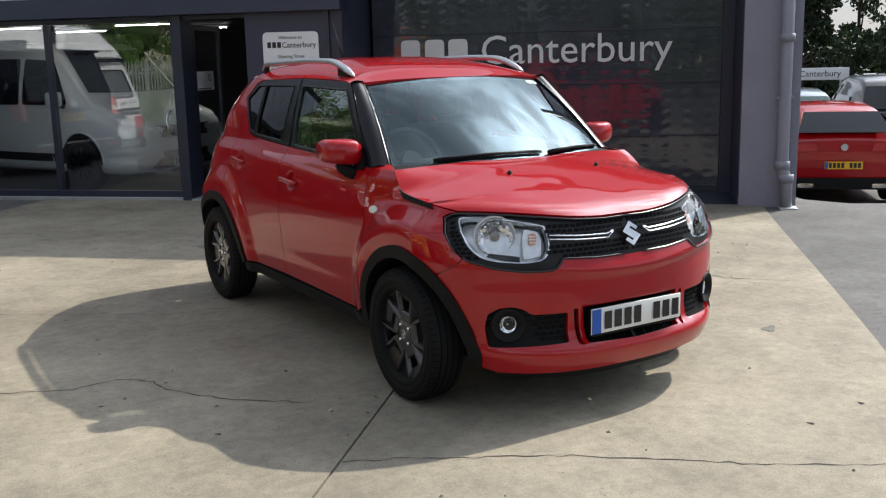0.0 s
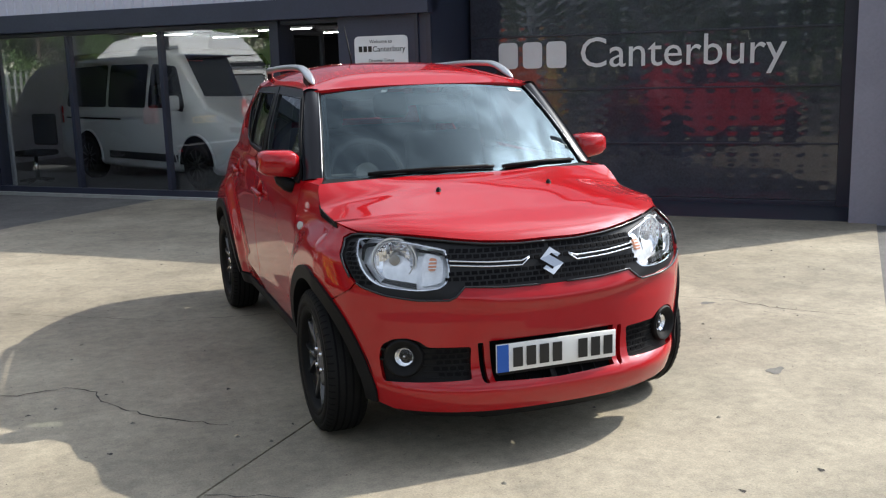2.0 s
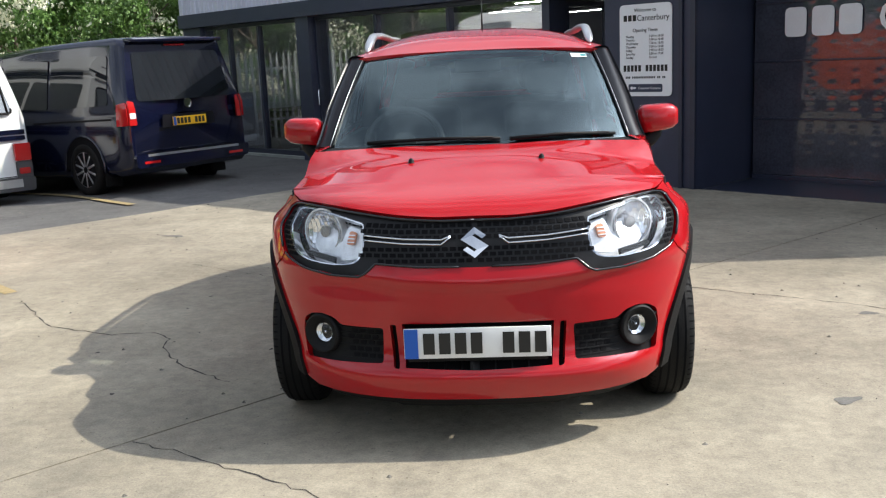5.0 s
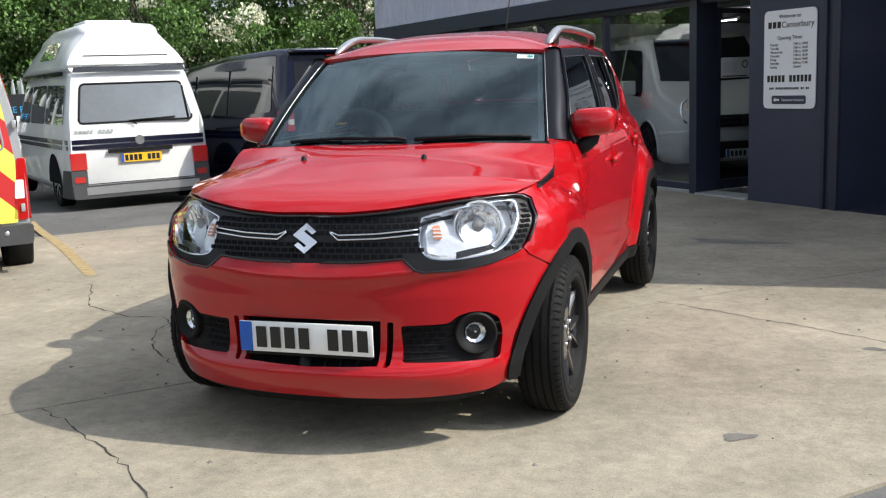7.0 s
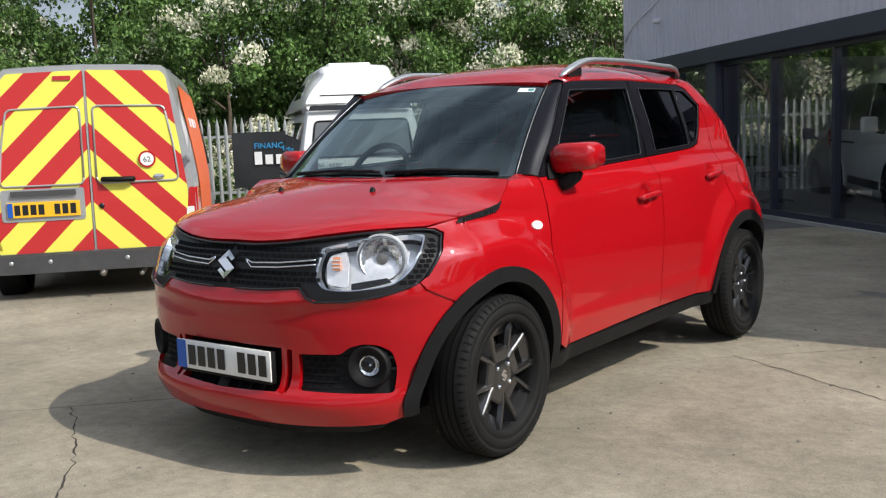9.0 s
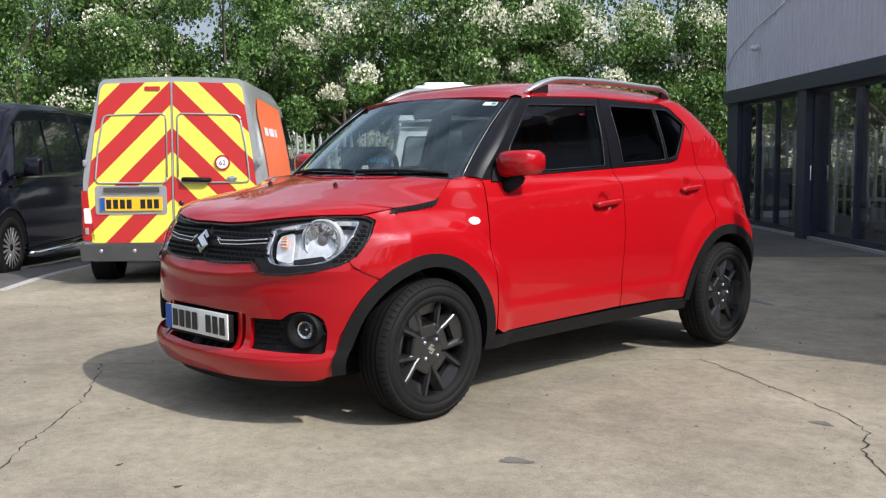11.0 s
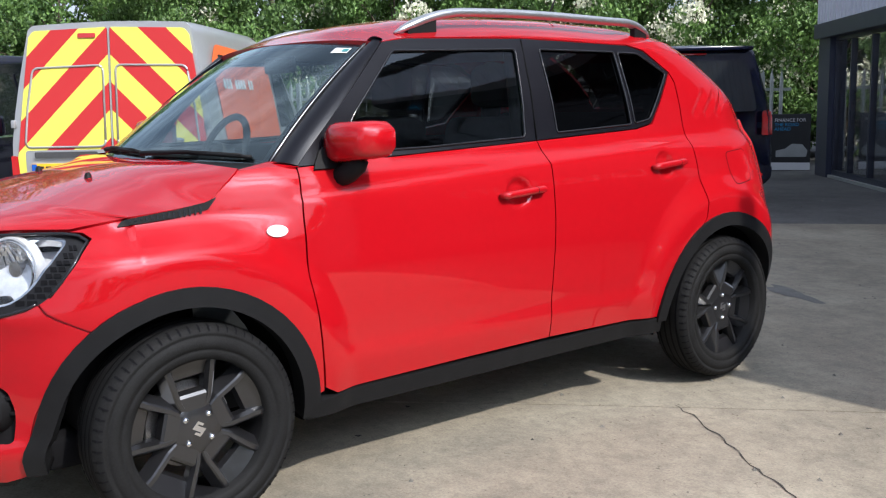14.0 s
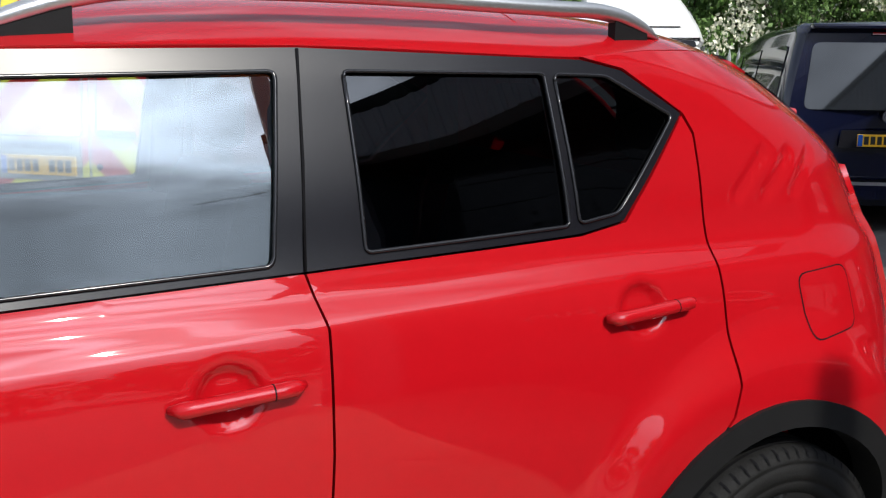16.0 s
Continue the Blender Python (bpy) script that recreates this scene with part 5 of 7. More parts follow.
def line(u0, n0, u1, n1, w, mat, name):
    a, b = Vector((u0, n0)), Vector((u1, n1))
    d = (b - a).normalized()
    bm = bmesh.new()
    rows = []
    for t in steps(0, 1, 12):
        c = a.lerp(b, t)
        rr = []
        for s in (-0.5, 0.5):
            q = BM @ Vector((c.x - d.y * w * s, c.y + d.x * w * s, 0))
            rr.append(bm.verts.new((q.x, q.y, ground_z(q.x, q.y) + 0.003)))
        rows.append(rr)
    for r0, r1 in zip(rows, rows[1:]):
        bm.faces.new((r0[0], r1[0], r1[1], r0[1]))
    return part(name, bm, mat, pavement)


line(-0.2, -9.35, -5.0, -9.55, 0.10, WHITE_LINE, "bay_line")
line(-0.15, -6.75, -5.0, -6.75, 0.09, YELLOW_LINE, "bay_line")
line(-4.1, -4.0, -9.0, -4.0, 0.09, YELLOW_LINE, "bay_line")

# ---- the showroom ----
WL, WR, EAVE, HEAD, BANDTOP = -9.85, 5.68, 4.30, 2.10, 2.33
OPEN_L, OPEN_R, OPEN_T, DEEP = 0.76, 5.10, 3.7, 1.08


def wall(name, mat, label, *args, parent=None, bevel=0.0):
    ob = part(name, box(*args, bevel), mat, parent, label, smooth=False)
    ob.matrix_world = BM
    return tagged(ob, label, "wall", kind="structure")


# ribbed cladding above the glazing
bm = bmesh.new()
prof = []
u = WL
while u < WR - 0.01:
    prof += [(u, -0.06), (u + 0.085, -0.06), (u + 0.10, -0.078), (u + 0.135, -0.078), (u + 0.15, -0.06)]
    u += 0.15


def ribs(z0, z1, u0, u1):
    pr = [p for p in prof if u0 <= p[0] <= u1]
    lo, hi = [bm.verts.new((a, b, z0)) for a, b in pr], [bm.verts.new((a, b, z1)) for a, b in pr]
    for k in range(len(pr) - 1):
        bm.faces.new((lo[k], lo[k + 1], hi[k + 1], hi[k]))


ribs(BANDTOP, EAVE, WL, OPEN_L)
ribs(OPEN_T, EAVE, OPEN_L - 0.05, WR)
clad = part("wall_cladding", bm, CLADDING, smooth=False)
clad.matrix_world = BM
tagged(clad, "ribbed grey metal cladding over the showroom glazing", "wall", kind="structure")
wall("wall_backing", CLADDING, "grey wall behind the cladding", WL, OPEN_L, -0.055, 0.25, BANDTOP, EAVE)
wall("wall_backing", CLADDING, "grey wall over the workshop door", OPEN_L, WR, -0.055, 0.25, OPEN_T, EAVE)
wall("wall_band", BAND, "dark blue band over the showroom glazing", WL, OPEN_L, -0.11, 0.2, HEAD, BANDTOP, bevel=0.006)
wall("wall_corner", BAND, "dark blue corner post of the showroom", WL, -9.25, -0.02, 0.3, -0.2, HEAD)
wall("wall_column", BAND, "dark blue column between the glazed bays", -6.30, -5.97, -0.05, 0.3, -0.2, HEAD)
wall("wall_sign_panel", BAND, "dark blue panel that carries the welcome sign", -0.42, OPEN_L, 0.0, 0.3, -0.2, OPEN_T)
wall("wall_reveal", BAND, "dark blue reveal of the workshop door", OPEN_L - 0.3, OPEN_L - 0.003, 0.303, DEEP + 0.2, -0.2, OPEN_T)
wall("wall_reveal", BAND, "dark blue reveal of the workshop door", OPEN_R, OPEN_R + 0.20, 0.06, DEEP + 0.2, -0.2, OPEN_T)
wall("wall_pillar", PILLAR_GREY, "grey rendered pillar at the building corner", OPEN_R, WR, -0.06, 0.057, -0.2, OPEN_T)
wall("wall_side", PILLAR_GREY, "grey side wall of the building", OPEN_R + 0.203, WR, 0.06, 14.0, -0.9, EAVE)
wall("wall_side", CLADDING, "grey end wall of the building", WL, WL + 0.25, 0.303, 14.0, -0.3, EAVE)
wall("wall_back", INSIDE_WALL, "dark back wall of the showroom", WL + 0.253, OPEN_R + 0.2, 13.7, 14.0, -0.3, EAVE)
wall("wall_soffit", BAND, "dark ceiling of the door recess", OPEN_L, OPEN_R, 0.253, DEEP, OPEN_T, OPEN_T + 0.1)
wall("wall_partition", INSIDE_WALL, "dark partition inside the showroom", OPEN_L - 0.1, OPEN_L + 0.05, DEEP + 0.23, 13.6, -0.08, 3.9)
for post in ((0.56, 0.60), (0.70, 0.757)):
    wall("wall_trim", FRAME_DARK, "dark upright trim beside the door", post[0], post[1], -0.035, -0.003, -0.1, OPEN_T)
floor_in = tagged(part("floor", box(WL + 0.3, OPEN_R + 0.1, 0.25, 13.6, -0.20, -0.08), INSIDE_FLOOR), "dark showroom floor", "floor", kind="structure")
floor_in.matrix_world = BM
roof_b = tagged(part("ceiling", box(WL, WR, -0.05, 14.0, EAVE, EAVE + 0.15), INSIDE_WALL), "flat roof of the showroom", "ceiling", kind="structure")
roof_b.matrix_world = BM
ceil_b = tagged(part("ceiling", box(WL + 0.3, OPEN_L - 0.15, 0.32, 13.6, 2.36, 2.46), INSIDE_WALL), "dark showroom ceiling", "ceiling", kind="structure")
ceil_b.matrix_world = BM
GLOW = bpy.data.materials.new("tube_glow")
GLOW.use_nodes = True
GLOW.node_tree.nodes["Principled BSDF"].inputs["Emission Color"].default_value = (1, 0.97, 0.92, 1)
GLOW.node_tree.nodes["Principled BSDF"].inputs["Emission Strength"].default_value = 26.0
# the n = 0.62 pair is added, hidden by the head, to light the van
for u, row in ((-8.0, (6.6, 9.0)), (-5.2, (4.4, 6.6, 9.0)), (-3.6, (0.62,)), (-2.3, (0.62, 4.4, 6.6)), (-0.9, (4.4, 6.6, 9.0))):
    for n in row:
        lampthing = thing("ceiling_light", "lit white tube under the showroom ceiling, the front pair an added fill", "ceiling light", BM @ Matrix.Translation((u, n, 2.30)), "showroom lights")
        part("tube", box(-0.6, 0.6, -0.008, 0.008, -0.016, 0.0, 0.004), GLOW, lampthing)
        part("batten", box(-0.65, 0.65, -0.05, 0.05, 0.002, 0.045, 0.01), SIGN_WHITE, lampthing)


def glazing(name, u0, u1, splits, n=0.10, label="", handle=None, askew=0.0):
    """A framed run of panes from floor to head."""
    w = tagged(new(name), label, "window", kind="structure")
    w.matrix_world = BM
    z0, z1, f = -0.06, HEAD - 0.003, 0.055
    for a, b in ((z0, z0 + 0.09), (z1 - f, z1)):
        part("window_frame", box(u0, u1, n - 0.03, n + 0.06, a, b, 0.004), FRAME_DARK, w, smooth=False)
    edges = [u0] + splits + [u1]
    for k, u in enumerate(edges):
        wd = 0.06 if 0 < k < len(edges) - 1 else 0.05
        a, b = (u, u + wd) if k == 0 else (u - wd, u) if k == len(edges) - 1 else (u - wd / 2, u + wd / 2)
        part("mullion", box(a, b, n - 0.035, n + 0.055, z0 + 0.093, z1 - f - 0.003, 0.004), FRAME_DARK, w, smooth=False)
    for a, b in zip(edges, edges[1:]):
        pane = part("pane", box(a + 0.02, b - 0.02, n + 0.008, n + 0.016, z0 + 0.08, z1 - f + 0.01), GLASS_SHOP, w, smooth=False)
        pane.visible_shadow = False
        if askew:
            c = Vector(((a + b) / 2, n + 0.012, 0))
            pane.data.transform(Matrix.Translation(c) @ Matrix.Rotation(radians(askew), 4, "Z") @ Matrix.Translation(-c))
    part("sill", box(u0, u1, n - 0.09, n - 0.033, -0.10, -0.045, 0.004), GALV, w, smooth=False)
    if handle is not None:
        part("door_handle", tube([(handle, n - 0.04, 0.76), (handle, n - 0.085, 0.78), (handle, n - 0.085, 0.99), (handle, n - 0.04, 1.01)], 0.011, 8), CHROME, w)
    return w


glazing("window_1", -9.25, -6.30, [-8.47, -7.56], label="dark-framed showroom window of three tall panes")
glazing("window_2", -5.97, -1.34, [-4.52, -3.02], label="dark-framed sliding showroom doors of tall panes", handle=-5.90, askew=-2.4)
wall("wall_jamb", FRAME_DARK, "dark jamb beside the customer entrance", -1.34, -1.225, 0.0, 0.3, -0.1, HEAD)
door_leaf = tagged(new("door_1"), "open customer entrance door with a glazed leaf", "door", kind="structure")
door_leaf.matrix_world = BM
part("door_handle", tube([(-1.46, 0.07, 0.72), (-1.47, 0.01, 0.77), (-1.475, -0.01, 0.86), (-1.47, 0.01, 0.95), (-1.46, 0.07, 1.0)], 0.013, 8), CHROME, door_leaf)
part("threshold", box(-1.22, -0.425, -0.03, 0.30, -0.12, -0.055, 0.004), GALV, door_leaf, smooth=False)
part("door_frame", box(-1.22, -0.425, 0.05, 0.14, HEAD - 0.05, HEAD - 0.003, 0.003), FRAME_DARK, door_leaf, smooth=False)
# the leaf stands open at right angles to the wall, with a paper notice on its glass
for n0, n1, z0, z1 in ((0.305, 0.365, -0.05, 2.0), (1.04, 1.10, -0.05, 2.0), (0.368, 1.037, -0.05, 0.06), (0.368, 1.037, 1.94, 2.0)):
    part("leaf_frame", box(-1.265, -1.225, n0, n1, z0, z1, 0.003), FRAME_DARK, door_leaf, smooth=False)
part("leaf_pane", box(-1.249, -1.241, 0.36, 1.045, 0.05, 1.95), GLASS_SHOP, door_leaf, smooth=False).visible_shadow = False
notice = part("paper_notice", box(-1.240, -1.237, 0.37, 0.86, 1.22, 1.45), SIGN_WHITE, door_leaf, "white printed paper notice", smooth=False)
part("notice_print", box(-1.2365, -1.2355, 0.40, 0.78, 1.232, 1.245), INK, notice, smooth=False)
part("notice_print", box(-1.2365, -1.2355, 0.42, 0.62, 1.28, 1.40), STICKER, notice, smooth=False)
part("notice_print", lathe([(0.0, 0.045), (0.0012, 0.045), (0.0012, 0.032), (0.0, 0.032)], 24, axis="x", m=Matrix.Translation((-1.2367, 0.74, 1.37)), closed=True), INK, notice, smooth=False)

# workshop door of clear panels, with the name across it
roller = tagged(new("door_2"), "clear-panelled dark workshop door with white lettering", "door", kind="structure")
roller.matrix_world = BM


def roller_at(u, z):
    return (u, DEEP + 0.0011 * max(0.0, math.cos(u * 26.0)) ** 2 * math.sin(z * 54.0) + 0.003 * math.sin(u * 5 + 2 * z), z)


for k in range(6):
    z0 = -0.02 + 0.62 * k
    part("panel", sheet(lambda a, b, z0=z0: roller_at(0.80 + 4.16 * a, z0 + 0.60 * b), steps(0, 1, 150), steps(0, 1, 44), lip=0.01), ROLLER, roller)
    part("rail", box(0.80, 4.96, DEEP - 0.012, DEEP + 0.03, z0 + 0.600, z0 + 0.620, 0.003), FRAME_DARK, roller, smooth=False)
part("bottom_rail", box(0.80, 4.96, DEEP - 0.02, DEEP + 0.04, -0.09, -0.025, 0.006), FRAME_DARK, roller, smooth=False)
part("side_frame", box(4.963, 5.097, DEEP - 0.06, DEEP + 0.10, -0.09, OPEN_T, 0.004), FRAME_DARK, roller, smooth=False)
part("door_tag", box(2.30, 2.48, DEEP - 0.035, DEEP - 0.022, -0.02, 0.015, 0.002), BLUE_PRINT, roller, "small blue tag", smooth=False)
face = Matrix.Rotation(radians(90), 4, "X")
for k, u in enumerate((1.16, 1.46, 1.75)):
    part("door_mark", skin(rounded([(u, 1.46), (u + 0.24, 1.46), (u + 0.24, 1.765), (u, 1.765)], 0.06), lambda a, b: (a, DEEP - 0.022, b), step=1, lip=0.003), WHITE_INK, roller, smooth=False)
lettering("door_lettering", "Canterbury", 0.485, WHITE_INK, Matrix.Translation((2.14, DEEP - 0.022, 1.46)) @ face, roller)

# welcome sign
sign = thing("welcome_sign", "white rounded welcome sign with opening times on the dark panel", "sign", BM @ Matrix.Translation((0.13, -0.004, 0.0)))
part("sign_board", skin(rounded([(-0.335, 0.900), (0.335, 0.900), (0.335, 1.875), (-0.335, 1.875)], 0.06), lambda a, b: (a, 0, b), step=1, lip=0.01, out=0.012), SIGN_WHITE, sign, smooth=False)
for text, size, z in (("Welcome to", 0.055, 1.795), ("Opening Times", 0.052, 1.585)):
    lettering("sign_lettering", text, size, INK, Matrix.Translation((0, -0.014, z)) @ face, sign, "CENTER", 0.001)
lettering("sign_lettering", "Canterbury", 0.088, INK, Matrix.Translation((0.10, -0.014, 1.70)) @ face, sign, "CENTER", 0.001)
for k in range(3):
    part("sign_mark", box(-0.28 + 0.06 * k, -0.235 + 0.06 * k, -0.0145, -0.0125, 1.70, 1.763), INK, sign, smooth=False)
for k, (day, hours) in enumerate((("Monday", "7.00 to 18.00"), ("Tuesday", "7.00 to 18.00"), ("Wednesday", "7.00 to 18.00"), ("Thursday", "7.00 to 18.00"), ("Friday", "7.00 to 18.00"), ("Saturday", "8.00 to 17.00"), ("Sunday", "Closed"))):
    z = 1.525 - 0.037 * k
    lettering("sign_lettering", day, 0.034, INK, Matrix.Translation((-0.25, -0.014, z)) @ face, sign, "LEFT", 0.0008)
    lettering("sign_lettering", hours, 0.034, INK, Matrix.Translation((0.05, -0.014, z)) @ face, sign, "LEFT", 0.0008)
bars("sign_mark", -0.29, 0.29, 1.165, 1.232, "11111 111111", INK, lambda a, b: (a, -0.0125, b), sign, out=0.0015)
bars("sign_mark", -0.26, 0.26, 1.090, 1.112, "111 11111111111111 11 11", INK, lambda a, b: (a, -0.0125, b), sign, out=0.0015)
part("entrance_strip", skin(rounded([(-0.22, 0.945), (0.22, 0.945), (0.22, 1.03), (-0.22, 1.03)], 0.02), lambda a, b: (a, 0, b), step=1, lip=0.002, out=0.0145), BAND, sign, smooth=False)
lettering("sign_lettering", "Customer Entrance", 0.036, WHITE_INK, Matrix.Translation((0.055, -0.0155, 0.975)) @ face, sign, "CENTER", 0.001)
part("sign_arrow", skin([(-0.20, 0.988), (-0.17, 1.012), (-0.17, 0.998), (-0.12, 0.998), (-0.12, 0.978), (-0.17, 0.978), (-0.17, 0.964)], lambda a, b: (a, 0, b), step=1, lip=0.001, out=0.016), WHITE_INK, sign, smooth=False)

# downpipe at the corner
pipe = thing("downpipe", "grey round downpipe on the corner pillar", "downpipe", BM @ Matrix.Translation((5.52, -0.14, 0)))
part("pipe", tube([(0, 0, 5.15), (0, 0, 0.42), (0.01, 0, 0.30), (0.045, -0.02, 0.20), (0.05, -0.02, -0.08)], 0.062, 14), PIPE_GREY, pipe)
for z in (1.66, 0.36, 0.22):
    part("pipe_collar", lathe([(z - 0.03, 0.066), (z - 0.03, 0.078), (z + 0.05, 0.078), (z + 0.05, 0.066)], 16, axis="z", m=Matrix.Translation((0.04, -0.02, 0)) if z < 0.3 else None), PIPE_GREY, pipe)
for z in (2.6, 1.05):
    part("pipe_bracket", box(-0.085, 0.085, -0.02, 0.08, z, z + 0.03, 0.004), PIPE_GREY, pipe)
part("pipe_foot", box(-0.02, 0.16, -0.12, 0.06, -0.14, -0.07, 0.01), GALV, pipe)

cctv = thing("security_camera", "small white dome camera on the grey cladding", "camera", BM @ Matrix.Translation((-7.95, -0.08, 2.92)))
part("bracket", box(-0.03, 0.03, -0.05, 0.0, 0.0, 0.06, 0.006), SIGN_WHITE, cctv)
part("dome", lathe([(-0.16, 0.0), (-0.155, 0.025), (-0.13, 0.045), (-0.09, 0.05), (-0.05, 0.045)], 14, axis="y"), SIGN_WHITE, cctv)
conduit = thing("cable_conduit", "thin pale cable conduit along the cladding", "cable", BM)
part("conduit", tube([(-9.7, -0.09, 2.75), (-9.3, -0.09, 2.98), (-8.2, -0.09, 3.25), (-6.5, -0.09, 3.55)], 0.012, 6), SIGN_WHITE, conduit)

# loose grit on the concrete
rnd = random.Random(77)
bm = bmesh.new()
for k in range(900):
    b = Vector((rnd.uniform(-6.0, 5.0), -rnd.uniform(0.3, 9.5), 0))
    w = BM @ b
    r = rnd.choice((0.004, 0.005, 0.006, 0.009, 0.013))
    z = ground_z(w.x, w.y)
    ring = [bm.verts.new((w.x + r * rnd.uniform(0.7, 1.3) * math.cos(t), w.y + r * rnd.uniform(0.6, 1.2) * math.sin(t), z - 0.002)) for t in steps(0, 2 * math.pi, 5)[:-1]]
    top = bm.verts.new((w.x, w.y, z + r * 0.7))
    for i in range(5):
        bm.faces.new((ring[i], ring[(i + 1) % 5], top))
GRIT = material("grit", (0.16, 0.15, 0.13), 0.9, vary=0.6, scale=3)
tagged(part("grit", bm, GRIT, smooth=False), "loose grey grit scattered over the concrete", "grit", kind="stuff")


# ---- the other vehicles: local frame as the car's, nose at y = 0 ----
def shell(stations, lean_front=0.0, lean_rear=0.0, belt=1.0, n=9):
    """A vehicle body lofted through stations (y, z low, z belt, z top, half width low, at the belt, at the top, corner radius); the tail leans in above the belt.
    Returns the bmesh and the half width at (y, z)."""
    def half(st):
        y, z0, zb, zt, w0, wb, wt, r = st
        pts = [(0.0, z0), (w0 - 0.08, z0), (w0 - 0.02, z0 + 0.05), (w0, z0 + 0.12), ((w0 + wb) / 2 + 0.012, (z0 + zb) / 2), (wb, zb)]
        for k in range(1, 4):
            t = k / 4
            pts.append((wb + (wt - wb) * t ** 1.25, zb + (zt - r - zb) * t))
        for k in range(n):
            a = math.pi / 2 * k / (n - 1)
            pts.append((wt - r + r * math.cos(a), zt - r + r * math.sin(a)))
        pts += [(wt * 0.45, zt + 0.012), (0.0, zt + 0.018)]
        return y, pts

    last = stations[-1][0]
    bm = bmesh.new()
    rings = []
    for st in stations:
        y, pts = half(st)
        ring = []
        for sx in (1, -1):
            seq = pts if sx > 0 else pts[-2:0:-1]
            for x, z in seq:
                yy = y
                if z > belt and y > last - 0.5:
                    yy -= lean_rear * (z - belt) * smooth01((y - last + 0.5) / 0.5)
                ring.append(bm.verts.new((sx * x, yy, z)))
        rings.append(ring)
    m = len(rings[0])
    for r0, r1 in zip(rings, rings[1:]):
        for k in range(m):
            bm.faces.new((r0[k], r0[(k + 1) % m], r1[(k + 1) % m], r1[k]))
    bm.faces.new(rings[0][::-1]), bm.faces.new(rings[-1])
    bmesh.ops.recalc_face_normals(bm, faces=bm.faces[:])
    ys = [s[0] for s in stations]
    wl, wb, wt = (spline(ys, [s[i] for s in stations]) for i in (4, 5, 6))
    zb, zt = spline(ys, [s[2] for s in stations]), spline(ys, [s[3] for s in stations])

    def width(y, z):
        if z < zb(y):
            return wl(y) + (wb(y) - wl(y)) * max(0, (z - 0.3) / (zb(y) - 0.3)) + 0.008
        t = min(1.0, (z - zb(y)) / max(0.05, zt(y) - 0.08 - zb(y)))
        return wb(y) + (wt(y) - wb(y)) * t ** 1.25
    return sharp(bm, 40), width


def side_panel(parent, name, poly, width, mat, out=0.006, label="", step=0.25, sides=(1, -1), lip=0.006):
    for sx in sides:
        part(name, skin(poly, lambda y, z, s=sx: (width(y, z) * s, y, z), step=step, lip=lip, out=out, flip=sx < 0), mat, parent, label)


def rear_panel(parent, name, poly, yr, lean, belt, mat, out=0.006, label="", step=0.3, lip=0.006):
    return part(name, skin(poly, lambda x, z: (x, yr - lean * max(0, z - belt), z), step=step, lip=lip, out=out, flip=True), mat, parent, label, smooth=False)


def road_wheel(parent, x, y, r, spokes, rim_mat, w=0.20):
    sx = 1 if x > 0 else -1
    m = Matrix.Translation((x, y, r)) @ Matrix.Diagonal((sx, 1, 1, 1))
    wh = part("wheel", lathe([(-w / 2, r * 0.64), (-w / 2, r * 0.92), (-w * 0.38, r), (w * 0.38, r), (w / 2, r * 0.92), (w / 2, r * 0.66)], 40, closed=True), RUBBER, parent, "road wheel")
    part("rim", sharp(lathe([(w * 0.46, r * 0.67), (w * 0.42, r * 0.62), (-0.02, r * 0.58), (-0.02, 0.0)], 32)), DARK, wh)
    bm = bmesh.new()
    for k in range(spokes):
        box(w * 0.26, w * 0.47, -0.014, 0.014, 0.04, r * 0.63, 0.003, bm, Matrix.Rotation(2 * math.pi * k / spokes, 4, "X"))
    lathe([(w * 0.15, 0.07), (w * 0.42, 0.06), (w * 0.45, 0.0)], 16, bm=bm)
    lathe([(w * 0.38, r * 0.68), (w * 0.47, r * 0.67), (w * 0.44, r * 0.60), (w * 0.30, r * 0.60)], 32, bm=bm, closed=True)
    part("spoke_set", bm, rim_mat, wh)
    wh.matrix_basis = m
    return wh


def plate_panel(parent, x0, x1, z, y, mat, rear=True, h=0.11):
    s = 1 if rear else -1
    pl = part("number_plate", box(x0, x1, y - 0.004, y + 0.012, z - h / 2, z + h / 2, 0.003), mat, parent, "number plate with plain dark bars", smooth=False)
    yy = y + 0.013 if rear else y - 0.005
    bars("plate_mark", x0 + 0.05, x1 - 0.02, z - h * 0.33, z + h * 0.33, "1111 111", INK, (lambda x, zz: (-(x - (x0 + x1) / 2) + (x0 + x1) / 2, yy, zz)) if rear else (lambda x, zz: (x, yy, zz)), pl, out=0.001)
    part("plate_band", box(x1 - 0.045, x1 - 0.004, yy - 0.001, yy + 0.001, z - h / 2 + 0.004, z + h / 2 - 0.004) if rear else box(x0 + 0.004, x0 + 0.045, yy - 0.001, yy + 0.001, z - h / 2 + 0.004, z + h / 2 - 0.004), PLATE_BLUE, pl, smooth=False)
    return pl


def round_badge(parent, x, y, z, r=0.05, s=1):
    part("badge", sharp(lathe([(0, r), (0.012 * s, r), (0.012 * s, r * 0.84), (0.006 * s, r * 0.82), (0.006 * s, 0.0)], 24, axis="y", m=Matrix.Translation((x, y, z)))), CHROME, parent, "plain round chrome badge")


WHEEL_SILVER = material("silver_wheel", (0.5, 0.5, 0.52), 0.3, metal=0.8, vary=0.05)

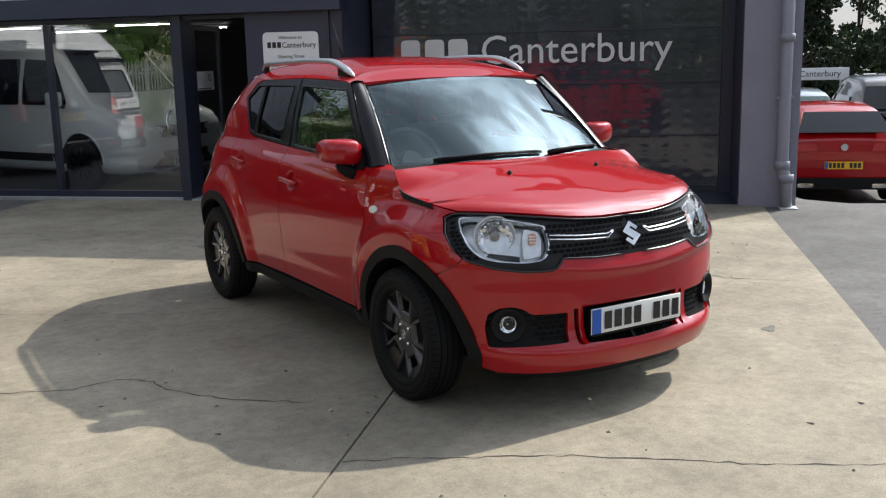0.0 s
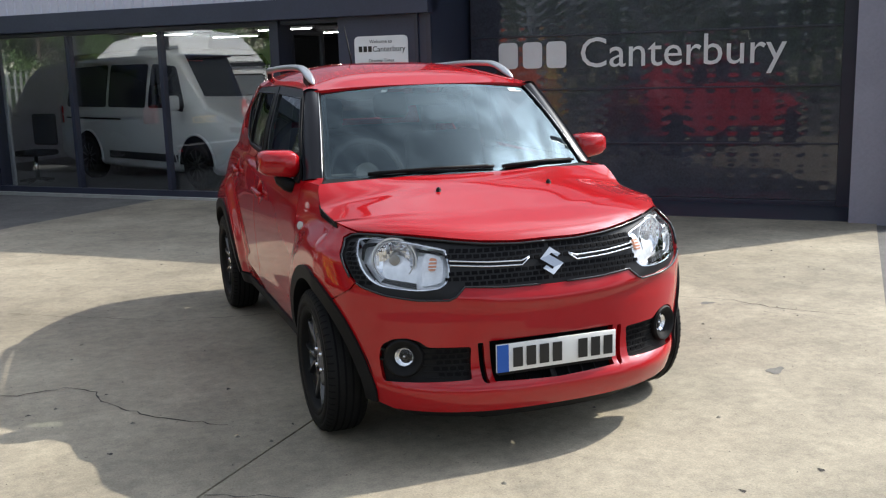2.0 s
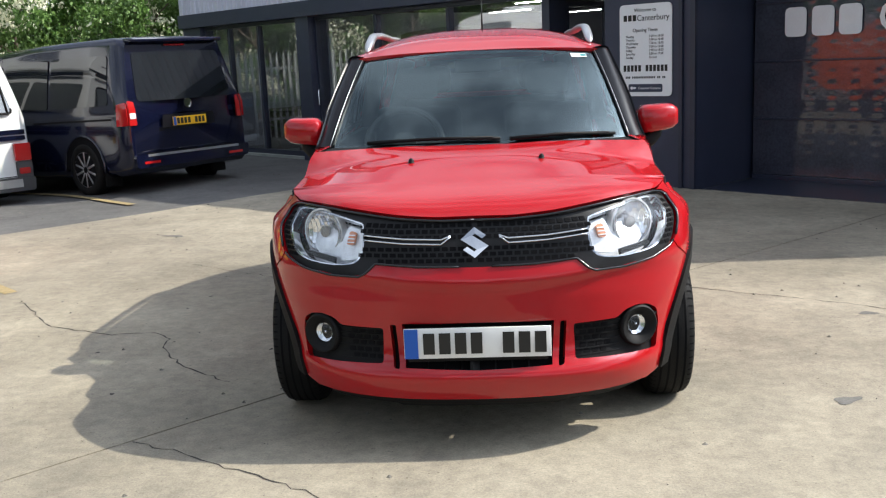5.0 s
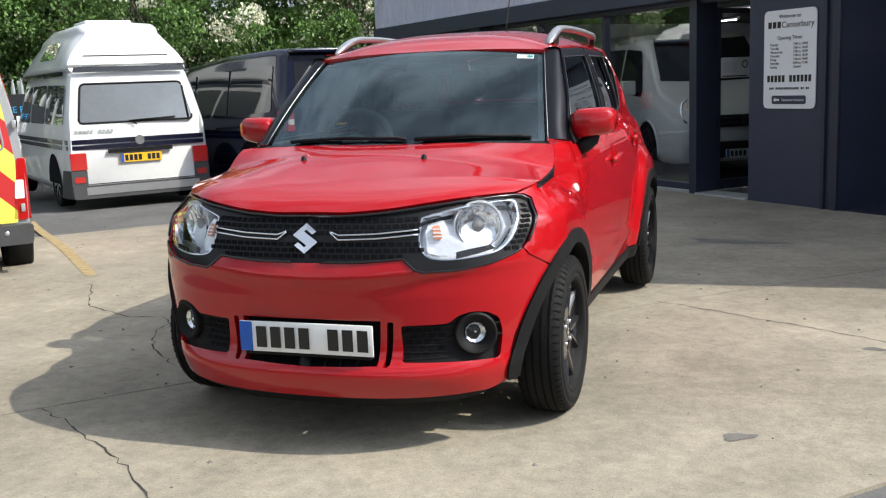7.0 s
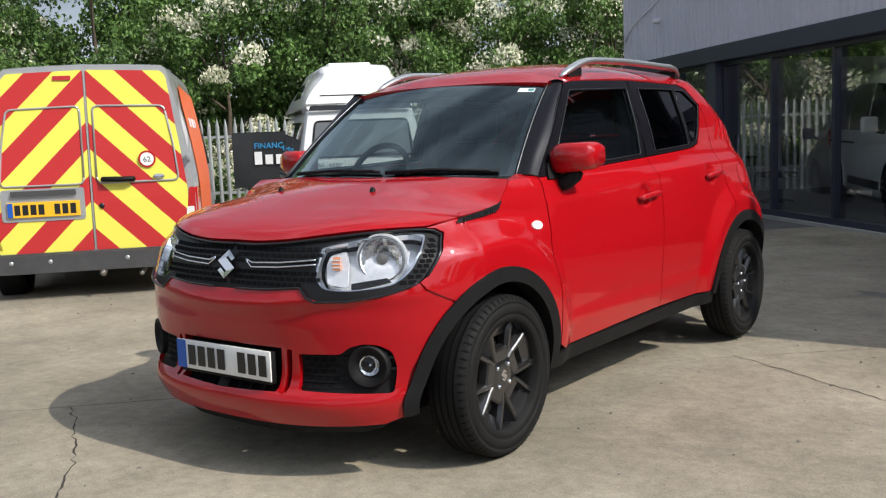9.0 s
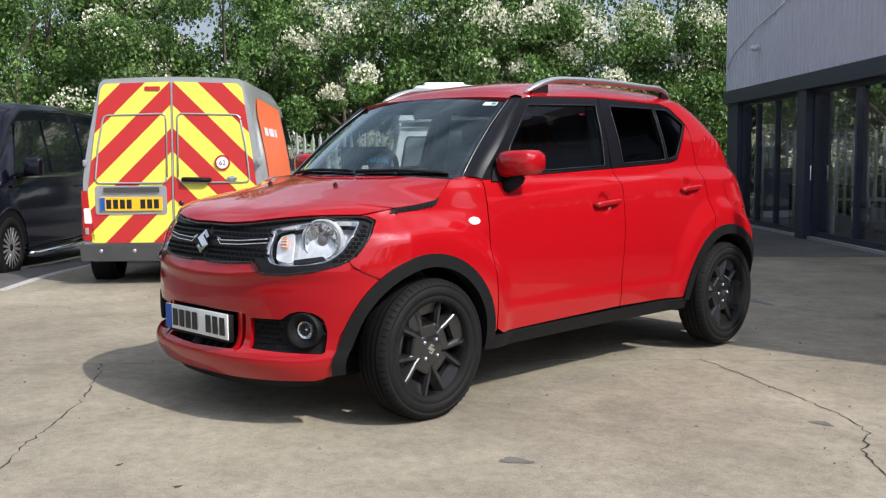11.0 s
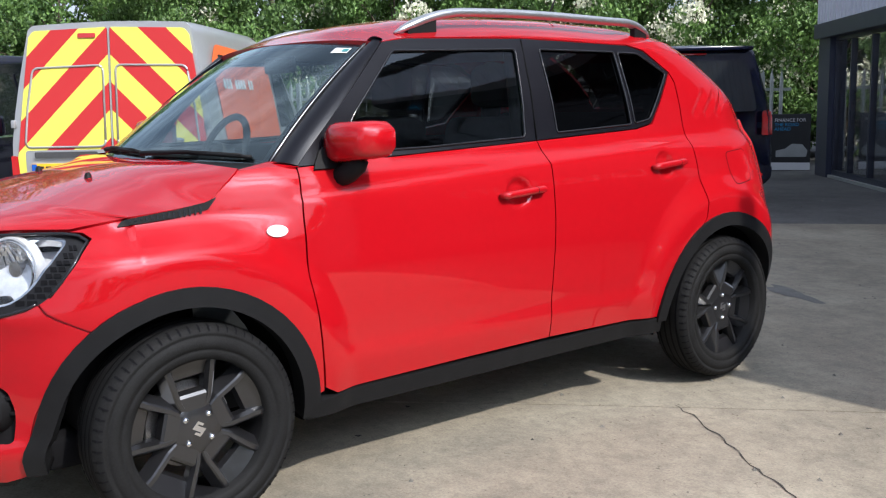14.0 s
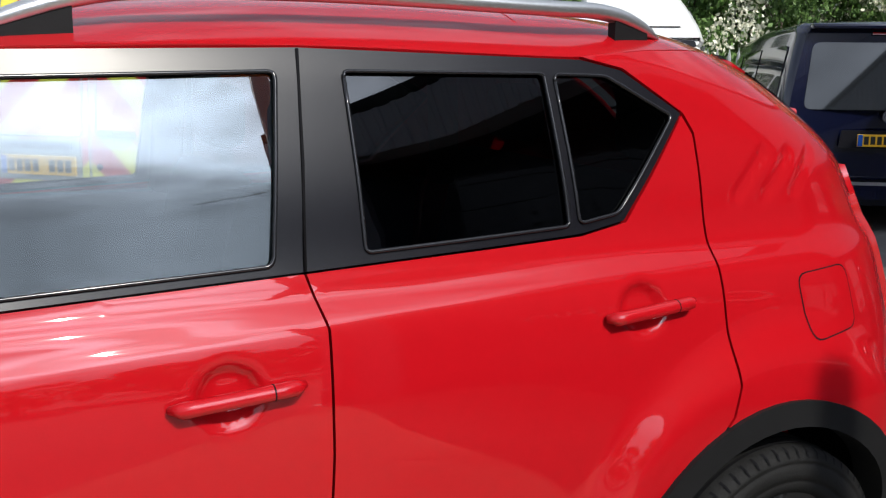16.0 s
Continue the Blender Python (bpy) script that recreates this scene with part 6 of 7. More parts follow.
T5 = [(0.0, 0.42, 0.62, 0.80, 0.60, 0.62, 0.58, 0.06), (0.06, 0.24, 0.66, 0.86, 0.80, 0.80, 0.72, 0.08), (0.25, 0.22, 0.78, 0.98, 0.92, 0.92, 0.82, 0.08), (0.80, 0.22, 0.98, 1.14, 0.945, 0.945, 0.86, 0.06),
      (1.00, 0.22, 1.05, 1.32, 0.948, 0.948, 0.85, 0.07), (1.45, 0.22, 1.08, 1.78, 0.950, 0.948, 0.80, 0.11), (1.75, 0.22, 1.08, 1.92, 0.950, 0.948, 0.80, 0.12), (3.0, 0.22, 1.08, 1.955, 0.950, 0.948, 0.81, 0.12),
      (4.60, 0.24, 1.08, 1.93, 0.945, 0.943, 0.80, 0.11), (4.84, 0.28, 1.08, 1.90, 0.925, 0.92, 0.775, 0.10), (4.89, 0.34, 1.06, 1.86, 0.88, 0.875, 0.73, 0.08)]


def t5_van(label, m, paint, lamp_style, plate_mat, hightop=False, stripe=None, rim=None, group=""):
    van = thing("van", label, "van", m, group)
    bm, width = shell(T5, lean_rear=0.20, belt=1.05)
    part("body", bm, paint, van)
    for sx in (1, -1):
        for yc in (0.95, 3.95):
            # a near-black half disc on the flank paints the shaded wheel well
            ring = arc(yc, 0.34, 0.42, 0, 180, 20)
            part("arch", skin(ring, lambda y, z, s=sx: (width(y, z) * s, y, z), step=0.2, lip=0.0, out=0.004, flip=sx < 0), DARK, van)
            part("arch_lip", tube([(sx * (width(y, z) + 0.004), y, z) for y, z in arc(yc, 0.34, 0.425, -5, 185, 20)], 0.016, 6), paint, van)
    win = [(1.18, 1.12), (1.52, 1.70), (2.10, 1.74), (2.12, 1.12)]
    side_panel(van, "door_window", rounded(win, 0.05), width, GLASS_BACKED, label="dark door window")
    side_panel(van, "side_window", rounded([(2.20, 1.12), (2.20, 1.74), (3.25, 1.75), (3.25, 1.12)], 0.05), width, GLASS_BACKED, label="dark side window")
    side_panel(van, "side_window", rounded([(3.33, 1.12), (3.33, 1.75), (4.52, 1.72), (4.56, 1.12)], 0.06), width, GLASS_BACKED, label="dark side window")
    side_panel(van, "body_crease", [(1.0, 0.98), (4.80, 0.98), (4.80, 1.005), (1.0, 1.005)], width, paint, out=0.012, step=0.3)
    side_panel(van, "slide_rail", [(2.9, 0.935), (4.60, 0.935), (4.60, 0.960), (2.9, 0.960)], width, PLASTIC, out=0.006, step=0.4)
    if stripe:
        side_panel(van, "side_stripe", [(1.55, 0.36), (3.30, 0.36), (3.30, 0.47), (1.55, 0.47)], width, stripe, out=0.006, step=0.4)
        for k in range(3):
            side_panel(van, "side_stripe", [(1.27 + 0.09 * k, 0.36), (1.32 + 0.09 * k, 0.36), (1.36 + 0.09 * k, 0.47), (1.31 + 0.09 * k, 0.47)], width, stripe, out=0.006)
    if paint is VAN_BLACK:
        side_panel(van, "window_trim", [(1.15, 1.075), (4.60, 1.075), (4.60, 1.095), (1.15, 1.095)], width, CHROME, out=0.010, step=0.4, label="chrome window trim")
        for sx in (1, -1):
            part("side_step", tube([(sx * 0.93, 1.42, 0.24), (sx * 1.0, 1.48, 0.22), (sx * 1.0, 3.42, 0.22), (sx * 0.93, 3.48, 0.24)], 0.035, 10), CHROME, van, "chrome side step")
    # windscreen
    part("windscreen", sheet(lambda a, b: (a * (0.76 - 0.09 * b), 0.90 + 0.56 * b + 0.04 * a * a, 1.262 + 0.575 * b + 0.02 * a * a), steps(-1, 1, 10), steps(0, 1, 6), lip=0.005), GLASS_BACKED, van, "dark windscreen")
    # front face
    fr = lambda x, z: (x, 0.005 + 0.28 * (abs(x) / 0.9) ** 3 + 0.12 * max(0, z - 0.7), z)
    part("grille", skin(rounded([(-0.50, 0.68), (0.50, 0.68), (0.52, 0.83), (-0.52, 0.83)], 0.03), fr, step=0.1, lip=0.03, out=0.035), GLOSS_BLACK, van, "black grille")
    for z in (0.72, 0.79):
        part("grille_bar", skin([(-0.50, z), (0.50, z), (0.50, z + 0.012), (-0.50, z + 0.012)], fr, step=0.1, lip=0.01, out=0.045), CHROME, van)
    part("bumper_intake", skin(rounded([(-0.62, 0.29), (0.62, 0.29), (0.66, 0.50), (-0.66, 0.50)], 0.03), fr, step=0.1, lip=0.03, out=0.03), GLOSS_BLACK, van)
    round_badge(van, 0, -0.045, 0.765, 0.075, -1)
    plate_panel(van, -0.26, 0.26, 0.345, -0.045, PLATE_WHITE, rear=False)
    for sx in (1, -1):
        lamp = part("headlamp", skin(rounded([(0.54, 0.70), (0.84, 0.74), (0.86, 0.88), (0.55, 0.83)], 0.03), lambda x, z, s=sx: (fr(x, z)[0] * s, fr(x, z)[1], z), step=0.06, lip=0.03, out=0.045, flip=sx < 0), LENS_CLEAR, van, "clear headlamp")
        part("lamp_inner", skin(rounded([(0.60, 0.735), (0.80, 0.76), (0.80, 0.80), (0.60, 0.78)], 0.02), lambda x, z, s=sx: (fr(x, z)[0] * s, fr(x, z)[1], z), step=0.06, lip=0.004, out=0.052, flip=sx < 0), DARK, lamp)
        mir = part("door_mirror", box(sx * 1.14 - 0.10, sx * 1.14 + 0.10, 1.12, 1.24, 1.10, 1.30, 0.035), paint, van)
        part("mirror_arm", tube([(sx * 0.94, 1.25, 1.10), (sx * 1.08, 1.20, 1.13)], 0.03, 8), PLASTIC, mir)
        part("tail_lamp", skin(rounded([(4.72, 0.86), (4.885, 0.86), (4.885, 1.06), (4.865, 1.14), (4.74, 1.12)], 0.02), lambda y, z, s=sx: (width(min(y, 4.8), z) * s - (max(0, y - 4.80) * 0.35) * s, y, z), step=0.05, lip=0.03, out=0.012, flip=sx < 0), LENS_RED, van, "red tail lamp")
        part("tail_lamp", skin(rounded([(sx * 0.79, 0.86), (sx * 0.90, 0.86), (sx * 0.885, 1.16), (sx * 0.80, 1.14)], 0.02), lambda x, z: (x, 4.89 - 0.20 * max(0, z - 1.05), z), step=0.1, lip=0.02, out=0.012, flip=sx > 0), LENS_RED, van, "red tail lamp")
        part("lamp_clear", skin(rounded([(sx * 0.80, 0.94), (sx * 0.885, 0.94), (sx * 0.885, 1.01), (sx * 0.80, 1.01)], 0.01), lambda x, z: (x, 4.89, z), step=0.1, lip=0.003, out=0.016, flip=sx > 0), LENS_CLEAR, van)
        for y in (0.95, 3.95):
            road_wheel(van, sx * 0.868, y, 0.34, 18 if paint is VAN_BLACK else 10, rim or WHEEL_SILVER)
        part("mud_flap", box(sx * 0.84 - 0.12, sx * 0.84 + 0.12, 4.34, 4.36, 0.12, 0.40, 0.01), RUBBER, van)
    rear_panel(van, "rear_window", rounded([(-0.74, 1.14), (0.74, 1.14), (0.665, 1.74), (-0.665, 1.74)], 0.07), 4.89, 0.20, 1.05, GLASS_BACKED, label="dark tailgate window", step=0.2)
    rear_panel(van, "tailgate_line", [(-0.70, 0.505), (0.70, 0.505), (0.70, 0.515), (-0.70, 0.515)], 4.89, 0, 1, DARK, out=0.003)
    rear_panel(van, "plate_recess", rounded([(-0.42, 0.80), (0.42, 0.80), (0.40, 0.96), (-0.40, 0.96)], 0.02), 4.89, 0, 1, SATIN_BLACK, out=0.004)
    rear_panel(van, "rear_bumper", rounded([(-0.88, 0.34), (0.88, 0.34), (0.90, 0.50), (-0.90, 0.50)], 0.04), 4.90, 0, 1, paint, out=0.045, lip=0.05)
    rear_panel(van, "bumper_step", [(-0.72, 0.47), (0.72, 0.47), (0.72, 0.50), (-0.72, 0.50)], 4.945, 0, 1, SILVER, out=0.004)
    for sx in (1, -1):
        rear_panel(van, "bumper_reflector", [(sx * 0.55, 0.385), (sx * 0.78, 0.385), (sx * 0.78, 0.415), (sx * 0.55, 0.415)][::sx], 4.945, 0, 1, LENS_RED, out=0.004)
    round_badge(van, 0.0, 4.895, 1.085, 0.060, 1)
    plate_panel(van, -0.26, 0.26, 0.87, 4.897, plate_mat)
    part("roof_spoiler", sharp(box(-0.70, 0.70, 4.66, 4.86, 1.855, 1.905, 0.02)), paint, van)
    rear_panel(van, "brake_lamp", [(-0.16, 1.805), (0.16, 1.805), (0.16, 1.825), (-0.16, 1.825)], 4.89, 0.20, 1.05, LENS_RED, out=0.03)
    return van


GLASS_BACKED = material("dark_van_window", (0.010, 0.012, 0.014), 0.04, coat=0.3, vary=0.3, scale=2)
GLASS_PALE = material("camper_window", (0.10, 0.11, 0.115), 0.03, coat=1.0, vary=0.08, scale=1.0)


def parked(xb, yb, turn, dz=None):
    """A pose in the yard: nose frame at the building coordinates, turned about the upright."""
    w = BM @ Vector((xb, yb, 0))
    return Matrix.Translation((w.x, w.y, ground_z(w.x, w.y) if dz is None else dz)) @ Matrix.Rotation(WALL + radians(turn), 4, "Z")


t5_van("dark blue panel van parked with its tail to the yard", parked(-9.713, -3.576, -80, -0.28) @ Matrix.Rotation(radians(2.1), 4, "X"), VAN_BLUE, None, PLATE_YELLOW)
t5_van("black van parked beside the chevron van, nose to the yard", parked(-1.15, -11.0, 90, -0.12), VAN_BLACK, None, PLATE_YELLOW)
t5_van("white van standing inside the dim showroom", parked(-2.0, 1.5, 70, -0.08), VAN_WHITE, None, PLATE_YELLOW, stripe=INK, rim=ALLOY)

# white camper with a raised roof
T4 = [(0.0, 0.40, 0.60, 0.78, 0.60, 0.62, 0.58, 0.06), (0.08, 0.24, 0.66, 0.86, 0.80, 0.80, 0.74, 0.08), (0.70, 0.22, 0.95, 1.10, 0.91, 0.91, 0.84, 0.06), (1.00, 0.22, 1.02, 1.30, 0.92, 0.92, 0.83, 0.07), (1.50, 0.22, 1.05, 1.78, 0.925, 0.92, 0.79, 0.10),
      (3.0, 0.22, 1.05, 1.84, 0.925, 0.92, 0.79, 0.10), (4.45, 0.24, 1.05, 1.82, 0.92, 0.915, 0.785, 0.09), (4.62, 0.28, 1.05, 1.79, 0.90, 0.895, 0.77, 0.08), (4.66, 0.34, 1.05, 1.76, 0.87, 0.865, 0.75, 0.06)]
camper = thing("campervan", "white high-roofed campervan with navy stripes, tail to the yard", "campervan", parked(-6.05 - 4.645, -5.60, -85.5, -0.17))
bm, width = shell(T4, lean_rear=0.30, belt=1.05)
part("body", bm, VAN_WHITE, camper)
HT = [(1.05, 1.72, 1.76, 1.80, 0.70, 0.72, 0.66, 0.03), (1.30, 1.72, 1.85, 2.05, 0.80, 0.78, 0.60, 0.10), (1.75, 1.74, 1.90, 2.34, 0.815, 0.79, 0.56, 0.12), (2.4, 1.74, 1.92, 2.42, 0.82, 0.79, 0.55, 0.12), (4.1, 1.74, 1.92, 2.42, 0.82, 0.79, 0.54, 0.12), (4.36, 1.74, 1.92, 2.38, 0.80, 0.775, 0.50, 0.10), (4.43, 1.76, 1.92, 2.34, 0.77, 0.75, 0.47, 0.08)]
bm2, ht_width = shell(HT, lean_rear=0.42, belt=1.80)
part("raised_roof", bm2, VAN_WHITE, camper, "white raised roof")
part("roof_hatch", sharp(box(-0.32, 0.32, 2.9, 3.6, 2.42, 2.50, 0.03)), SIGN_WHITE, camper)
side_panel(camper, "roof_band", [(1.3, 1.735), (4.38, 1.745), (4.36, 1.80), (1.35, 1.80)], lambda y, z: 0.825, VAN_BLUE, out=0.004, step=0.4)
side_panel(camper, "roof_window", rounded([(2.6, 1.98), (3.7, 1.98), (3.6, 2.20), (2.7, 2.20)], 0.04), lambda y, z: 0.79 - (z - 1.92) * 0.52, GLASS_PALE, out=0.012)
rear_panel(camper, "roof_groove", [(-0.56, 1.985), (0.56, 1.985), (0.55, 1.995), (-0.55, 1.995)], 4.43, 0.42, 1.80, PLASTIC, out=0.012)
# black gutter under the raised roof, with its shadow line painted in
rear_panel(camper, "roof_trim", rounded([(-0.74, 1.775), (0.74, 1.775), (0.71, 1.845), (-0.71, 1.845)], 0.025), 4.50, 0.25, 1.755, GLOSS_BLACK, out=0.015)
rear_panel(camper, "rear_window", rounded([(-0.745, 1.13), (0.745, 1.13), (0.655, 1.63), (-0.655, 1.63)], 0.06), 4.66, 0.30, 1.05, GLASS_PALE, label="tailgate window", step=0.2)
part("window_seal", tube([(x, 4.66 - 0.30 * (z - 1.05) + 0.008, z) for x, z in rounded([(-0.745, 1.13), (0.745, 1.13), (0.655, 1.63), (-0.655, 1.63)], 0.06) + [(-0.745 + 0.06, 1.13)]], 0.014, 6), PLASTIC, camper)
part("rear_wiper", tube([(0.02, 4.67, 1.09), (0.10, 4.665, 1.14), (-0.50, 4.655, 1.165)], 0.011, 6), PLASTIC, camper)
rear_panel(camper, "tail_stripe", [(-0.86, 0.865), (0.86, 0.865), (0.86, 0.925), (-0.86, 0.925)], 4.66, 0, 1, VAN_BLUE, out=0.004)
rear_panel(camper, "tail_stripe", [(-0.86, 0.795), (0.86, 0.795), (0.86, 0.850), (-0.86, 0.850)], 4.66, 0, 1, VAN_BLUE, out=0.004)
side_panel(camper, "side_stripe", [(0.9, 0.865), (4.62, 0.865), (4.62, 0.925), (0.9, 0.925)], width, VAN_BLUE, out=0.004, step=0.4)
side_panel(camper, "side_stripe", [(0.9, 0.795), (4.62, 0.795), (4.62, 0.850), (0.9, 0.850)], width, VAN_BLUE, out=0.004, step=0.4)
side_panel(camper, "side_window", rounded([(1.35, 1.12), (1.60, 1.62), (2.15, 1.64), (2.15, 1.12)], 0.05), width, GLASS_PALE)
side_panel(camper, "side_window", rounded([(2.25, 1.12), (2.25, 1.64), (3.25, 1.64), (3.25, 1.12)], 0.05), width, GLASS_PALE)
side_panel(camper, "side_window", rounded([(3.33, 1.12), (3.33, 1.64), (4.42, 1.62), (4.46, 1.12)], 0.05), width, GLASS_PALE)
rear_panel(camper, "plate_lamp", rounded([(-0.42, 0.735), (0.42, 0.735), (0.42, 0.785), (-0.42, 0.785)], 0.01), 4.66, 0, 1, PLASTIC, out=0.035, lip=0.03)
plate_panel(camper, -0.27, 0.27, 0.66, 4.668, PLATE_YELLOW, h=0.115)
round_badge(camper, 0.0, 4.664, 0.885, 0.062, 1)
bars("maker_mark", -0.82, -0.32, 1.005, 1.045, "11111 1111", GALV, lambda x, z: (-x, 4.664, z), camper)
rear_panel(camper, "rear_bumper", rounded([(-0.90, 0.165), (0.90, 0.165), (0.91, 0.335), (-0.91, 0.335)], 0.04), 4.67, 0, 1, VAN_BUMPER, out=0.05, lip=0.10)
rear_panel(camper, "bumper_step", [(-0.74, 0.215), (0.74, 0.215), (0.74, 0.315), (-0.74, 0.315)], 4.722, 0, 1, SILVER, out=0.004)
rear_panel(camper, "tailgate_line", [(-0.70, 0.342), (0.70, 0.342), (0.70, 0.352), (-0.70, 0.352)], 4.66, 0, 1, DARK, out=0.003)
for sx in (1, -1):
    rear_panel(camper, "bumper_corner", rounded([(sx * 0.705, 0.165), (sx * 0.905, 0.165), (sx * 0.905, 0.535), (sx * 0.705, 0.535)][::sx], 0.02), 4.655, 0, 1, VAN_BUMPER, out=0.022, lip=0.05)
    for a, b, x0, x1 in ((0.540, 0.755, sx * 0.70, sx * 0.90), (0.375, 0.450, sx * 0.735, sx * 0.87)):
        rear_panel(camper, "tail_lamp", rounded([(x0, a), (x1, a), (x1, b), (x0, b)][::sx], 0.015), 4.655, 0, 1, LENS_RED, out=0.03, lip=0.05, label="red tail lamp")
    side_panel(camper, "bumper_end", [(4.20, 0.17), (4.66, 0.17), (4.66, 0.53), (4.40, 0.53)], width, VAN_BUMPER, out=0.02, sides=(sx,), lip=0.03)
    for y in (0.85, 3.75):
        part("arch", skin(arc(y, 0.33, 0.40, 0, 180, 18), lambda yy, z, s=sx: (width(yy, z) * s, yy, z), step=0.2, lip=0.0, out=0.004, flip=sx < 0), DARK, camper)
        road_wheel(camper, sx * 0.82, y, 0.33, 7, WHEEL_SILVER)

# silver van with red and yellow chevrons
CHEVRON = bpy.data.materials.new("chevron_vinyl")
CHEVRON.use_nodes = True
cn, cl = CHEVRON.node_tree.nodes, CHEVRON.node_tree.links
ctc, csep = cn.new("ShaderNodeTexCoord"), cn.new("ShaderNodeSeparateXYZ")
cabs, cadd, cdiv, cfr, cgt, cmx = (cn.new("ShaderNodeMath") for _ in range(6))
cmix = cn.new("ShaderNodeMixRGB")
cabs.operation, cadd.operation, cdiv.operation, cfr.operation, cgt.operation = "ABSOLUTE", "ADD", "DIVIDE", "FRACT", "GREATER_THAN"
cdiv.inputs[1].default_value, cgt.inputs[1].default_value = 0.43, 0.5
cl.new(ctc.outputs["Object"], csep.inputs[0])
cl.new(csep.outputs["X"], cabs.inputs[0])
cl.new(cabs.outputs[0], cadd.inputs[0]), cl.new(csep.outputs["Z"], cadd.inputs[1])
cmx.operation = "ADD"
cmx.inputs[1].default_value = 0.23
cl.new(cadd.outputs[0], cmx.inputs[0]), cl.new(cmx.outputs[0], cdiv.inputs[0])
cl.new(cdiv.outputs[0], cfr.inputs[0]), cl.new(cfr.outputs[0], cgt.inputs[0])
cmix.inputs["Color1"].default_value, cmix.inputs["Color2"].default_value = (0.78, 0.72, 0.10, 1), (0.48, 0.025, 0.025, 1)
cl.new(cgt.outputs[0], cmix.inputs["Fac"])
cl.new(cmix.outputs["Color"], cn["Principled BSDF"].inputs["Base Color"])
cn["Principled BSDF"].inputs["Roughness"].default_value = 0.4

CV = [(0.0, 0.40, 0.60, 0.76, 0.55, 0.56, 0.52, 0.05), (0.08, 0.24, 0.64, 0.86, 0.74, 0.74, 0.68, 0.07), (0.70, 0.22, 0.92, 1.10, 0.83, 0.83, 0.78, 0.06), (1.15, 0.22, 1.00, 1.52, 0.84, 0.84, 0.72, 0.10), (1.60, 0.22, 1.02, 1.86, 0.845, 0.842, 0.70, 0.14),
      (2.3, 0.22, 1.02, 1.95, 0.845, 0.842, 0.70, 0.15), (3.9, 0.24, 1.02, 1.95, 0.845, 0.842, 0.69, 0.14), (4.20, 0.26, 1.02, 1.94, 0.835, 0.83, 0.675, 0.11), (4.28, 0.30, 1.02, 1.93, 0.815, 0.81, 0.655, 0.07)]
work = thing("works_van", "silver works van with red and yellow chevron doors", "van", parked(-0.62 - 4.277, -8.06, -88, -0.055))
bm, width = shell(CV, lean_rear=0.075, belt=0.9)
part("body", bm, VAN_SILVER, work)
YR, LN = 4.28, 0.075
door_l = [(0.012, 0.44), (0.742, 0.44), (0.765, 0.90), (0.715, 1.30), (0.640, 1.84), (0.60, 1.885), (0.012, 1.905)]
for s, nm in ((1, "rear_door"), (-1, "rear_door")):
    poly = [(s * x, z) for x, z in door_l][::s]
    dr = rear_panel(work, nm, rounded(poly, 0.02), YR, LN, 0.9, CHEVRON, out=0.012, label="chevron rear door", step=0.4, lip=0.015)
    outline = [(s * 0.05, 0.985), (s * 0.70, 0.985), (s * 0.668, 1.30), (s * 0.615, 1.60), (s * 0.05, 1.615)]
    loop = rounded(outline, 0.05) + [rounded(outline, 0.05)[0]]
    part("door_swage", tube([(x, YR - LN * max(0, z - 0.9) + 0.014, z) for x, z in loop], 0.009, 6), VAN_SILVER, dr)
    part("hinge", box(min(s * 0.77, s * 0.80), max(s * 0.77, s * 0.80), YR - 0.02, YR + 0.02, 1.14, 1.20, 0.004), VAN_SILVER, dr)
    part("hinge", box(min(s * 0.77, s * 0.80), max(s * 0.77, s * 0.80), YR - 0.01, YR + 0.025, 0.52, 0.58, 0.004), VAN_SILVER, dr)
    rear_panel(work, "tail_lamp", rounded([(s * 0.715, 0.46), (s * 0.815, 0.46), (s * 0.822, 0.92), (s * 0.775, 0.92)][::s], 0.015), YR - 0.01, 0.0, 2, LENS_RED, out=0.022, lip=0.06, label="red tail lamp")
    rear_panel(work, "lamp_clear", rounded([(s * 0.735, 0.62), (s * 0.805, 0.62), (s * 0.808, 0.76), (s * 0.750, 0.76)][::s], 0.012), YR - 0.01, 0.0, 2, LENS_CLEAR, out=0.026)
    side_panel(work, "tail_lamp", rounded([(4.10, 0.46), (4.26, 0.46), (4.25, 0.92), (4.18, 0.92)], 0.015), width, LENS_RED, out=0.012, sides=(s,), lip=0.02)
    side_panel(work, "side_wrap", rounded([(2.10, 0.50), (3.95, 0.50), (4.02, 1.10), (4.00, 1.62), (3.80, 1.78), (2.2, 1.74)], 0.06), width, ORANGE, out=0.004, sides=(s,), lip=0.003, step=0.15)
    side_panel(work, "door_window", rounded([(1.22, 1.06), (1.62, 1.66), (2.05, 1.68), (2.05, 1.06)], 0.05), width, GLASS_BACKED, sides=(s,))
    bars("side_mark", 2.9, 3.85, 1.42, 1.50, "11 1111 111", WHITE_INK, (lambda y, z, k=s: (k * (width(y, z) + 0.008), y, z)), work, out=0.003 if s > 0 else -0.003)
    for y in (0.80, 3.70):
        part("arch", skin(arc(y, 0.31, 0.375, 0, 180, 18), lambda yy, z, k=s: (width(yy, z) * k, yy, z), step=0.2, lip=0.0, out=0.004, flip=s < 0), DARK, work)
        road_wheel(work, s * 0.765, y, 0.31, 7, VAN_SILVER)
rear_panel(work, "door_gap", [(-0.006, 0.44), (0.006, 0.44), (0.006, 1.905), (-0.006, 1.905)], YR, LN, 0.9, GALV, out=0.008)
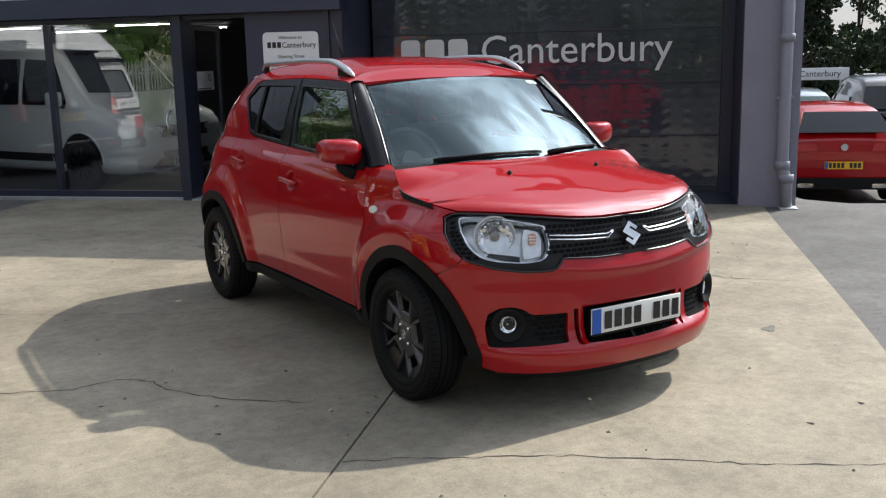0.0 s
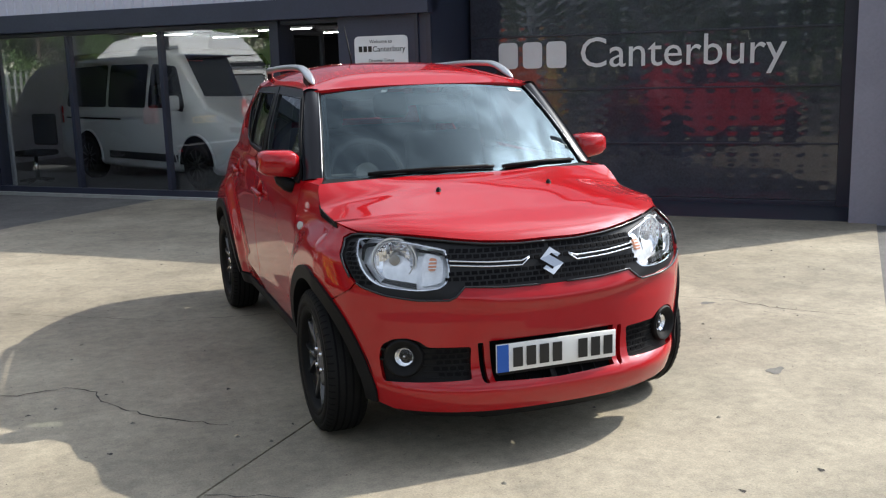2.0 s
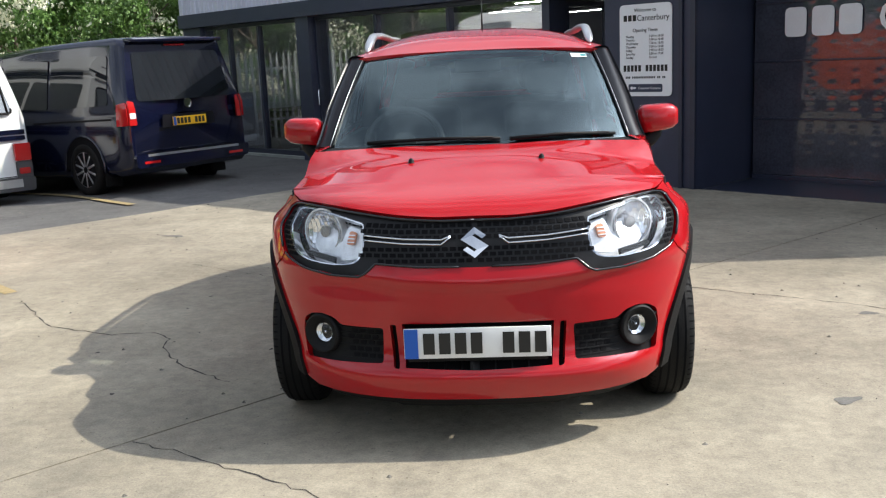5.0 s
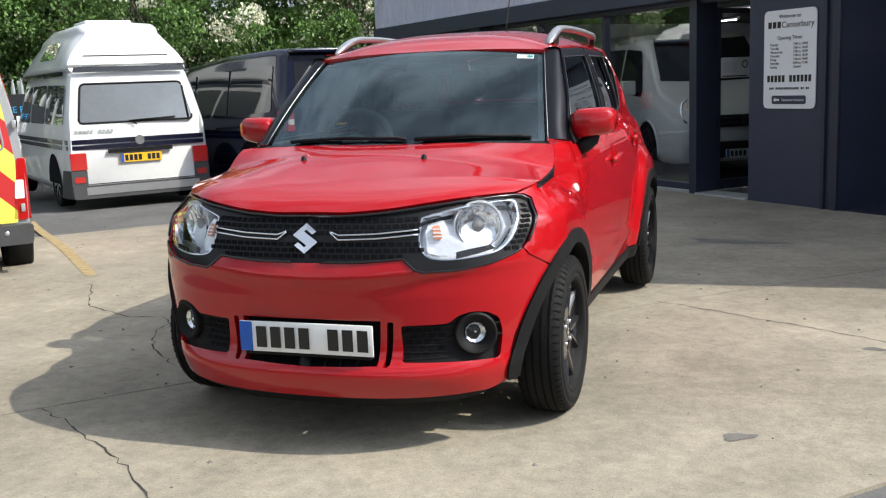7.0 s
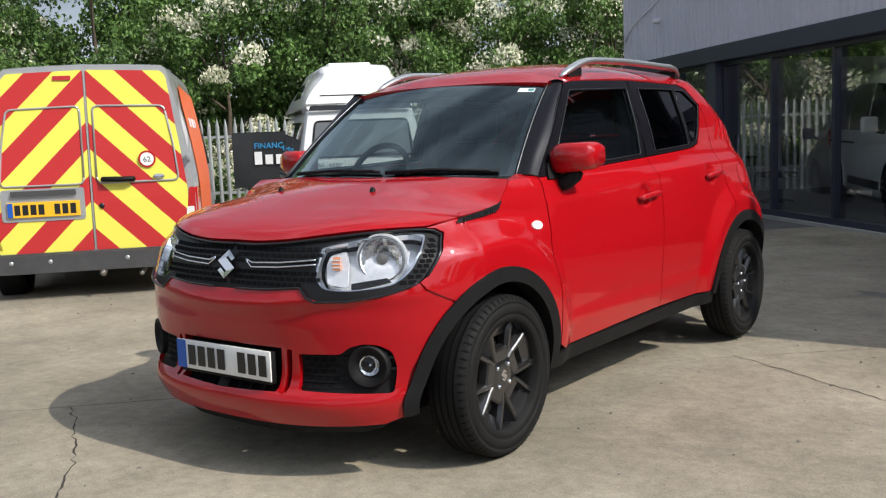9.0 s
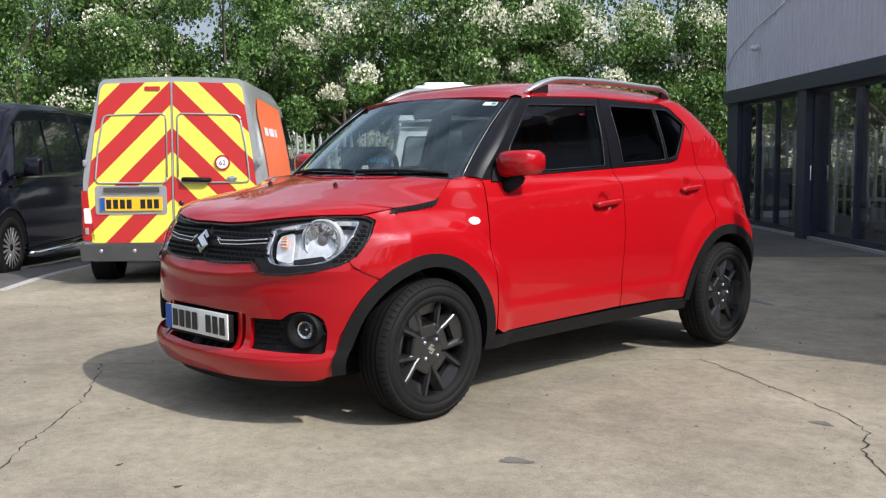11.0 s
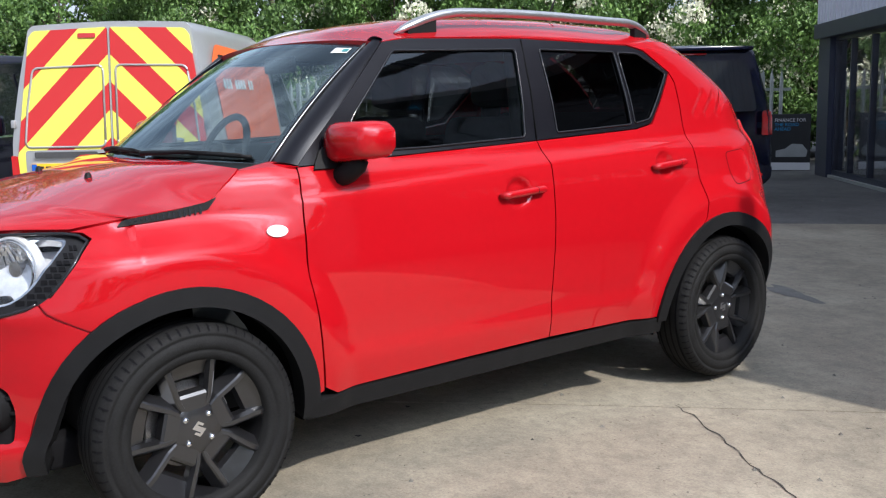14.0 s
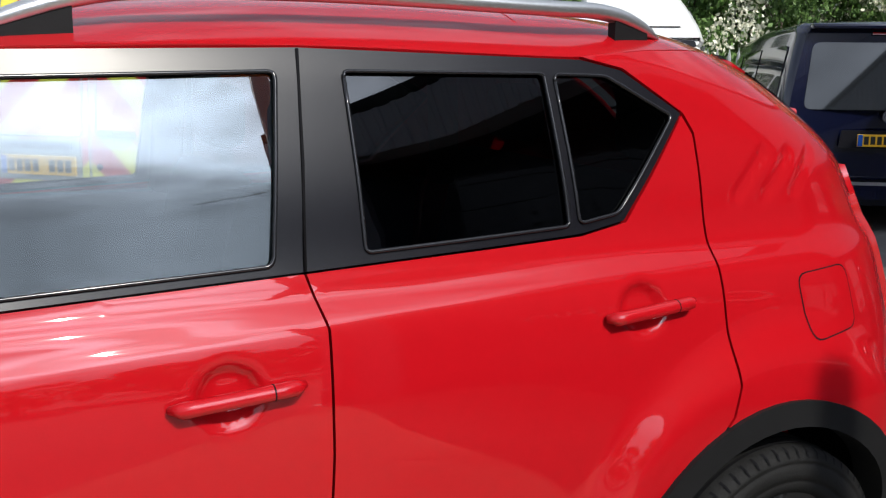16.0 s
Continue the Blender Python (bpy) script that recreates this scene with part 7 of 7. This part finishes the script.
rear_panel(work, "brake_lamp", rounded([(0.10, 1.825), (0.24, 1.825), (0.24, 1.86), (0.10, 1.86)], 0.01), YR, LN, 0.9, LENS_RED, out=0.022)
rear_panel(work, "plate_recess", rounded([(0.055, 0.70), (0.70, 0.70), (0.70, 0.96), (0.055, 0.96)], 0.03), YR, LN, 0.9, VAN_SILVER, out=0.018)
rear_panel(work, "plate_handle", rounded([(0.12, 0.90), (0.62, 0.90), (0.62, 0.945), (0.12, 0.945)], 0.01), YR, LN, 0.9, VAN_BUMPER, out=0.035, lip=0.02)
plate_panel(work, 0.095, 0.655, 0.795, YR + 0.02, PLATE_YELLOW, h=0.125)
part("door_pull", tube([(-0.10, YR + 0.02, 1.015), (-0.12, YR + 0.045, 1.015), (-0.32, YR + 0.045, 1.010), (-0.34, YR + 0.02, 1.01)], 0.024, 8, flat=0.9), PLASTIC, work)
part("speed_sticker", lathe([(0.0, 0.070), (0.003, 0.070), (0.003, 0.0)], 28, axis="y", m=Matrix.Translation((-0.455, YR + 0.004, 1.165))), LENS_RED, work, "round red speed sticker", smooth=False)
part("speed_disc", lathe([(0.0, 0.054), (0.002, 0.054), (0.002, 0.0)], 28, axis="y", m=Matrix.Translation((-0.455, YR + 0.0075, 1.165))), SIGN_WHITE, work, smooth=False)
lettering("speed_number", "62", 0.062, INK, Matrix.Translation((-0.455, YR + 0.0105, 1.143)) @ Matrix.Rotation(math.pi, 4, "Z") @ Matrix.Rotation(radians(90), 4, "X"), work, "CENTER", 0.001)
part("badge", sharp(lathe([(0, 0.030), (0.01, 0.028), (0.012, 0.0)], 18, axis="y", m=Matrix.Translation((-0.54, YR + 0.012, 1.02)) @ Matrix.Diagonal((1.6, 1, 0.8, 1)))), CHROME, work, "plain oval badge")
part("door_lock", lathe([(0, 0.022), (0.008, 0.020), (0.008, 0.0)], 12, axis="y", m=Matrix.Translation((-0.075, YR + 0.015, 0.80))), GLOSS_BLACK, work)
rear_panel(work, "rear_bumper", rounded([(-0.83, 0.28), (0.83, 0.28), (0.84, 0.43), (-0.84, 0.43)], 0.03), YR + 0.01, 0, 2, VAN_BUMPER, out=0.06, lip=0.10)
for x in (-0.65, -0.25, 0.35, 0.65):
    part("bumper_sensor", lathe([(0, 0.018), (0.004, 0.016), (0.004, 0.0)], 12, axis="y", m=Matrix.Translation((x, YR + 0.071, 0.37))), VAN_SILVER, work)
part("exhaust", tube([(-0.35, 4.0, 0.24), (-0.35, 4.32, 0.23)], 0.022, 10), STEEL, work)
part("tow_ball", lathe([(0.0, 0.02), (0.08, 0.018), (0.10, 0.028), (0.13, 0.022), (0.15, 0.0)], 12, axis="y", m=Matrix.Translation((-0.06, YR + 0.02, 0.26))), STEEL, work)

# cars in the far yard, tails towards the forecourt
HATCH = [(0.0, 0.30, 0.52, 0.66, 0.55, 0.56, 0.52, 0.05), (0.10, 0.20, 0.60, 0.76, 0.80, 0.80, 0.74, 0.07), (1.00, 0.18, 0.84, 0.95, 0.89, 0.89, 0.80, 0.06), (1.25, 0.18, 0.88, 1.02, 0.895, 0.89, 0.74, 0.08), (1.95, 0.18, 0.92, 1.40, 0.895, 0.885, 0.60, 0.10), (2.6, 0.18, 0.94, 1.46, 0.895, 0.885, 0.60, 0.12),
         (3.5, 0.20, 0.96, 1.42, 0.89, 0.875, 0.58, 0.12), (3.80, 0.22, 0.96, 1.36, 0.88, 0.865, 0.58, 0.10), (4.10, 0.26, 0.95, 1.10, 0.86, 0.84, 0.62, 0.06), (4.20, 0.30, 0.93, 1.00, 0.83, 0.81, 0.70, 0.04), (4.25, 0.36, 0.88, 0.94, 0.78, 0.77, 0.74, 0.03)]


def hatchback(label, m, paint, tall=1.0, glass_mat=None, details=True):
    c = thing("hatchback", label, "car", m, "cars in the far yard")
    st = [(y, a, b, (b + (t - b) * tall), w0, w1, w2, r) for y, a, b, t, w0, w1, w2, r in HATCH]
    bm, width = shell(st, lean_rear=0.1, belt=0.9)
    g = glass_mat or GLASS_BACKED
    part("body", bm, paint, c)
    part("rear_window", sheet(lambda a, b: (a * (0.64 - 0.12 * b), 4.225 - 0.37 * b, 1.07 + (0.29 * b) * tall), steps(-1, 1, 8), steps(0, 1, 4), lip=0.01, flip=True), g, c, "dark rear window")
    part("windscreen", sheet(lambda a, b: (a * (0.72 - 0.14 * b), 1.25 + 0.66 * b, 1.03 + 0.36 * b * tall), steps(-1, 1, 8), steps(0, 1, 4), lip=0.01), g, c)
    side_panel(c, "side_window", rounded([(1.55, 0.97), (2.05, 1.30), (3.55, 1.30), (3.85, 0.99)], 0.05), width, g, out=0.02)
    for s in (1, -1):
        rear_panel(c, "tail_lamp", rounded([(s * 0.36, 0.80), (s * 0.76, 0.80), (s * 0.76, 0.92), (s * 0.40, 0.92)][::s], 0.02), 4.25, 0, 2, LENS_RED, out=0.02, label="red tail lamp")
        rear_panel(c, "exhaust_trim", rounded([(s * 0.40, 0.275), (s * 0.62, 0.275), (s * 0.62, 0.335), (s * 0.40, 0.335)][::s], 0.02), 4.24, 0, 2, CHROME, out=0.03)
        for y in (0.85, 3.48):
            part("arch", skin(arc(y, 0.31, 0.36, 0, 180, 18), lambda yy, z, k=s: (width(yy, z) * k, yy, z), step=0.2, lip=0.0, out=0.004, flip=s < 0), DARK, c)
            road_wheel(c, s * 0.79, y, 0.315, 5, WHEEL_SILVER)
    round_badge(c, 0, 4.26, 0.86, 0.05, 1)
    plate_panel(c, -0.26, 0.26, 0.60, 4.265, PLATE_YELLOW)
    rear_panel(c, "rear_diffuser", rounded([(-0.70, 0.25), (0.70, 0.25), (0.76, 0.42), (-0.76, 0.42)], 0.03), 4.25, 0, 2, PLASTIC, out=0.02)
    return c


GREY_PAINT = material("dark_grey_paint", (0.06, 0.055, 0.055), 0.3, coat=1.0, vary=0.05)
TEAL_GLASS = material("pale_green_glass", (0.10, 0.16, 0.15), 0.05, coat=1.0, vary=0.3)
BLUE_PAINT = material("pale_blue_paint", (0.25, 0.32, 0.38), 0.3, coat=1.0, vary=0.05)
hatchback("red hatchback parked in the far yard, tail towards the forecourt", parked(6.92, 4.10 + 4.25, 180, -0.70), PAINT_RED, 0.95)
hatchback("silver-blue hatchback parked behind the red one", parked(7.0, 13.0, 180, -0.70), BLUE_PAINT, 1.05, TEAL_GLASS)
hatchback("dark grey tall car parked behind the red one", parked(8.95, 14.2, 180, -0.70), GREY_PAINT, 1.5)

board = thing("yard_sign", "pale sign board on posts in the far yard", "sign", parked(8.70, 18.8, 0, -0.75))
part("board", box(-1.0, 1.0, -0.02, 0.02, 1.46, 1.80, 0.006), SIGN_WHITE, board)
for x in (-0.8, 0.8):
    part("post", box(x - 0.03, x + 0.03, 0.021, 0.07, -0.2, 1.78, 0.004), GALV, board)
lettering("board_lettering", "Canterbury", 0.24, INK, Matrix.Translation((0.22, -0.024, 1.56)) @ face, board, "CENTER", 0.001)
for k in range(2):
    part("board_mark", box(-0.90 + 0.14 * k, -0.79 + 0.14 * k, -0.024, -0.0205, 1.56, 1.72), INK, board, smooth=False)

# ---- palisade fence with banners ----
FENCE_U = -11.2
fence = thing("palisade_fence", "galvanised steel palisade fence along the yard", "fence", BM)
bm = bmesh.new()
prof = [(-0.034, 0.0), (-0.030, 0.0), (-0.012, 0.014), (0.012, 0.014), (0.030, 0.0), (0.034, 0.0)]


def pale_mesh():
    bm = bmesh.new()
    zs = (-0.42, 1.52, 1.60, 1.69)
    for z0, z1, w0, w1 in ((zs[0], zs[1], 1, 1), (zs[1], zs[3], 1, 0.12)):
        lo = [bm.verts.new((0.004 + b, a * w0, z0)) for a, b in prof]
        hi = [bm.verts.new((0.004 + b, a * w1, z1 - abs(a) * (0.9 if z1 > 1.6 else 0))) for a, b in prof]
        for k in range(len(prof) - 1):
            bm.faces.new((lo[k], lo[k + 1], hi[k + 1], hi[k]))
    me = bpy.data.meshes.new("pale")
    bm.to_mesh(me), bm.free()
    me.materials.append(GALV)
    return me


pale = pale_mesh()
k = 0
n = -24.0
while n < -0.15:
    ob = new("pale", pale)
    ob.parent = fence
    ob.location = (FENCE_U, n, random.uniform(-0.01, 0.01))
    ob.rotation_euler = (random.uniform(-0.008, 0.008), 0, 0)
    n += 0.155
for z in (0.25, 1.30):
    part("fence_rail", box(FENCE_U - 0.045, FENCE_U - 0.002, -24.1, -0.1, z, z + 0.05), GALV, fence, smooth=False)
for n in (-23, -20.2, -17.4, -14.6, -11.8, -9.0, -6.2, -3.4, -0.6):
    part("fence_post", box(FENCE_U - 0.12, FENCE_U - 0.046, n - 0.04, n + 0.04, -0.6, 1.62), GALV, fence, smooth=False)


def banner(n0, n1, z0, z1, label, words):
    b = thing("banner", label, "banner", BM)
    part("sheet", sheet(lambda a, c: (FENCE_U + 0.035 + 0.012 * math.sin(9 * a + 3 * c), n0 + (n1 - n0) * a, z0 + (z1 - z0) * c - 0.03 * math.sin(math.pi * a) * (1 - c)), steps(0, 1, 20), steps(0, 1, 8), lip=0.004), BANNER, b)
    for text, size, n, z, mat in words:
        lettering("banner_lettering", text, size, mat, Matrix.Translation((FENCE_U + 0.062, n, z)) @ Matrix.Rotation(radians(90), 4, "Z") @ face, b, "LEFT", 0.001)
    return b


banner(-7.32, -5.2, 0.36, 1.39, "black vinyl finance banner tied to the fence", [("FINANCE PROVIDED BY", 0.15, -6.92, 1.08, BLUE_PRINT)])
for k in range(7):
    part("banner_mark", box(FENCE_U + 0.060, FENCE_U + 0.063, -6.92 + 0.20 * k, -6.78 + 0.20 * k, 0.78, 0.96 if k % 3 else 1.02), WHITE_INK, bpy.data.objects["banner"], smooth=False)

poster = thing("finance_poster", "black and white finance poster board beside the window", "poster", BM @ Matrix.Translation((-9.35, -0.55, 0)) @ Matrix.Rotation(radians(75), 4, "Z"))
part("board", box(-0.30, 0.30, -0.012, 0.012, 0.02, 0.92, 0.004), BANNER, poster, smooth=False)
part("poster_foot", box(-0.30, 0.30, -0.0155, -0.0125, 0.03, 0.15), SIGN_WHITE, poster, smooth=False)
for text, z, mat in (("FINANCE FOR", 0.80, WHITE_INK), ("THE ROAD", 0.73, BLUE_PRINT), ("AHEAD", 0.66, BLUE_PRINT)):
    lettering("poster_lettering", text, 0.075, mat, Matrix.Translation((-0.25, -0.0145, z)) @ face, poster, "LEFT", 0.001)
part("poster_print", skin([(-0.22, 0.24), (0.24, 0.24), (0.26, 0.34), (0.18, 0.44), (0.02, 0.45), (-0.08, 0.37), (-0.22, 0.34)], lambda a, b: (a, -0.016, b), step=1, lip=0.002), GALV, poster, "printed grey car", smooth=False)

# aerial on the end wall, under the eaves
aerial = thing("aerial", "thin grey metal aerial on the end wall of the building", "aerial", BM @ Matrix.Translation((WR, 0.35, 3.45)))
part("bracket", box(0.0, 0.05, -0.05, 0.05, -0.12, 0.10, 0.008), STEEL, aerial)
part("boom", tube([(0.03, 0, 0), (0.40, -0.05, -0.06), (1.0, -0.12, -0.20)], [0.012, 0.011, 0.008], 8), STEEL, aerial)
for k in range(6):
    d = 0.09 + 0.075 * k
    part("element", tube([(d, -0.20 + 0.012 * k, 0.06 - 0.13 * d), (d + 0.03, 0.18 - 0.012 * k, -0.05 - 0.13 * d)], 0.007, 6), STEEL, aerial)
part("reflector", tube([(0.08, -0.03, 0.16), (0.10, 0.0, -0.17)], 0.009, 6), STEEL, aerial)

# office things behind the glass
chair = thing("office_chair", "black office chair inside the showroom", "chair", BM @ Matrix.Translation((-6.25, 1.05, -0.08)))
part("seat", box(-0.24, 0.24, -0.22, 0.24, 0.44, 0.52, 0.03), SEAT, chair)
part("backrest", box(-0.22, 0.22, 0.20, 0.27, 0.58, 1.05, 0.03), SEAT, chair)
part("column", tube([(0, 0, 0.08), (0, 0, 0.44)], 0.03, 8), CHROME, chair)
for k in range(5):
    a = 2 * math.pi * k / 5
    part("foot", tube([(0, 0, 0.10), (0.26 * math.cos(a), 0.26 * math.sin(a), 0.06)], 0.02, 6), PLASTIC, chair)
screen_panel = thing("display_panel", "tall white display panel inside the window", "panel", BM @ Matrix.Translation((-6.16, 0.42, -0.08)))
part("panel", box(-0.14, 0.14, -0.02, 0.02, 0.02, 1.95, 0.005), SIGN_WHITE, screen_panel)
desk = thing("desk", "brown desk inside the showroom window", "desk", BM @ Matrix.Translation((-7.75, 0.9, -0.08)))
part("desk_top", box(-0.5, 0.5, -0.35, 0.35, 0.70, 0.74, 0.008), BARK, desk)
for sx in (-0.48, 0.44):
    part("desk_side", box(sx, sx + 0.04, -0.33, 0.33, 0.0, 0.70, 0.004), BARK, desk)


# ---- trees ----
def leaf_material(name, a, b, vary=0.28):
    m = bpy.data.materials.new(name)
    m.use_nodes = True
    n, l = m.node_tree.nodes, m.node_tree.links
    p = n["Principled BSDF"]
    p.inputs["Roughness"].default_value = 0.55
    geo, ramp = n.new("ShaderNodeNewGeometry"), n.new("ShaderNodeValToRGB")
    ramp.color_ramp.elements[0].color, ramp.color_ramp.elements[1].color = (*a, 1), (*b, 1)
    l.new(geo.outputs["Random Per Island"], ramp.inputs["Fac"])
    tc, broad, rng, tone = n.new("ShaderNodeTexCoord"), n.new("ShaderNodeTexNoise"), n.new("ShaderNodeMapRange"), n.new("ShaderNodeHueSaturation")
    broad.inputs["Scale"].default_value, broad.inputs["Detail"].default_value = 0.9, 2
    rng.inputs["From Min"].default_value, rng.inputs["From Max"].default_value = 0.35, 0.65
    rng.inputs["To Min"].default_value, rng.inputs["To Max"].default_value = 1 - vary, 1 + vary
    l.new(tc.outputs["Object"], broad.inputs["Vector"]), l.new(broad.outputs["Fac"], rng.inputs["Value"])
    l.new(rng.outputs[0], tone.inputs["Value"]), l.new(ramp.outputs["Color"], tone.inputs["Color"])
    l.new(tone.outputs["Color"], p.inputs["Base Color"])
    tr, mix = n.new("ShaderNodeBsdfTranslucent"), n.new("ShaderNodeMixShader")
    l.new(tone.outputs["Color"], tr.inputs["Color"])
    mix.inputs[0].default_value = 0.3
    l.new(p.outputs[0], mix.inputs[1]), l.new(tr.outputs[0], mix.inputs[2])
    l.new(mix.outputs[0], n["Material Output"].inputs["Surface"])
    return m


LEAF = leaf_material("hawthorn_leaves", (0.045, 0.100, 0.022), (0.175, 0.300, 0.075))
LEAF_DARK = leaf_material("conifer_leaves", (0.018, 0.035, 0.014), (0.040, 0.065, 0.026))
BLOSSOM = leaf_material("hawthorn_blossom", (0.68, 0.67, 0.50), (0.88, 0.87, 0.72), 0.05)


def leaves(points, size, rnd):
    """Small bent leaves at the points."""
    vs, fs = [], []
    for c in points:
        q = Euler((rnd.uniform(0, 6.3), rnd.uniform(0, 6.3), rnd.uniform(0, 6.3))).to_matrix()
        s = size * rnd.uniform(0.6, 1.3)
        k = len(vs)
        for p in ((-0.5, 0, 0), (0, -0.38, 0.1), (0.6, 0, 0), (0, 0.38, 0.1)):
            v = q @ (Vector(p) * s) + c
            vs.append(v[:])
        fs += [(k, k + 1, k + 2), (k, k + 2, k + 3)]
    return vs, fs


def tree_meshes(seed, height, spread, n_leaves, bloom, leaf_size):
    rnd = random.Random(seed)
    clumps = []
    for k in range(46):
        a, r = rnd.uniform(0, 6.283), spread * rnd.uniform(0.15, 1.0) ** 0.6
        z = height * rnd.uniform(0.10, 1.0)
        r *= (1.05 - 0.55 * (z / height) ** 2)
        clumps.append((Vector((r * math.cos(a), r * math.sin(a), z)), rnd.uniform(0.35, 0.75) * spread * 0.42))
    pts, white = [], []
    bloomy = [rnd.random() < bloom for _ in clumps]
    for _ in range(n_leaves):
        i = rnd.randrange(len(clumps))
        c, r = clumps[i]
        d = Vector((rnd.gauss(0, 1), rnd.gauss(0, 1), rnd.gauss(0, 1))).normalized()
        p = c + d * r * rnd.uniform(0.55, 1.08) * Vector((1, 1, 0.75)).length / 1.6
        if bloomy[i] and d.z > -0.1 and rnd.random() < 0.92 and noise.noise(p * 1.1) > -0.16:
            white.append(p)
        else:
            pts.append(p)
    trunk = bmesh.new()
    base = [(0, 0, -0.6), (0.05, 0.03, height * 0.2), (-0.04, 0.06, height * 0.45), (0.03, -0.02, height * 0.8)]
    tube(base, [0.12, 0.09, 0.05, 0.02], 8, trunk)
    for c, r in clumps[::2]:
        s = Vector(base[1]).lerp(Vector(base[3]), min(0.9, max(0.0, c.z / height - 0.25)))
        tube([s, s.lerp(c, 0.5) + Vector((0, 0, 0.12)), c], [0.035, 0.022, 0.008], 5, trunk)
    meshes = []
    tm = bpy.data.meshes.new("trunk")
    trunk.to_mesh(tm), trunk.free()
    tm.materials.append(BARK)
    meshes.append(("trunk", tm))
    for nm, ps, s in (("crown", pts, leaf_size), ("blossom", white, leaf_size * 0.9)):
        if ps:
            v, f = leaves(ps, s, rnd)
            me = bpy.data.meshes.new(nm)
            me.from_pydata(v, [], f)
            meshes.append((nm, me))
    return meshes


def plant(meshes, label, m, leaf_mat, group):
    t = thing("tree", label, "tree", m, group)
    for nm, me in meshes:
        if not me.materials:
            me.materials.append(BLOSSOM if nm == "blossom" else leaf_mat)
        o = new(nm, me)
        o.parent = t
    return t


hawthorns = [tree_meshes(11 + k, 5.2 + 0.5 * (k % 3), 2.3, 27000, (0.76, 0.10, 0.40, 0.62)[k], 0.090) for k in range(4)]
rnd = random.Random(5)
for k, n in enumerate([-27, -24.2, -21.6, -19.2, -16.8, -14.4, -12.2, -10.0, -7.8, -5.6, -3.4, -1.2, 1.2, 3.8, 6.6]):
    w = BM @ Vector((-13.7 + rnd.uniform(-0.6, 0.5), n + rnd.uniform(-0.3, 0.3), 0))
    s = rnd.uniform(0.84, 1.0)
    kind = (0, 1, 3, 2, 0, 1, 3, 1, 0, 2, 3, 0, 3, 0, 3)[k]
    plant(hawthorns[kind], "leafy green hawthorn behind the fence" if kind == 1 else "leafy hawthorn with white blossom behind the fence",
          Matrix.Translation((w.x, w.y, -0.3)) @ Matrix.Rotation(rnd.uniform(0, 6.28), 4, "Z") @ Matrix.Scale(s, 4), LEAF, "hedge trees behind the fence")
for k in range(17):
    w = BM @ Vector((-16.2 + rnd.uniform(-0.5, 0.5), -28 + 2.2 * k, 0))
    plant(hawthorns[(1, 2, 1, 3)[k % 4]], "tall leafy tree at the back of the hedge", Matrix.Translation((w.x, w.y, -0.3)) @ Matrix.Rotation(rnd.uniform(0, 6.28), 4, "Z") @ Matrix.Scale(1.12, 4), LEAF, "back row of trees")
far_tree = tree_meshes(31, 5.6, 2.3, 8000, 0.3, 0.16)
far_dark = tree_meshes(35, 5.6, 2.3, 8000, 0.0, 0.16)
conifer = tree_meshes(41, 7.5, 1.9, 11000, 0.0, 0.16)
for k in range(9):
    w = BM @ Vector((6 + 3.0 * k, 30 + rnd.uniform(-1, 1), 0))
    plant(conifer, "dark evergreen of the far hedge", Matrix.Translation((w.x, w.y, -1.0)) @ Matrix.Rotation(rnd.uniform(0, 6.28), 4, "Z") @ Matrix.Diagonal((1.1, 1.1, 0.95 + 0.1 * (k % 3), 1)), LEAF_DARK, "far evergreen hedge")
for k in range(14):
    w = BM @ Vector((-20 + 4.2 * k, -34 + rnd.uniform(-1.5, 1.5), 0))
    plant(far_tree, "leafy tree on the far side of the yard", Matrix.Translation((w.x, w.y, -0.3)) @ Matrix.Rotation(rnd.uniform(0, 6.28), 4, "Z") @ Matrix.Scale(1.3, 4), LEAF, "trees across the yard")
for k in range(9):
    plant(far_dark if k > 5 else far_tree, "dark evergreen at the far edge of the yard" if k > 5 else "leafy tree at the far edge of the yard", Matrix.Translation((27 + rnd.uniform(-2, 2), -16 + 4.4 * k, -0.6)) @ Matrix.Rotation(rnd.uniform(0, 6.28), 4, "Z") @ Matrix.Scale(1.15, 4), LEAF_DARK if k > 5 else LEAF, "trees at the far edge")
